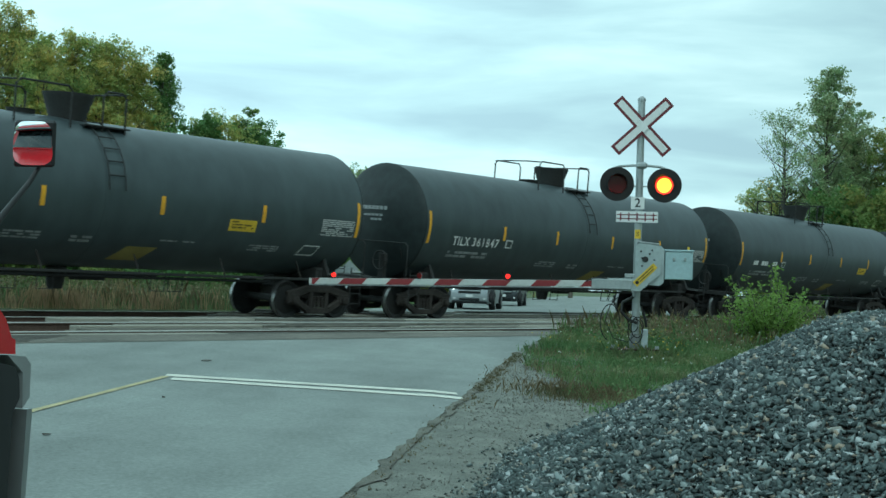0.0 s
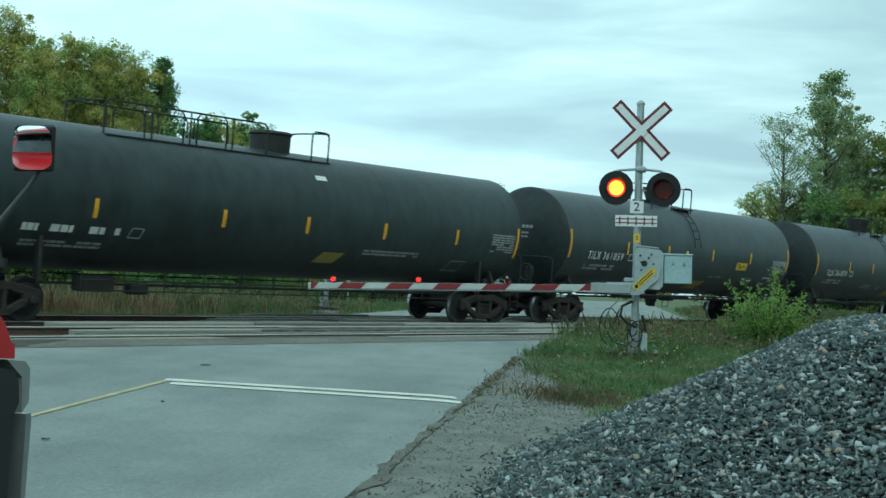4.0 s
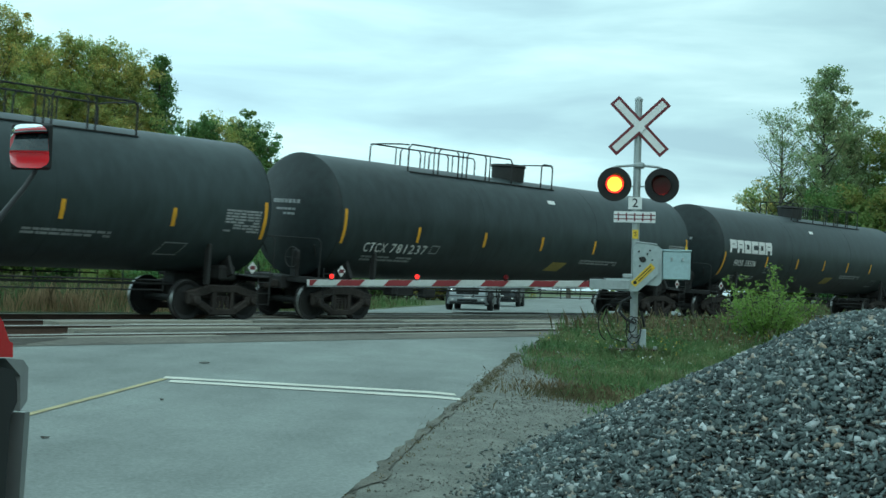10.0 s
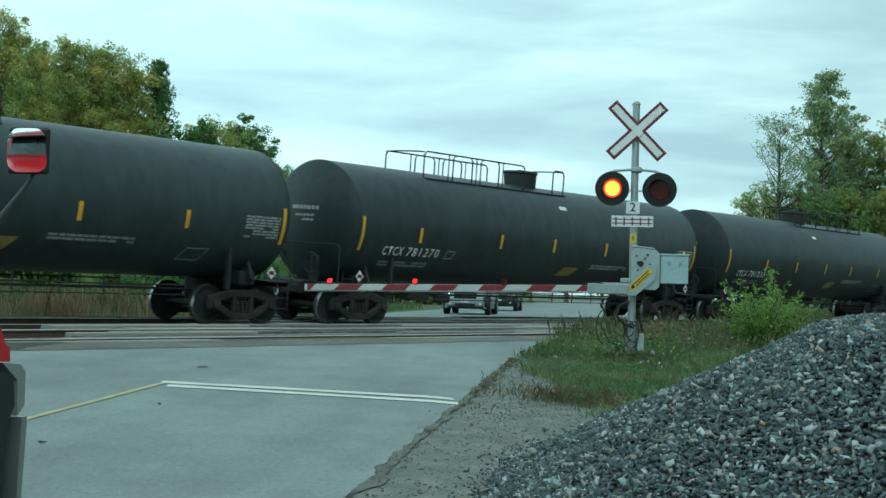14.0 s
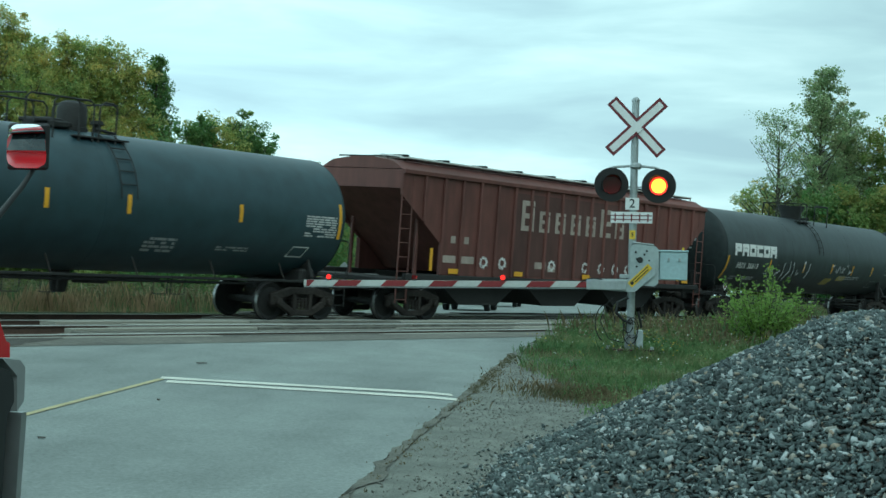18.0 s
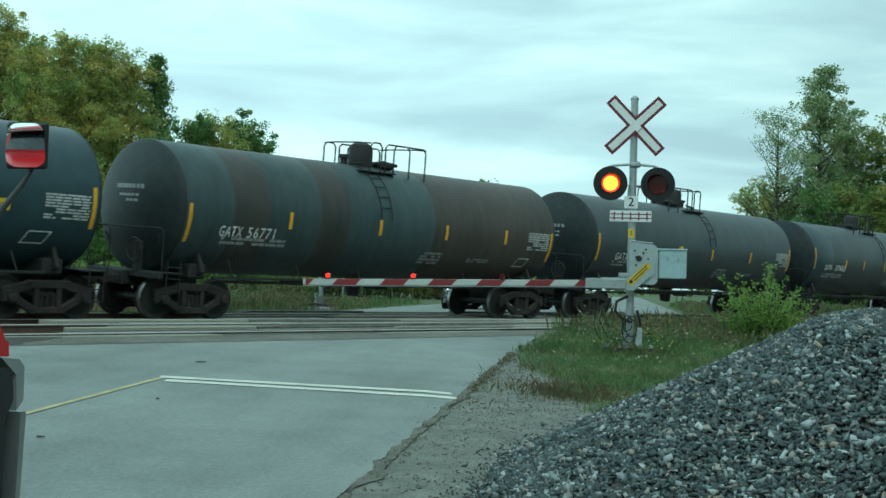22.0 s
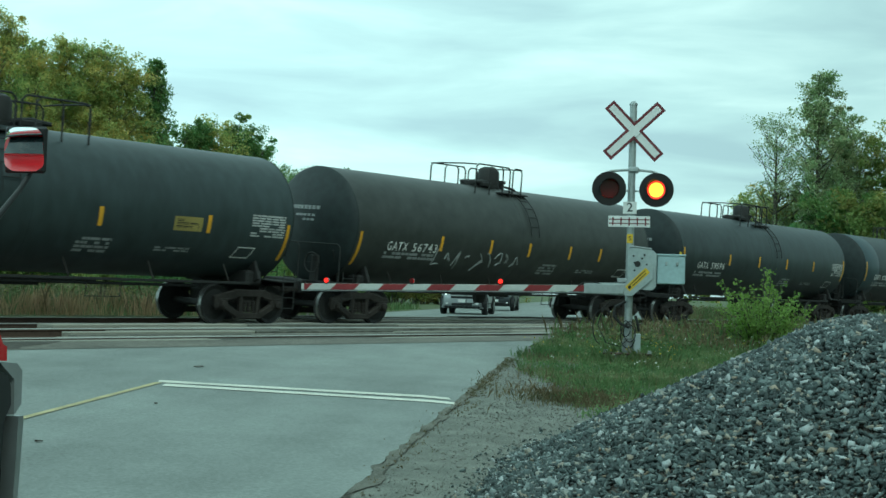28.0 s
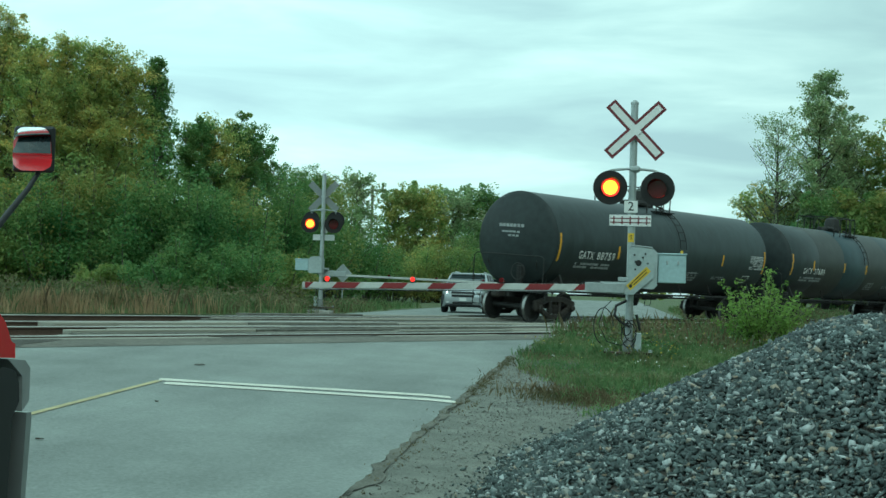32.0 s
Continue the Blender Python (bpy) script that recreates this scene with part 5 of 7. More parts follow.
# small unevenness of the run, metres by second
SLIP = {0: 0.07, 1: 0.0, 2: -0.03, 3: -0.04, 6: 0.02, 7: 0.02, 8: 0.0, 9: 0.06, 10: 0.06, 11: 0.04, 12: 0.02, 13: 0.10, 14: 0.14, 17: 0.24, 18: 0.12, 19: 0.17, 20: 0.24, 21: 0.28, 22: -0.17, 23: -0.15, 24: -0.18, 25: -0.21, 28: -0.04, 29: 0.01, 30: 0.0, 31: 0.02, 32: 0.07}


def train_run(t):
    """How far the train still has to go at t, in metres: it slows a little."""
    return 14.92 * (t - 32) - 0.0105 * (32 - t) ** 2 + SLIP[t]


TRAIN = []
CAR_LABEL = {"oil": "black oil tank car with a greyish sheen and white stencils", "gas": "long black gas tank car with yellow strips and white stencils", "gen": "short black tank car with a domed top valve and yellow strips", "mid": "black tank car with a railed platform, block letters and graffiti"}


def build_train():
    masters = {}
    for q, kind, words, box, strips, z_strip, z_end in CARS:
        half = HALF[kind]
        size_for(kind)
        if kind == "hop":
            car = hopper_car(half)
        elif (kind, words in TURNED) not in masters:
            car = masters[(kind, words in TURNED)] = tank_car(kind, half, M_GREYBLK if kind == "oil" else M_BLACK, CAR_LABEL[kind], words in TURNED)
        else:
            car = None
        if car is None:
            car = copy_thing(masters[(kind, words in TURNED)], pose(0, 60, 0))
        TRAIN.append((car, q))
    for (car, q), (_, kind, words, box, strips, z_strip, z_end) in zip(TRAIN, CARS):
        half = HALF[kind]
        size_for(kind)
        if kind != "hop":
            marks(car, strips, (z_strip - 0.205, z_strip + 0.205), (z_end - 0.44, z_end + 0.44), half if words != "NATX 400655" else 9.10)
        if words:
            (first, second), (x0, x1, z0, z1) = words.split(), box
            cut = (0.35, 0.42) if len(second) == 6 else {"GATX 37682": (0.34, 0.52), "GATX 35865": (0.38, 0.53)}.get(words, (0.40, 0.50))
            part("reporting_mark", words_on_tank(first, x0, x0 + (x1 - x0) * cut[0], z0, z1), None, car, "white stencilled letters")
            part("car_number", words_on_tank(second, x0 + (x1 - x0) * cut[1], x1, z0, z1), None, car, "white stencilled numerals")
        elif kind != "hop":
            part("reporting_mark", bars(*box, 1, 4), M_LETTER, car, "unreadable white reporting mark")
        if words in PAINTS:
            for o in car.children:
                if o.name.split(".")[0] == "tank":
                    o.data = o.data.copy()
                    o.data.materials.clear()
                    o.data.materials.append(PAINTS[words])
        if words == "PROX 35506":
            block_name(car, -8.46, -4.88, 2.56, 3.04)
        if words == "PROX 36613":
            block_name(car, -8.08, -4.45, 2.49, 2.95)
            scrawl(car, -4.71, -1.09, 1.60, 2.42, 3, 8)
            scrawl(car, 1.06, 3.45, 2.0, 2.39, 5, 6)
            part("worn_panel", patch(Form(), 2.05, 2.85, 1.73, 1.94, lean=0.14), M_OLIVE, car, "slanted faded yellow panel")
        if words == "GATX 56743":
            scrawl(car, -4.01, 0.12, 1.52, 2.14, 8, 9)
        if words == "NATX 400655":
            scrawl(car, -3.57, -1.34, 1.60, 2.18, 4, 6)
            scrawl(car, 0.86, 2.6, 1.75, 2.22, 6, 5)
            scrawl(car, 3.6, 5.2, 1.60, 2.40, 7, 5)
        panel = {"GATX 59576": (-1.73, -0.78, 1.83, 2.08), "GATX 60851": (2.25, 3.22, 1.88, 2.12), "GATX 35865": (4.30, 5.15, 2.22, 2.46), "GATX 59647": (3.63, 4.45, 2.14, 2.46)}.get(words)
        if panel:
            yp = part("hazard_panel", patch(Form(), *panel), M_OLIVE if words == "GATX 59647" else M_YPANEL, car, "yellow panel with unreadable writing")
            part("panel_bars", bars(panel[0] + 0.08, panel[1] - 0.08, panel[2] + 0.05, panel[3] - 0.05, 3, 5), M_DARK, yp)
        for x0, x1, paint, label in BANDS.get(words, ()):
            ring = Form().lathe([(x0, R_TANK + 0.001), (x0 + 0.01, R_TANK + 0.004), (x1 - 0.01, R_TANK + 0.004), (x1, R_TANK + 0.001)], 72, "x", (0, 0, Z_TANK))
            part("repainted_band", ring, paint, car, label, True)


BANDS = {
    "GATX 37686": ((-7.25, -4.55, M_BLACK, "newer black painted band"), (-1.85, 0.7, M_BLUE, "newer blue-black painted band"), (3.2, 7.25, M_GREYBLK, "dusty black painted band")),
    "GATX 60851": ((-7.25, -5.67, M_BLUE, "newer blue-black painted band"),),
    "GATX 37682": ((-7.25, -5.3, M_BLUE, "newer blue-black painted band"),),
    "GATX 56771": ((-7.25, -5.85, M_FADEGREY, "grey primer band"), (-4.7, -2.95, M_FADEGREY, "grey primer band"), (-1.9, 1.5, M_FADEGREY, "grey primer band")),
}
near_tank_tilt = math.degrees(math.atan2(CANT, 1.51))
build_train()


# ---- places by the line of sight: side is metres to the right for each metre ahead ----
AX, AY = 0.7778, 0.6285


def spot(side, ahead):
    return ahead * (AX + side * AY), -24.88 + ahead * (AY - side * AX)


# ---- gravel heap ----
def stone_paint():
    m = mat("crushed_stone_heap", (0.15, 0.155, 0.155), 0.55, vary=0.5, scale=30, bump=0.3, bump_scale=60)
    n, l = m.node_tree.nodes, m.node_tree.links
    b = n["Principled BSDF"]
    geo, info, add, fr = n.new("ShaderNodeNewGeometry"), n.new("ShaderNodeObjectInfo"), n.new("ShaderNodeMath"), n.new("ShaderNodeMath")
    fr.operation = "FRACT"
    l.new(geo.outputs["Random Per Island"], add.inputs[0])
    l.new(info.outputs["Random"], add.inputs[1])
    l.new(add.outputs[0], fr.inputs[0])
    ramp = n.new("ShaderNodeValToRGB")
    e = ramp.color_ramp.elements
    e[0].position, e[0].color = 0.0, (0.029, 0.040, 0.039, 1)
    e[1].position, e[1].color = 1.0, (0.46, 0.49, 0.49, 1)
    for p, c in ((0.46, (0.050, 0.068, 0.066)), (0.72, (0.105, 0.135, 0.130)), (0.86, (0.27, 0.31, 0.30)), (0.93, (0.30, 0.24, 0.17)), (0.95, (0.36, 0.385, 0.38))):
        e.new(p).color = (*c, 1)
    l.new(fr.outputs[0], ramp.inputs["Fac"])
    l.new(ramp.outputs["Color"], b.inputs["Base Color"])
    return m


M_HEAP = stone_paint()
HEAP = (11.84, -23.33)


def heap_z(x, y):
    dx, dy = x - HEAP[0], y - HEAP[1]
    a = math.atan2(dy, dx)
    rim = 5.35 + 0.35 * math.cos(a - 2.6) + 0.12 * noise.noise((math.cos(a) * 2, math.sin(a) * 2, 4))
    r = math.hypot(dx, dy)
    h = 0.542 * (rim - r)
    spread = 0.08 + 0.62 * math.exp(-((a - 2.66) / 0.26) ** 2)      # thin apron of stones at the foot
    h = max(h, 0.2 * (rim + spread - r))
    if h > 0:
        if h > 1.15:      # flattened top
            h = 1.15 + 0.168 * math.tanh((h - 1.15) / 0.168)
        h += 0.05 * noise.noise((x * 1.1, y * 1.1, 2)) + 0.02 * noise.noise((x * 4, y * 4, 2))
    return ground_z(y) + h


def stone_shapes(n):
    """Angular chips: crooked blocks with broken corners."""
    v0 = np.array([(x, y, z) for x in (-1, 1) for y in (-1, 1) for z in (-1, 1)], float)
    fc = np.array([(0, 1, 3), (0, 3, 2), (4, 6, 7), (4, 7, 5), (0, 4, 5), (0, 5, 1), (2, 3, 7), (2, 7, 6), (0, 2, 6), (0, 6, 4), (1, 5, 7), (1, 7, 3)])
    out = []
    for _ in range(n):
        v = v0 * rng.uniform(0.3, 1.1, v0.shape) + rng.uniform(-0.15, 0.15, v0.shape)
        out.append(v * np.array([1.3, rng.uniform(0.6, 0.95), rng.uniform(0.32, 0.6)]))
    return out, fc


def turn_matrix():
    """A stone lying more or less flat, turned any way."""
    a, b = rng.uniform(0, np.pi), rng.uniform(0, 2 * np.pi)
    lie = abs(rng.normal(0, 0.62))
    q = np.array([np.cos(a) * np.cos(lie), np.sin(lie) * np.cos(b), np.sin(lie) * np.sin(b), np.sin(a) * np.cos(lie)])
    q /= np.linalg.norm(q)
    w, x, y, z = q
    return np.array([[1 - 2 * (y * y + z * z), 2 * (x * y - z * w), 2 * (x * z + y * w)], [2 * (x * y + z * w), 1 - 2 * (x * x + z * z), 2 * (y * z - x * w)], [2 * (x * z - y * w), 2 * (y * z + x * w), 1 - 2 * (x * x + y * y)]])


def joined_stones(name, spots, shapes, faces, material, parent=None):
    """Many stones in one mesh: spots are x, y, z, size."""
    n, k, f = len(spots), len(shapes[0]), len(faces)
    vs, fs = np.empty((n, k, 3), np.float32), np.empty((n, f, 3), np.int32)
    for i, (x, y, z, s) in enumerate(spots):
        vs[i] = shapes[i % len(shapes)] @ turn_matrix().T * s + (x, y, z)
        fs[i] = faces + i * k
    me = bpy.data.meshes.new(name)
    me.vertices.add(n * k)
    me.vertices.foreach_set("co", vs.reshape(-1))
    me.loops.add(n * f * 3)
    me.loops.foreach_set("vertex_index", fs.reshape(-1))
    me.polygons.add(n * f)
    me.polygons.foreach_set("loop_start", np.arange(0, n * f * 3, 3, dtype=np.int32))
    me.update(calc_edges=True)
    me.materials.append(material)
    ob = new(name, me)
    ob.parent = parent
    ob["kind"] = "stuff"
    return ob


def build_heap():
    heap = thing("gravel_heap", pose(0, 0, 0), "heap of grey crushed stone beside the road", "gravel heap")
    g = Form()
    n = 90
    for j in range(n + 1):
        for i in range(n + 1):
            x, y = HEAP[0] - 6.7 + 13.4 * i / n, HEAP[1] - 6.7 + 13.4 * j / n
            g.v.append((x, y, max(heap_z(x, y) - 0.035, ground_z(y) - 0.09)))
    for j in range(n):
        for i in range(n):
            a = j * (n + 1) + i
            g.f.append([a, a + 1, a + n + 2, a + n + 1])
    part("heap_core", g, M_BALLAST, heap, "packed stone under the loose stones", True)
    shapes, faces = stone_shapes(40)
    spots, close = [], []
    while len(spots) < 140000:
        x, y = HEAP[0] + rng.uniform(-6.4, 4.6), HEAP[1] + rng.uniform(-4.2, 6.0)
        if (x - HEAP[0]) * 0.95 + (y - HEAP[1]) * -0.3 > 2.8 and rng.random() > 0.2:
            continue
        z = heap_z(x, y)
        under = ground_z(y) - z
        if under > 0.01 and (under > 0.06 or rng.random() > 0.35 * math.exp(-under / 0.025)):
            continue
        s = 0.0175 * min(2.0, math.exp(rng.normal(0, 0.40))) * (0.6 if under > 0 else 1.0)
        spots.append((x, y, max(z, ground_z(y)) + rng.uniform(-0.010, 0.014), s))
    close = [p for p in spots if 7.0 < p[0] < 9.6 and p[1] < -19.4][:300]
    chosen = set(close)
    joined_stones("gravel", [p for p in spots if p not in chosen], shapes, faces, M_HEAP, heap)
    meshes = []
    for v in shapes[:12]:
        me = bpy.data.meshes.new("stone")
        me.from_pydata([tuple(q) for q in v], [], faces.tolist())
        me.materials.append(M_HEAP)
        meshes.append(me)
    for i, (x, y, z, s) in enumerate(close):
        ob = part("stone", meshes[i % 12], None, heap)
        ob.matrix_basis = pose(x, y, z, rng.normal() * 32, rng.normal() * 32, rng.uniform(0, 360)) @ Matrix.Scale(s, 4)
    # stones strewn over the shoulder and the crossing's edge
    strewn = []
    for _ in range(17000):
        u, w = rng.uniform(-12, 11), EDGE_W + 0.02 + rng.gamma(2.2, 0.75)
        x, y = uw(u, w)
        if y < -9.2 and w < EDGE_W + 3.2:
            strewn.append((x, y, ground_z(y), 0.0052 * math.exp(rng.normal(0, 0.55))))
    ob = joined_stones("strewn_gravel", strewn, shapes, faces, M_GRIT)
    tagged(ob, "small grey stones strewn over the shoulder", "gravel")
    bed = []
    for _ in range(9000):
        x, y = rng.uniform(4, 62), rng.choice([rng.uniform(-9.1, -7.6), rng.uniform(-5.0, -2.2), rng.uniform(1.6, 3.0), rng.uniform(-7.6, -4.0)])
        w = x * UY - y * UX
        if LEFT_W - 0.3 < w < EDGE_W + 1.0:
            continue
        bed.append((x, y, -0.19, 0.03 * math.exp(rng.normal(0, 0.3))))
    ob = joined_stones("ballast_stones", bed, shapes, faces, M_STONE)
    tagged(ob, "brown-grey ballast stones between the tracks", "ballast")


# ---- grass and weeds ----
def blades(name, spots, lo, hi, width, material, label, category, lean=0.5):
    """One blade a spot: a thin bent triangle pair."""
    p = np.asarray(spots)
    n = len(p)
    h = rng.uniform(lo, hi, n) * p[:, 3]
    a = rng.uniform(0, 2 * np.pi, n)
    d = np.stack([np.cos(a), np.sin(a), np.zeros(n)], 1)
    side = np.stack([-np.sin(a), np.cos(a), np.zeros(n)], 1) * (width * rng.uniform(0.6, 1.4, n))[:, None]
    ln = (rng.uniform(0.1, lean, n) * h)[:, None]
    base = p[:, :3]
    mid = base + d * ln * 0.35 + np.stack([np.zeros(n), np.zeros(n), h * 0.6], 1)
    tip = base + d * ln + np.stack([np.zeros(n), np.zeros(n), h], 1)
    v = np.stack([base - side, base + side, mid + side * 0.8, tip, mid - side * 0.8], 1)
    ob = new(name, loose_mesh(name, v, 5, material))
    return tagged(ob, label, category, kind="stuff")


def scatter(n, x0, x1, y0, y1, keep, z=None):
    out = []
    while len(out) < n:
        x, y = rng.uniform(x0, x1), rng.uniform(y0, y1)
        k = keep(x, y)
        if k > 0 and rng.random() < k:
            out.append((x, y, (z if z is not None else ground_z(y) - 0.04), max(0.25, 0.95 + 0.75 * noise.noise((x * 0.7, y * 0.7, 9)) + 0.7 * noise.noise((x * 2.6, y * 2.6, 3)))))
    return out


def verge(x, y):
    """Where the grass grows beside the near signal."""
    w = x * UY - y * UX
    u = x * UX + y * UY
    if heap_z(x, y) > ground_z(y) - 0.02:
        return 0
    edge = EDGE_W + 0.12 + max(0, 8.6 - u) * 0.17 + max(0, u - 9.5) * 0.05 + 0.3 * noise.noise((x, y, 1))
    if w < edge or y > -8.4 or u < 0.6:
        return 0
    return min(1.0, 0.25 + (w - edge) * 0.9)


def build_grass():
    blades("verge_grass", scatter(90000, 12, 30, -20, -8.4, verge), 0.04, 0.19, 0.0045, L_GRASS, "green grass on the verge round the signal mast", "grass")
    blades("verge_weeds", scatter(2600, 13, 30, -19, -8.4, verge), 0.06, 0.17, 0.003, L_TAN, "dry brown weeds among the grass", "weeds", 0.4)
    blades("trackside_weeds", scatter(9000, 24, 62, -13, -8.3, lambda x, y: 1 if heap_z(x, y) < ground_z(y) else 0), 0.15, 0.5, 0.012, L_DRY, "dry weeds along the track", "weeds", 0.4)
    blades("trackside_grass", scatter(9000, 24, 62, -14, -8.3, lambda x, y: 1 if heap_z(x, y) < ground_z(y) else 0), 0.15, 0.45, 0.012, L_GRASS, "green grass along the track", "grass", 0.5)

    def beyond(x, y):
        w = x * UY - y * UX
        return 0 if LEFT_W - 1.0 < w < EDGE_W + 4.6 else 1

    blades("far_dry_weeds", scatter(15000, 12, 70, 3.6, 12, lambda x, y: beyond(x, y) * (0.9 if noise.noise((x * 0.22, y * 0.22, 5)) > -0.05 else 0.12), 0.0), 0.10, 0.34, 0.010, L_MEADOW, "dry brown weeds beyond the tracks", "weeds", 0.35)
    blades("far_grass", scatter(34000, 12, 90, 3.3, 16, beyond, 0.0), 0.10, 0.40, 0.012, L_GRASS, "rough green grass beyond the tracks", "grass", 0.5)
    for name, n, x0, x1, y0, y1, tall, lv, label in (("left_dry_weeds", 1500, 13, 31, 4.2, 10, 0.8, L_MEADOW, "tall brown and green weeds beside the woods"), ("meadow_weeds", 1700, 26, 80, 3.4, 12, 0.42, L_MEADOW, "low reddish and green weeds beyond the tracks"), ("verge_herbs", 700, 22, 48, -13, -8.6, 0.4, L_MEADOW, "low green and brown herbs along the track")):
        clumps = []
        while len(clumps) < n:
            x, y = rng.uniform(x0, x1), rng.uniform(y0, y1)
            if (y > 0 and beyond(x, y)) or (y < 0 and heap_z(x, y) < ground_z(y) and (x > 27 or verge(x, y) > 0)):
                k = 0.5 + 0.5 * noise.noise((x * 0.35, y * 0.35, 6))
                clumps.append((x, y, ground_z(y) + tall * rng.uniform(0.1, 0.9) * (0.4 + k), rng.uniform(0.12, 0.34), 16))
        tagged(new(name, loose_mesh(name, leaf_cloud(clumps, 0.042), 4, lv)), label, "weeds", kind="stuff")
    blades("left_weed_stalks", scatter(500, 14, 25, 3.2, 9, lambda x, y: beyond(x, y), 0.0), 0.3, 0.9, 0.005, L_DRY, "thin dry stalks beside the woods", "weeds", 0.4)
    def near_mast(x, y):
        return math.exp(-((x - 19.3) ** 2 + (y + 13.35) ** 2) / 0.22)

    blades("mast_weeds", scatter(420, 18.2, 20.4, -14.4, -12.2, near_mast), 0.06, 0.24, 0.004, L_GRASS, "dark weeds round the foot of the signal mast", "weeds", 0.7)
    blades("tall_weeds", scatter(900, 23.5, 36, -11.2, -8.6, lambda x, y: verge(x, y) * max(0.0, min(1.0, (y + 12.0) / 2.5))), 0.10, 0.36, 0.003, L_DRY, "tall brown and green weeds between the verge and the track", "weeds", 0.35)
    blades("tan_grass", scatter(3600, 13, 28, 3.2, 6.5, lambda x, y: beyond(x, y) * max(0.06, min(1.0, (26 - x) / 4)) * max(0.0, 0.35 + noise.noise((x * 0.8, y * 0.5, 8))), 0.0), 0.2, 0.62, 0.008, L_TAN, "tall dry tan grass beside the woods", "grass", 0.35)
    rust = []
    for _ in range(4200):
        u, w = rng.uniform(2.5, 10.5), EDGE_W + 0.15 + abs(rng.normal()) * 0.6
        x, y = uw(u, w)
        if verge(x, y) > 0 and noise.noise((x * 0.9, y * 0.9, 4)) > -0.05:
            rust.append((x, y, ground_z(y) - 0.02, 0.6 + 0.8 * rng.random()))
    blades("russet_grass", rust, 0.03, 0.10, 0.003, L_RUSSET, "russet withered grass along the verge's edge", "grass", 0.6)
    patch_spots = []
    for cx, cy, n in ((13.5, -16.2, 1600), (13.9, -15.7, 700), (18.4, -12.2, 420), (15.7, -14.5, 300)):
        for _ in range(n):
            x, y = cx + 0.42 * rng.normal(), cy + 0.42 * rng.normal()
            if heap_z(x, y) < ground_z(y) and x * UY - y * UX > EDGE_W + 0.25:
                patch_spots.append((x, y, ground_z(y) - 0.02, 0.6 + 0.8 * rng.random()))
    blades("dry_patch", patch_spots, 0.03, 0.12, 0.004, L_DRY, "patch of dry brown grass by the stones", "grass", 0.8)
    herbs = [(x, y, z + 0.05 + rng.uniform(0, 0.09) * k, rng.uniform(0.05, 0.13), 12) for x, y, z, k in scatter(5200, 12, 30, -20, -8.4, verge)]
    tagged(new("verge_clover", loose_mesh("verge_clover", leaf_cloud(herbs, 0.017), 4, L_GRASS)), "low green clover and herbs on the verge", "herbs", kind="stuff")
    tufts = []
    for u in np.concatenate([rng.uniform(1.5, 8.5, 230), rng.uniform(-10, 1.5, 50)]):
        x, y = uw(u, EDGE_W + 0.03 + abs(0.09 * rng.normal()))
        if noise.noise((u * 1.1, 0, 2)) > -0.25:
            tufts.append((x, y, ground_z(y) + rng.uniform(0.0, 0.05 if u > 3 else 0.02), rng.uniform(0.02, 0.06), 12))
    tagged(new("edge_tufts", loose_mesh("edge_tufts", leaf_cloud(tufts, 0.010), 4, L_EDGE)), "low dry weeds at the asphalt's crumbled edge", "weeds", kind="stuff")
    # road-edge tufts
    edge = []
    for u in rng.uniform(-9, 7.5, 240):
        x, y = uw(u, EDGE_W + 0.05 + 0.10 * rng.normal())
        if noise.noise((u * 0.9, 0, 2)) > -0.1 or 3 < u < 5.5:
            edge.append((x, y, ground_z(y), 0.5 + (1.2 if 3 < u < 5.5 else 0) * rng.random()))
    blades("edge_weeds", edge, 0.015, 0.06, 0.004, L_EDGE, "dry weeds at the asphalt's edge", "weeds", 0.8)
    for name, material, n, label in (("yellow_flowers", L_FLOWER, 190, "small yellow flowers in the grass"), ("white_flowers", L_FLOWERW, 170, "small white flowers in the grass")):
        sp = scatter(n, 17, 27, -15, -9.2, lambda x, y: verge(x, y) * max(0.0, 2.2 * noise.noise((x * 0.9 + n, y * 0.9, 7))))
        v = []
        for x, y, z, s in sp:
            c = np.array([x, y, z + rng.uniform(0.18, 0.4)])
            a, b = rng.normal(size=3), rng.normal(size=3)
            a, b = a / np.linalg.norm(a) * 0.011, b / np.linalg.norm(b) * 0.011
            v.append([c - a - b, c + a - b, c + a + b, c - a + b])
        tagged(new(name, loose_mesh(name, np.array(v), 4, material)), label, "flowers", kind="stuff")


# ---- trees ----
def leaf_cloud(clumps, leaf):
    """Leaves round clump centres (x, y, z, spread, count): small bent quads."""
    c = np.concatenate([np.repeat(np.array([q[:4]]), q[4], 0) for q in clumps])
    n = len(c)
    d = rng.normal(size=(n, 3))
    d /= np.linalg.norm(d, axis=1)[:, None]
    p = c[:, :3] + d * (c[:, 3] * rng.uniform(0.15, 1.0, n) ** 0.5)[:, None] * np.array([1, 1, 0.8])
    up = rng.normal(size=(n, 3)) + np.array([0, 0, 1.1])
    a = np.cross(up, rng.normal(size=(n, 3)))
    a /= np.linalg.norm(a, axis=1)[:, None]
    b = np.cross(a, up)
    b /= np.linalg.norm(b, axis=1)[:, None]
    s = (leaf * rng.uniform(0.6, 1.4, n))[:, None]
    return np.stack([p - a * s, p + b * s * 0.6, p + a * s, p - b * s * 0.6], 1)


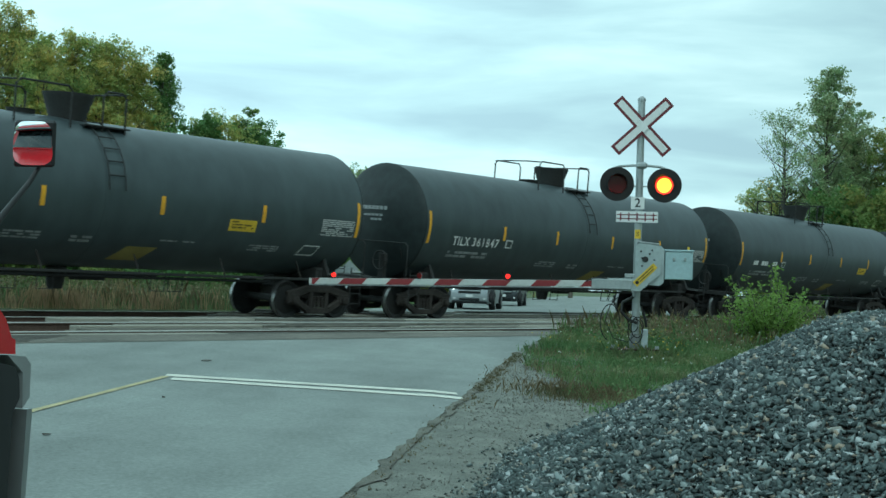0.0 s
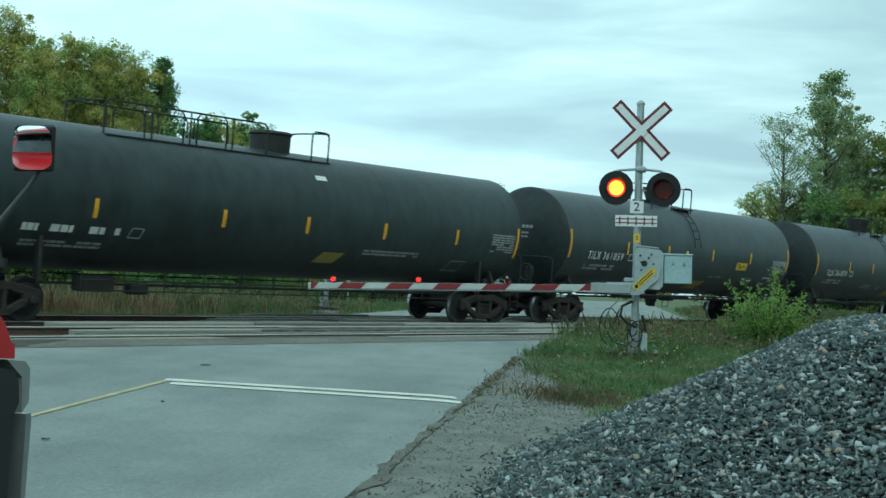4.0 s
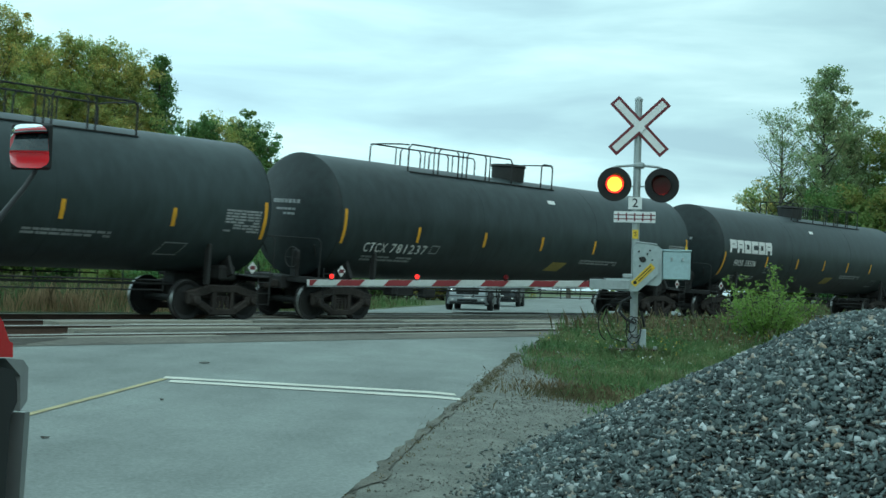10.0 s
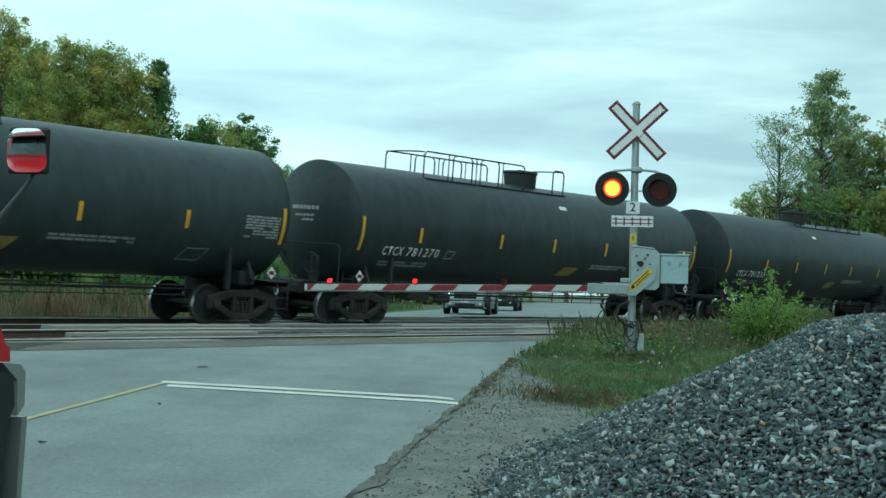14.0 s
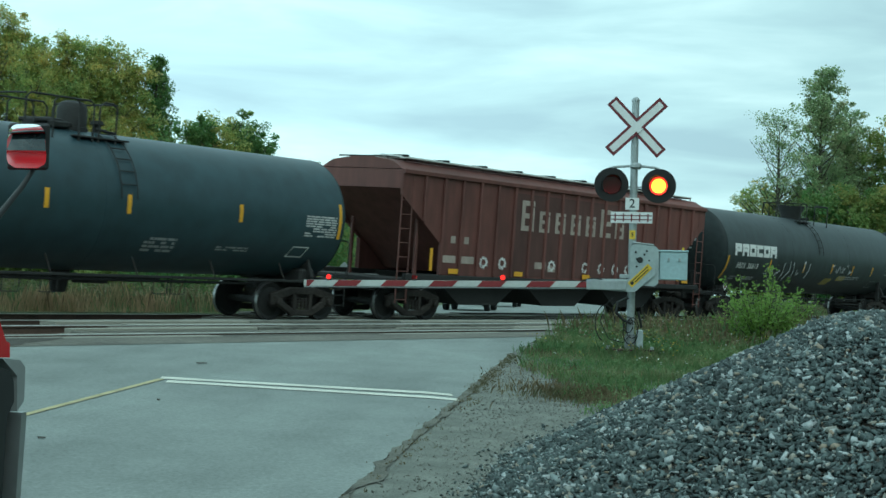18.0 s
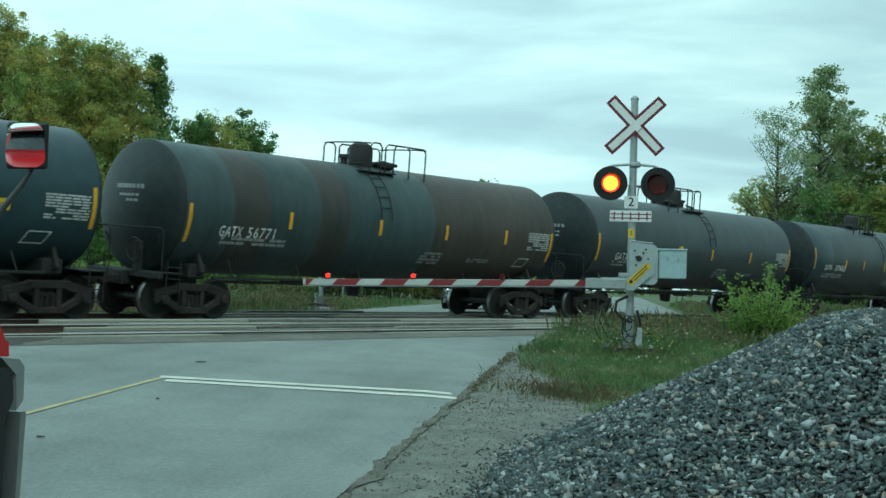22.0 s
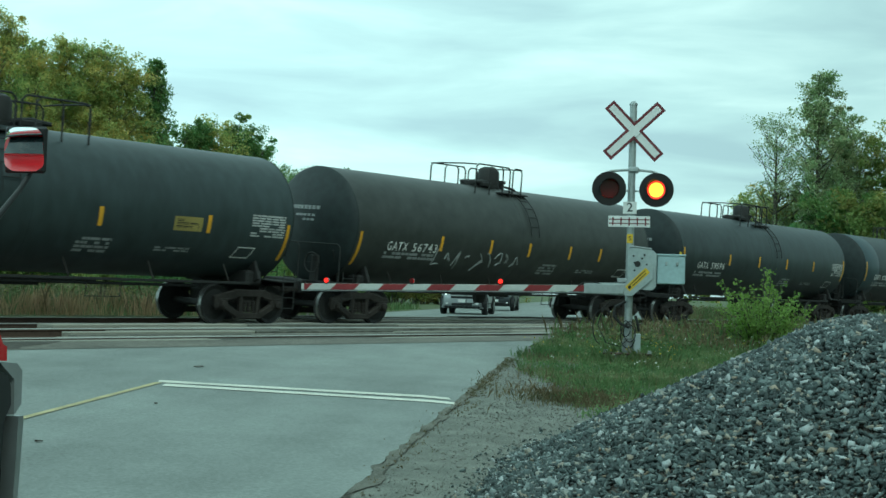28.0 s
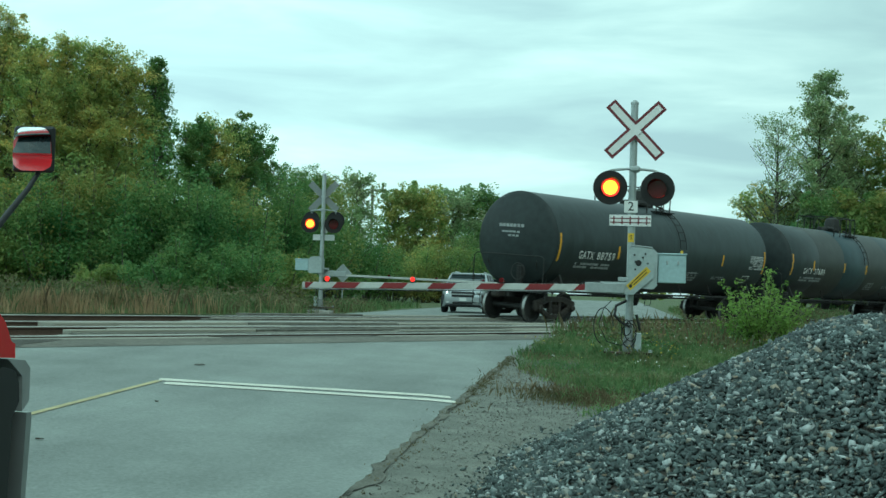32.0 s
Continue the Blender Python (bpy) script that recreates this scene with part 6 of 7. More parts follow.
def tree(side, ahead, tall, wide, leaves, count, leaf=0.060, low=0.25, spread=0.66, bare=0.0, label="", name="tree", lean=0.0, peak=0.0):
    x0, y0 = spot(side, ahead)
    t = thing(name, pose(x0, y0, -0.1), label or "broad-leaved tree turning autumn yellow", "tree", "trees beyond the tracks")
    r0 = 0.018 * tall + 0.04
    wood = Form()
    top = (lean + rng.uniform(-0.3, 0.3), rng.uniform(-0.3, 0.3))
    trunk = [(top[0] * f ** 2, top[1] * f ** 2, tall * 0.88 * f) for f in (0, 0.15, 0.35, 0.55, 0.75, 1.0)]
    wood.tube(trunk, [r0 * 1.3, r0, r0 * 0.8, r0 * 0.58, r0 * 0.35, 0.02], 8)
    clumps, limbs = [], Form()
    n = int(30 + tall * 2.6)
    per = max(4, int(count * (1.6 if leaf < 0.08 else 1.0) / n / 3.6))
    for i in range(n):
        f = low + (1 - low) * (i + rng.random()) / n
        a = i * 2.4 + rng.uniform(-0.5, 0.5)
        prof = math.sin(math.pi * min(1, (f - low) / (1 - low) * 0.68 + 0.16)) ** 0.6 * (1 - peak * max(0.0, (f - low) / (1 - low) - 0.35) / 0.65)
        reach = wide * (0.4 + 0.72 * rng.random()) * prof
        zb = tall * (f - 0.10) if f > 0.2 else tall * f * 0.5
        zt = min(tall, zb + reach * rng.uniform(0.25, 0.7) + tall * 0.05)
        bx, by = top[0] * f ** 2, top[1] * f ** 2
        ex, ey = bx + reach * math.cos(a), by + reach * math.sin(a)
        mid = (bx + 0.5 * reach * math.cos(a) + rng.uniform(-0.2, 0.2), by + 0.5 * reach * math.sin(a), zb + (zt - zb) * 0.35)
        limbs.tube([(bx, by, zb), mid, (ex, ey, zt)], [r0 * 0.36 * (1.15 - f), r0 * 0.22 * (1.15 - f), 0.012], 5, False)
        for k in range(2):
            q = rng.uniform(0.35, 1.0)
            limbs.tube([(bx + (ex - bx) * q, by + (ey - by) * q, zb + (zt - zb) * q), (bx + (ex - bx) * q + rng.normal() * 0.3, by + (ey - by) * q + rng.normal() * 0.3, zb + (zt - zb) * q + rng.uniform(0.1, 0.45))], [0.014, 0.004], 4, False)
        if rng.random() < bare:
            continue
        for k in range(6):
            q = rng.uniform(0.3, 1.08)
            clumps.append((bx + (ex - bx) * q + rng.normal() * spread * 0.5, by + (ey - by) * q + rng.normal() * spread * 0.5, zb + (zt - zb) * q + rng.normal() * spread * 0.4, spread * rng.uniform(0.35, 1.1), int(per * rng.uniform(0.4, 1.3)) + 1))
    part("trunk", wood, M_BARK, t, "", True)
    part("branchwork", limbs, M_BARK, t, "", True)["kind"] = "stuff"
    crown = part("crown", loose_mesh("crown", leaf_cloud(clumps, leaf), 4, leaves), None, t)
    crown["kind"] = "stuff"
    return t


def bush(side, ahead, tall, wide, leaves, count, leaf=0.1, label="", name="bush", z=0.0):
    x0, y0 = spot(side, ahead)
    t = thing(name, pose(x0, y0, z - 0.05), label or "dense green bush beyond the tracks", "bush", "bushes beyond the tracks")
    stems, clumps = Form(), []
    n = int(10 + 5 * wide)
    for i in range(n):
        a, r = rng.uniform(0, 6.28), wide * rng.uniform(0.05, 1.0) ** 0.6
        h = tall * rng.uniform(0.45, 1.0) * (1.05 - 0.5 * (r / wide) ** 2)
        e = (r * math.cos(a), r * math.sin(a), h)
        stems.tube([(e[0] * 0.25, e[1] * 0.25, 0), (e[0] * 0.7, e[1] * 0.7, h * 0.55), e], [0.035 * tall / 4 + 0.008, 0.02 * tall / 4 + 0.006, 0.004], 5, False)
        for k in range(4):
            q = rng.uniform(0.3, 1.0)
            clumps.append((e[0] * q, e[1] * q, h * q, 0.14 * tall + 0.1, max(2, int(count / n / 4))))
    part("woody_frame", stems, M_BARK, t)["kind"] = "stuff"
    crown = part("foliage", loose_mesh("foliage", leaf_cloud(clumps, leaf), 4, leaves), None, t)
    crown["kind"] = "stuff"
    return t


def shrub(x0, y0, z0):
    """Loose young shrub: arching shoots with small leaves all along them."""
    t = thing("shrub", pose(x0, y0, z0 - 0.05), "loose yellow-green young shrub on the verge", "shrub")
    stems, clumps = Form(), []
    for i in range(54):
        a = i * 2.4 + rng.uniform(-0.4, 0.4)
        r = 0.92 * math.sqrt((i + 0.5) / 54)
        h = rng.uniform(0.8, 1.45) * (1.12 - 0.42 * r) + (0.55 if i % 7 == 0 else 0)
        dx, dy = r * math.cos(a), r * math.sin(a)
        path = [(dx * 0.2, dy * 0.2, 0), (dx * 0.55, dy * 0.55, h * 0.5), (dx * 0.9, dy * 0.9, h * 0.86), (dx * 1.08, dy * 1.08, h)]
        stems.tube(path, [0.012, 0.009, 0.006, 0.003], 5, False)
        for k in range(9):
            f = 0.15 + 0.85 * k / 8
            c = 1.08 * f ** 0.8
            clumps.append((dx * c + rng.normal() * 0.03, dy * c + rng.normal() * 0.03, h * f, 0.11, int(25 - 11 * f)))
    part("woody_frame", stems, M_BARK, t)["kind"] = "stuff"
    part("foliage", loose_mesh("foliage", leaf_cloud(clumps, 0.034), 4, L_BRIGHT), None, t)["kind"] = "stuff"
    return t


def build_trees():
    r = lambda px: (px - 784) / 2380
    # side of each tree from the line of sight
    # the wood beyond the tracks
    for px, ahead, tall, wide in ((-95, 62, 14.6, 2.3), (-40, 61, 13.6, 2.2), (8, 62, 13.6, 2.1), (58, 60, 12.0, 2.0), (104, 62, 12.5, 2.0), (150, 61, 12.1, 1.9), (190, 62, 12.1, 1.8), (226, 63, 11.8, 1.6)):
        tree(r(px), ahead, tall, wide, L_AUTUMN, 17500, leaf=0.054, low=0.08, spread=0.52, peak=0.62)
    tree(r(252), 64, 12.2, 1.1, L_GREEN, 9000, low=0.1, spread=0.36, peak=0.5, label="slender dark green tree with an uneven top")
    tree(r(284), 65, 11.7, 1.1, L_GREEN, 6500, low=0.1, spread=0.34, peak=0.5, label="slender dark green tree with an uneven top")
    tree(r(40), 70, 12.6, 3.0, L_MIXED, 20000, peak=0.4)
    tree(r(140), 70, 11.9, 2.8, L_MIXED, 20000, peak=0.4)
    tree(r(330), 72, 9.8, 2.1, L_GREEN, 19800, low=0.12, spread=0.5, label="tree with thinning green and brown leaves")
    tree(r(378), 73, 10.0, 2.0, L_AUTUMN, 14000, low=0.15, spread=0.5, label="tree with thinning green and brown leaves")
    tree(r(416), 75, 10.1, 1.9, L_GREEN, 15000, low=0.2, spread=0.46, label="dark green tree with visible limbs")
    tree(r(452), 78, 9.7, 1.5, L_GREEN, 12000, low=0.2, spread=0.42, label="dark green tree with visible limbs")
    tree(r(484), 80, 8.4, 1.6, L_MIXED, 900, low=0.3, bare=0.88, label="thin nearly bare tree")
    tree(r(515), 82, 7.9, 2.0, L_GREEN, 15000, low=0.1)
    tree(r(552), 86, 8.0, 2.0, L_MIXED, 14000, low=0.1)
    tree(r(622), 98, 9.6, 2.0, L_PALE, 4420, low=0.35, leaf=0.108, spread=0.5, label="slender tree with sparse pale leaves")
    tree(r(750), 110, 9.6, 2.2, L_AUTUMN, 9500, low=0.1, leaf=0.115)
    tree(r(705), 108, 9.0, 2.4, L_MIXED, 9500, low=0.1, leaf=0.115)
    tree(r(800), 112, 9.4, 2.6, L_PALE, 10200, low=0.08, leaf=0.115)
    tree(r(848), 115, 10.0, 2.4, L_GREEN, 10200, low=0.08, leaf=0.115)
    tree(r(905), 125, 6.6, 3.0, L_MIXED, 8500, low=0.08, leaf=0.122)
    tree(r(1000), 150, 10.6, 2.0, L_MIXED, 5100, low=0.3, leaf=0.137)
    # lower growth before them
    for px, ahead, tall, wide, lv in ((-50, 54, 5.2, 2.4, L_GREEN), (20, 54, 5.0, 2.2, L_MIXED), (95, 54, 5.6, 2.1, L_GREEN), (160, 55, 6.4, 2.2, L_MIXED), (225, 54, 5.6, 2.0, L_GREEN), (290, 55, 6.8, 2.2, L_GREEN), (345, 54, 5.4, 2.1, L_GREEN), (395, 57, 6.4, 2.1, L_GREEN), (440, 59, 5.4, 2.0, L_MIXED), (485, 62, 6.6, 2.1, L_GREEN), (530, 66, 6.0, 2.1, L_GREEN), (560, 70, 6.6, 2.2, L_MIXED), (600, 75, 5.4, 2.4, L_GREEN), (650, 85, 5.4, 2.5, L_GREEN), (700, 92, 4.6, 2.8, L_MIXED), (745, 94, 5.0, 2.8, L_AUTUMN), (790, 95, 5.0, 2.8, L_MIXED), (840, 98, 6.2, 2.8, L_GREEN), (890, 110, 5.6, 3.0, L_GREEN)):
        bush(r(px), ahead, tall, wide, lv, 15500, 0.066)
    # low growth at the foot of the wood
    for px, ahead, tall, wide, lv in ((175, 47, 1.7, 1.3, L_MIXED), (255, 48, 2.3, 1.5, L_GREEN), (320, 48, 2.7, 1.5, L_GREEN), (385, 49, 2.4, 1.4, L_GREEN), (440, 50, 2.8, 1.5, L_GREEN), (495, 53, 2.4, 1.5, L_MIXED), (530, 56, 2.2, 1.5, L_GREEN)):
        bush(r(px), ahead, tall, wide, lv, 7000, 0.055, label="low leafy bush at the foot of the wood")
    # trees at the far bend
    tree(r(1446), 92, 17.0, 2.1, L_PALE, 19000, low=0.28, leaf=0.085, spread=0.6, peak=0.2, label="tall tree with thinning pale green leaves")
    tree(r(1492), 93, 14.6, 1.9, L_PALE, 11000, low=0.25, leaf=0.085, spread=0.6, peak=0.3, label="tall tree with thinning pale green leaves")
    tree(r(1372), 95, 14.6, 3.0, L_PALE, 7000, low=0.22, leaf=0.06, spread=0.7, bare=0.15, peak=0.35, label="half-bare tree with pale twigs")
    tree(r(1528), 95, 12.8, 2.6, L_MIXED, 13600, low=0.12, leaf=0.095)
    tree(r(1580), 92, 12.6, 3.0, L_MIXED, 15300, low=0.1, leaf=0.095)
    tree(r(1350), 98, 8.4, 2.6, L_AUTUMN, 11050, low=0.06, leaf=0.108)
    tree(r(1420), 96, 8.8, 2.8, L_MIXED, 11900, low=0.06, leaf=0.108)
    tree(r(1480), 90, 8.0, 3.0, L_GREEN, 11900, low=0.06, leaf=0.108)
    tree(r(1545), 88, 8.0, 3.0, L_MIXED, 11900, low=0.06, leaf=0.108)
    tree(r(1640), 92, 13.5, 3.6, L_AUTUMN, 11900, low=0.06, leaf=0.115)
    # bright shrub on the near verge
    x, y = spot(r(1352), 28)
    shrub(x, y, ground_z(y))
    # distant woods close the horizon
    clumps = []
    for px in range(-700, 2600, 9):
        x, y = spot(r(px), 330 if px < 2000 else 260)
        clumps.append((x, y, rng.uniform(1.5, 6.0), rng.uniform(2.5, 4.0), 46))
    for a in range(-150, 151, 2):      # unseen belt behind the eye, added to darken the tanks' reflections
        b = radians(231 + a * 0.75)
        for z in (2.0, 5.0, 8.0, 10.5):
            d = 58 + rng.uniform(-4, 4)
            clumps.append((EYE[0] + d * math.cos(b), EYE[1] + d * math.sin(b), z + rng.uniform(-1, 1), rng.uniform(1.6, 2.8), 44))
    ob = new("far_woods", loose_mesh("far_woods", leaf_cloud(clumps, 0.75), 4, L_MIXED))
    tagged(ob, "distant green and brown woods, plus unseen belt added behind camera", "woods", kind="stuff")


# ---- vehicles beyond the tracks ----
def road_car(m, paint, label):
    """A sport-utility car, its nose towards +y, on the ground at z 0."""
    c = thing("car", m, label, "car", "waiting cars")

    def turned(form, name, material, shape):
        me = form.mesh(name, material)
        for q in me.vertices:
            x, y, z = q.co
            q.co = Vector((y * shape(x, z), x, z))
        me.shade_smooth()
        me.set_sharp_from_angle(angle=radians(32))
        return me

    lower = [(2.18, 0.26), (2.30, 0.36), (2.36, 0.52), (2.36, 0.72), (2.30, 0.92), (2.12, 1.02), (1.75, 1.08), (1.20, 1.13), (-2.22, 1.13), (-2.33, 0.98), (-2.33, 0.45), (-2.2, 0.26)]
    part("body", turned(Form().prism(lower, -0.93, 0.93), "body", paint, lambda x, z: (0.80 if x > 2.28 else 0.93 if x > 2.0 else 1.0) * (0.95 if z > 1.0 else 1.0)), None, c)
    cabin = [(1.28, 1.12), (0.50, 1.60), (-1.75, 1.60), (-2.18, 1.12)]
    part("greenhouse", turned(Form().prism(cabin, -0.87, 0.87), "greenhouse", M_GLASS, lambda x, z: 0.83 if z > 1.3 else 1.0), None, c, "dark glass round the cabin")
    part("roof", Form().box((0, -0.62, 1.635), (1.44, 2.36, 0.09), None, 0.035), paint, c)
    for s in (-1, 1):
        part("windscreen_pillar", Form().tube([(s * 0.87, 1.30, 1.12), (s * 0.72, 0.48, 1.62)], 0.038, 6), paint, c)
        for y0, y1 in ((-0.35, -0.35), (-1.35, -1.35), (-2.18, -1.75)):
            part("side_pillar", Form().tube([(s * 0.885, y0, 1.12), (s * 0.735, y1, 1.61)], 0.04, 6), paint, c)
        lamp = part("headlamp", Form().box((s * 0.68, 2.25, 0.83), (0.36, 0.16, 0.17), pose(0, 0, 0, 0, 0, s * -14), 0.05), M_CHROME, c, "headlamp with a clear lens")
        if s > 0:
            part("bulb", Form().lathe([(2.345, 0.0), (2.34, 0.04), (2.32, 0.055)], 12, "y", (s * 0.64, 0, 0.83)), M_HEADLIT, lamp, "lit headlamp bulb")
        part("door_mirror", Form().box((s * 1.02, 0.95, 1.16), (0.2, 0.12, 0.16), None, 0.04), paint, c)
        part("fog_lamp", Form().lathe([(2.345, 0.0), (2.345, 0.06), (2.3, 0.06)], 12, "y", (s * 0.62, 0, 0.47)), M_SIGNW, c)
        for y in (1.42, -1.42):
            part("wheel_arch", Form().lathe([(s * 0.80, 0.0), (s * 0.938, 0.0), (s * 0.938, 0.43), (s * 0.80, 0.43)], 24, "x", (0, y, 0.40)), M_DARK, c, "dark wheel arch")
            w = part("wheel", Form().lathe([(-0.12, 0.2), (-0.12, 0.33), (-0.09, 0.36), (0.09, 0.36), (0.12, 0.33), (0.12, 0.2)], 24, "x", (0, 0, 0)), M_RUBBER, c, "black tyre", True, pose(s * 0.86, y, 0.36))
            part("rim", Form().lathe([(s * 0.10, 0.0), (s * 0.11, 0.2), (s * 0.12, 0.21)], 16, "x"), M_CHROME, w)
    part("grille", Form().box((0, 2.335, 0.76), (0.96, 0.07, 0.25), None, 0.04), M_DARK, c, "dark grille with a bright bar")
    part("grille_bar", Form().box((0, 2.378, 0.77), (0.98, 0.02, 0.045), None, 0.008), M_CHROME, c)
    part("air_intake", Form().box((0, 2.335, 0.42), (0.85, 0.06, 0.10), None, 0.03), M_DARK, c)
    part("lower_bumper", Form().box((0, 2.22, 0.31), (1.50, 0.2, 0.12), None, 0.05), M_DARK, c, "dark lower bumper")
    part("plate", Form().box((0, 2.37, 0.56), (0.30, 0.012, 0.12)), M_SIGNW, c, "white plate with plain bars")
    part("roof_rail", Form().tube([(-0.62, 0.2, 1.72), (-0.62, -1.7, 1.72)], 0.02, 6).tube([(0.62, 0.2, 1.72), (0.62, -1.7, 1.72)], 0.02, 6), M_CHROME, c)
    return c


def build_far_things():
    r = lambda px: (px - 784) / 2380
    x, y = spot(r(833), 54)
    road_car(pose(x, y, 0.0, 0, 0, 121.3) @ Matrix.Scale(0.94, 4), M_SILVER, "silver sport-utility car waiting beyond the crossing with a headlamp on")
    x, y = spot(r(888), 68)
    road_car(pose(x, y, 0.0, 0, 0, 121.3) @ Matrix.Scale(0.9, 4), M_NAVY, "dark car waiting behind a silver one")
    x, y = spot(r(656), 112)
    p = thing("utility_pole", pose(x, y, 0), "weathered wooden utility pole with a wire", "pole")
    part("post", Form().tube([(0, 0, 0), (0, 0, 9.4)], [0.16, 0.11], 10), M_WOODPOLE, p, "", True)
    part("crossbar", Form().box((0, 0, 9.0), (1.6, 0.1, 0.12)), M_WOODPOLE, p)
    pts = [(60 * f * AY + 10 * f, -60 * f * AX, 9.1 - 4 * f * (1 - f) * 1.2 - f * 0.6) for f in [i / 16 for i in range(17)]]
    part("wire", Form().tube(pts, 0.02, 4), M_CABLE, p, "sagging wire")
    x, y = spot(r(608), 62)
    s = thing("road_sign", pose(x, y, 0, 0, 0, 121.3), "grey back of a diamond road sign on a post", "road sign")
    part("post", Form().box((0, 0, 0.9), (0.06, 0.04, 1.8)), M_GALV, s)
    part("sign_plate", Form().box((0, 0.03, 1.5), (0.62, 0.006, 0.62), pose(0, 0, 0, 0, 45, 0)), M_GALV, s, "bare aluminium back of the sign")


def litter(x, y, size, seed):
    """A crumpled dead leaf on the asphalt."""
    r = random.Random(seed)
    g = Form()
    n = 7
    for k in range(2):
        for i in range(n):
            a = 2 * math.pi * i / n
            d = size * r.uniform(0.6, 1.0)
            g.v.append((d * math.cos(a), 0.5 * d * math.sin(a), 0.004 + 0.006 * k + 0.012 * r.random()))
    g.f = [list(range(n))[::-1], list(range(n, 2 * n))] + [[i, (i + 1) % n, n + (i + 1) % n, n + i] for i in range(n)]
    t = thing("dead_leaf", pose(x, y, ground_z(y), 0, 0, r.uniform(0, 360)), "crumpled dark dead leaf on the asphalt", "leaf", "leaves on the road")
    part("leaf_blade", g, M_DIRT, t)


# ---- red truck: x to its right, y ahead, from its right front corner ----
def build_truck():
    t = thing("truck", pose(3.35 + 0.07 * UX, -19.93 + 0.07 * UY, -0.57, 0, 0, -58.7), "red truck waiting at the crossing, with a hood mirror", "truck")
    hood = [(-0.10, 1.10), (-0.105, 1.16), (-0.14, 1.21), (-0.20, 1.29), (-0.32, 1.37), (-0.7, 1.47), (-2.3, 1.68), (-2.3, 1.02), (-1.55, 1.0), (-1.5, 1.12), (-0.45, 1.12)]
    g = Form()
    n = 12
    for i in range(n + 1):
        f = -1 + 2 * i / n
        x = -1.16 + 1.14 * f
        drop = 0.04 * abs(f) ** 3
        back = 0.05 * abs(f) ** 4
        for y, z in hood:
            g.v.append((x, y - back if y > -1 else y, z - (drop if z > 1.2 else 0)))
    m = len(hood)
    for i in range(n):
        for j in range(m):
            a, b = i * m + j, i * m + (j + 1) % m
            g.f.append([a, b, b + m, a + m])
    g.f += [[j for j in range(m)], [n * m + j for j in range(m)][::-1]]
    part("hood", g, M_RED, t, "glossy red hood", True)
    bz = Form().prism([(-0.065, 0.87), (-0.04, 0.885), (0.0, 0.91), (0.0, 1.05), (-0.05, 1.085), (-0.22, 1.10), (-0.075, 1.02)], -0.36, -0.02)
    me = bz.mesh("lamp_bezel", M_BUMPER)
    for q in me.vertices:
        q.co = Vector((q.co.y, q.co.x, q.co.z))
    part("lamp_bezel", me, None, t, "grey corner piece round the headlamp")
    bm_ = Form().prism([(-0.125, 0.36), (-0.085, 0.36), (-0.04, 0.84), (-0.045, 0.868), (-0.09, 0.868)], -2.34, 0.012).mesh("bumper", M_CHROME)
    for q in bm_.vertices:
        q.co = Vector((q.co.y, q.co.x, q.co.z))
    part("bumper", bm_, None, t, "dull aluminium bumper")
    part("lower_bumper", Form().box((-1.16, -0.20, 0.34), (2.2, 0.22, 0.12), None, 0.03), M_DARK, t)
    me = Form().prism([(-1.8, 0.3), (-0.24, 0.3), (-0.21, 0.86), (-0.15, 0.92), (-0.16, 1.0), (-0.20, 1.05), (-0.30, 1.07), (-1.8, 1.07)], -0.62, 0.006).mesh("wheel_arch", M_DARK)
    for q in me.vertices:
        q.co = Vector((q.co.y, q.co.x, q.co.z))
    part("wheel_arch", me, None, t, "black wheel arch behind the bumper")
    for s, x in ((1, -0.22), (-1, -2.10)):
        w = part("wheel", Form().lathe([(-0.14, 0.28), (-0.14, 0.48), (-0.10, 0.52), (0.10, 0.52), (0.14, 0.48), (0.14, 0.28)], 28, "x"), M_RUBBER, t, "black tyre", True, pose(x, -1.0, 0.52))
        part("rim", Form().lathe([(s * 0.06, 0.0), (s * 0.08, 0.2), (s * 0.13, 0.28)], 18, "x"), M_CHROME, w)
    part("grille", Form().box((-1.16, -0.10, 0.98), (1.3, 0.12, 0.5), None, 0.05), M_DARK, t)
    cab = [(-2.25, 0.6), (-2.25, 1.70), (-2.62, 2.46), (-2.80, 2.72), (-3.1, 2.86), (-4.4, 2.92), (-4.4, 0.6)]
    me = Form().prism(cab, -2.26, -0.06).mesh("cab", M_RED)
    for q in me.vertices:
        q.co = Vector((q.co.y, q.co.x, q.co.z))
    part("cab", me, None, t, "red cab")
    part("windscreen", Form().quad((-2.1, -2.245, 1.73), (-0.22, -2.245, 1.73), (-0.30, -2.60, 2.44), (-2.02, -2.60, 2.44)), M_GLASS, t, "dark windscreen")
    part("sun_visor", Form().box((-1.16, -2.50, 2.52), (2.1, 0.42, 0.05), pose(0, 0, 0, -18, 0, 0), 0.015), M_DARK, t, "black sun visor")
    part("side_window", Form().quad((-0.05, -2.6, 1.75), (-0.05, -3.5, 1.75), (-0.05, -3.5, 2.4), (-0.05, -2.85, 2.4)), M_GLASS, t)
    part("step", Form().box((-0.25, -3.1, 0.45), (0.3, 1.2, 0.1), None, 0.02), M_CHROME, t)
    # mirror on its stalk
    mz = 1.985
    hs = Form().box((-0.014, 0.012, mz), (0.186, 0.024, 0.198), None, 0.011)
    mi = part("hood_mirror", hs, M_DARK, t, "black convex hood mirror", at=pose(0, -0.075, 0))
    gl = Form()
    k = 14
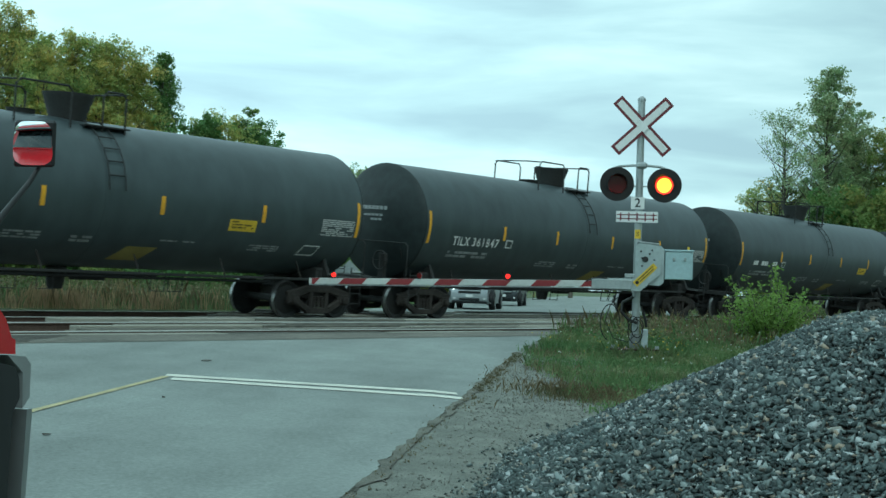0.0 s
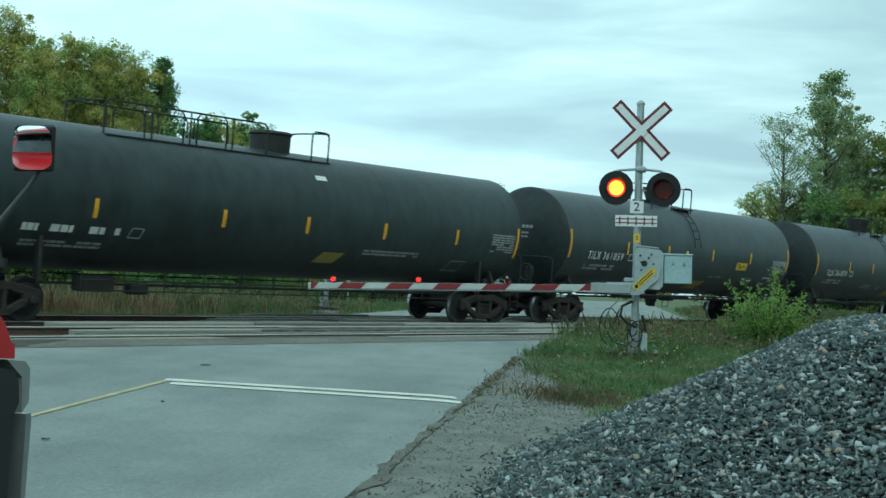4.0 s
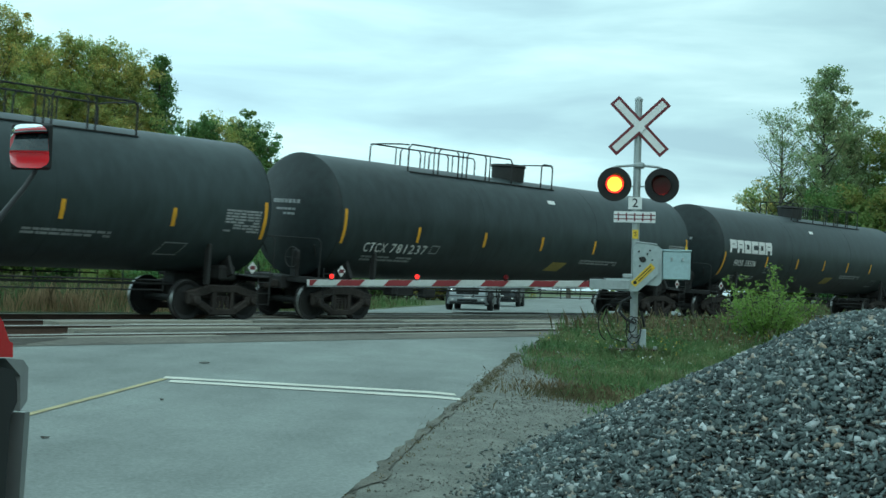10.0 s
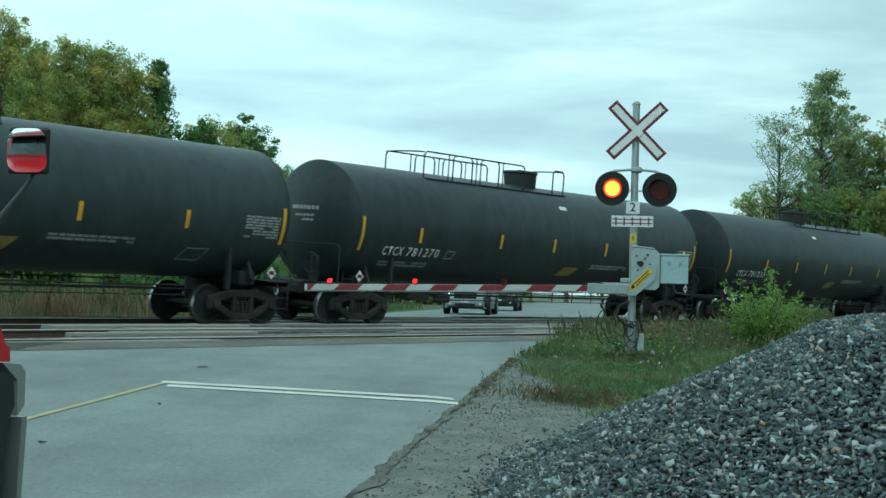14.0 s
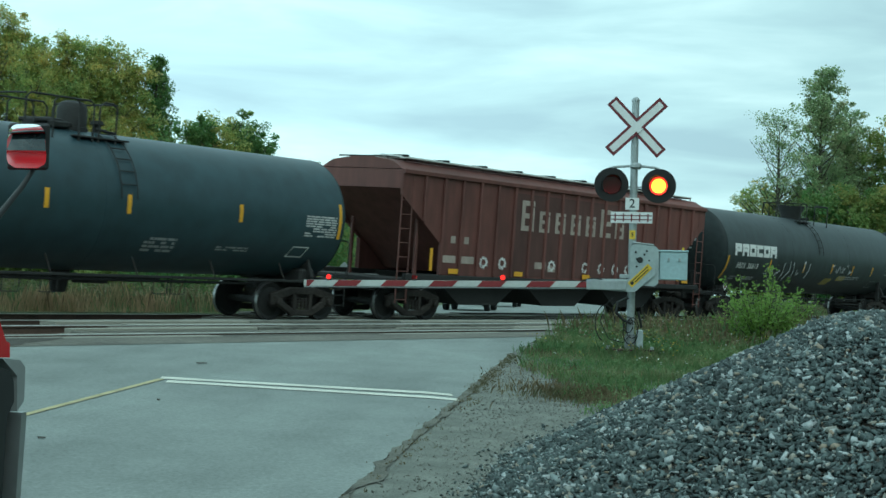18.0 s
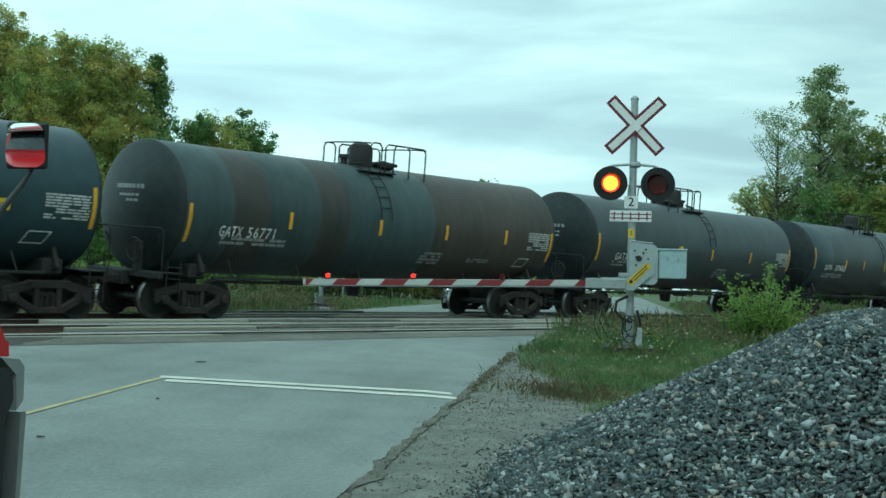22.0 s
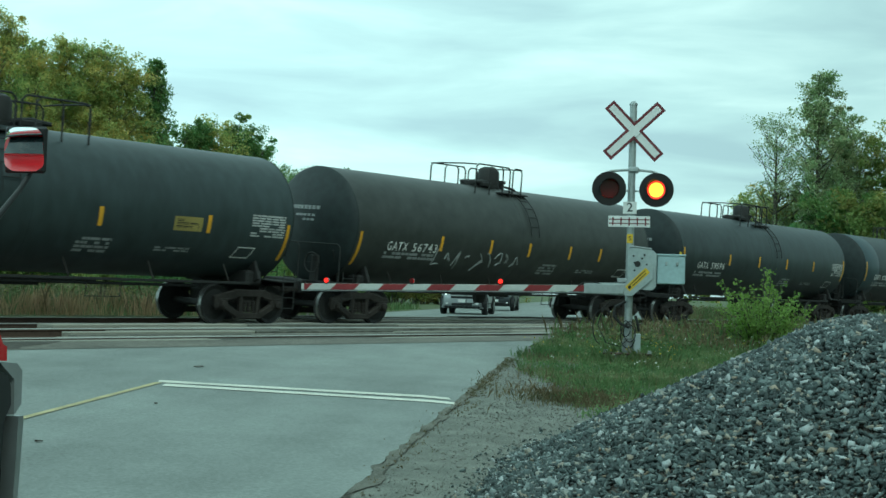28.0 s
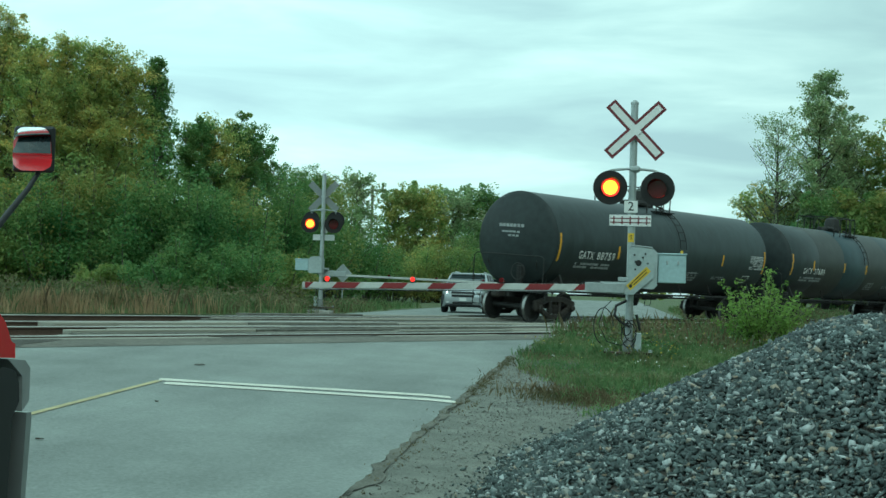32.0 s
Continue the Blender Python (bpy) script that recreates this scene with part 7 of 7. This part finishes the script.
    for j in range(k + 1):
        for i in range(k + 1):
            a, b = -1 + 2 * i / k, -1 + 2 * j / k
            ra = (1 - 0.17 * b ** 6) * (1 - 0.05 * b)
            rb = (1 - 0.15 * a ** 6)
            x, z = 0.086 * a * ra, 0.092 * b * rb
            gl.v.append((x - 0.014, -0.016 + (x * x + z * z) / (2 * 0.55) - 0.07 * z, mz + z))
    for j in range(k):
        for i in range(k):
            a = j * (k + 1) + i
            gl.f.append([a, a + 1, a + k + 2, a + k + 1])
    part("mirror_glass", gl, M_MIRROR, mi, "convex mirror glass reflecting the red cab", True)
    part("mirror_stalk", Form().tube([(0.0, -0.04, 1.89), (-0.02, -0.10, 1.81), (-0.06, -0.30, 1.63), (-0.12, -0.6, 1.40)], [0.010, 0.012, 0.015, 0.018], 10), M_DARK, t, "black bent mirror stalk", True)
    part("mirror_stalk", Form().tube([(-0.05, -0.26, 1.66), (-0.14, -0.40, 1.63), (-0.40, -0.6, 1.50)], 0.012, 8), M_DARK, t, "", True)
    return t


build_heap()
build_grass()
build_trees()
build_far_things()
for k, (x, y, size) in enumerate(((11.25, -11.93, 0.085), (6.13, -16.01, 0.045), (8.44, -14.56, 0.03), (7.2, -14.1, 0.03))):
    litter(x, y, size, k)
red_truck = build_truck()


# ---- what moves ----
def lamp_rows(first, y, x=0.0, z=0.0):
    """Half turns of a lamp insert: its lit face is to the road while its side is on."""
    rows, times = [], []
    k = -1
    while FIRST + k * FLASH < 33:
        off_right = FIRST + k * FLASH
        times += [(off_right - 0.5845, "right"), (off_right, "left")]
        k += 1
    ang = 0.0
    state = None
    for when, side in times:
        want = side == first
        when -= 0.0685 if want and side == "left" else 0.0      # the lamp lights a little before the other fades
        if state is None:
            ang = 0.0 if want else 180.0
        elif want != state:
            if 0.05 < when < 31.95:
                k0 = round(when * FPS)
                for i in range(3):
                    rows.append(((k0 + i) / FPS, pose(x, y, z, 0, 0, ang + 89.5 * i)))
            ang += 180.0
        state = want
        if when <= 0.05:
            rows = [(0.0, pose(x, y, z, 0, 0, ang))]
    rows.append((32.2, pose(x, y, z, 0, 0, ang)))
    return rows


def motions():
    for car, q in TRAIN:
        walk(car, [(t, pose(q + train_run(t), TRACKS[0][0], 0, near_tank_tilt)) for t in sorted(SLIP)])
    for ob, y, first in FLASHERS:
        if first == "on":
            continue
        p = ob.matrix_basis.translation.copy()
        walk(ob, lamp_rows(first, p.y, p.x, p.z))
    b = red_truck.matrix_basis.copy()
    creep = [(0, -0.065), (5, -0.062), (10, -0.070), (14, -0.072), (20, -0.066), (25, -0.068), (30, -0.068), (31, -0.058), (31.5, -0.047), (32, 0.0)]
    walk(red_truck, [(t, Matrix.Translation((UX * d, UY * d, 0)) @ b) for t, d in creep])


motions()
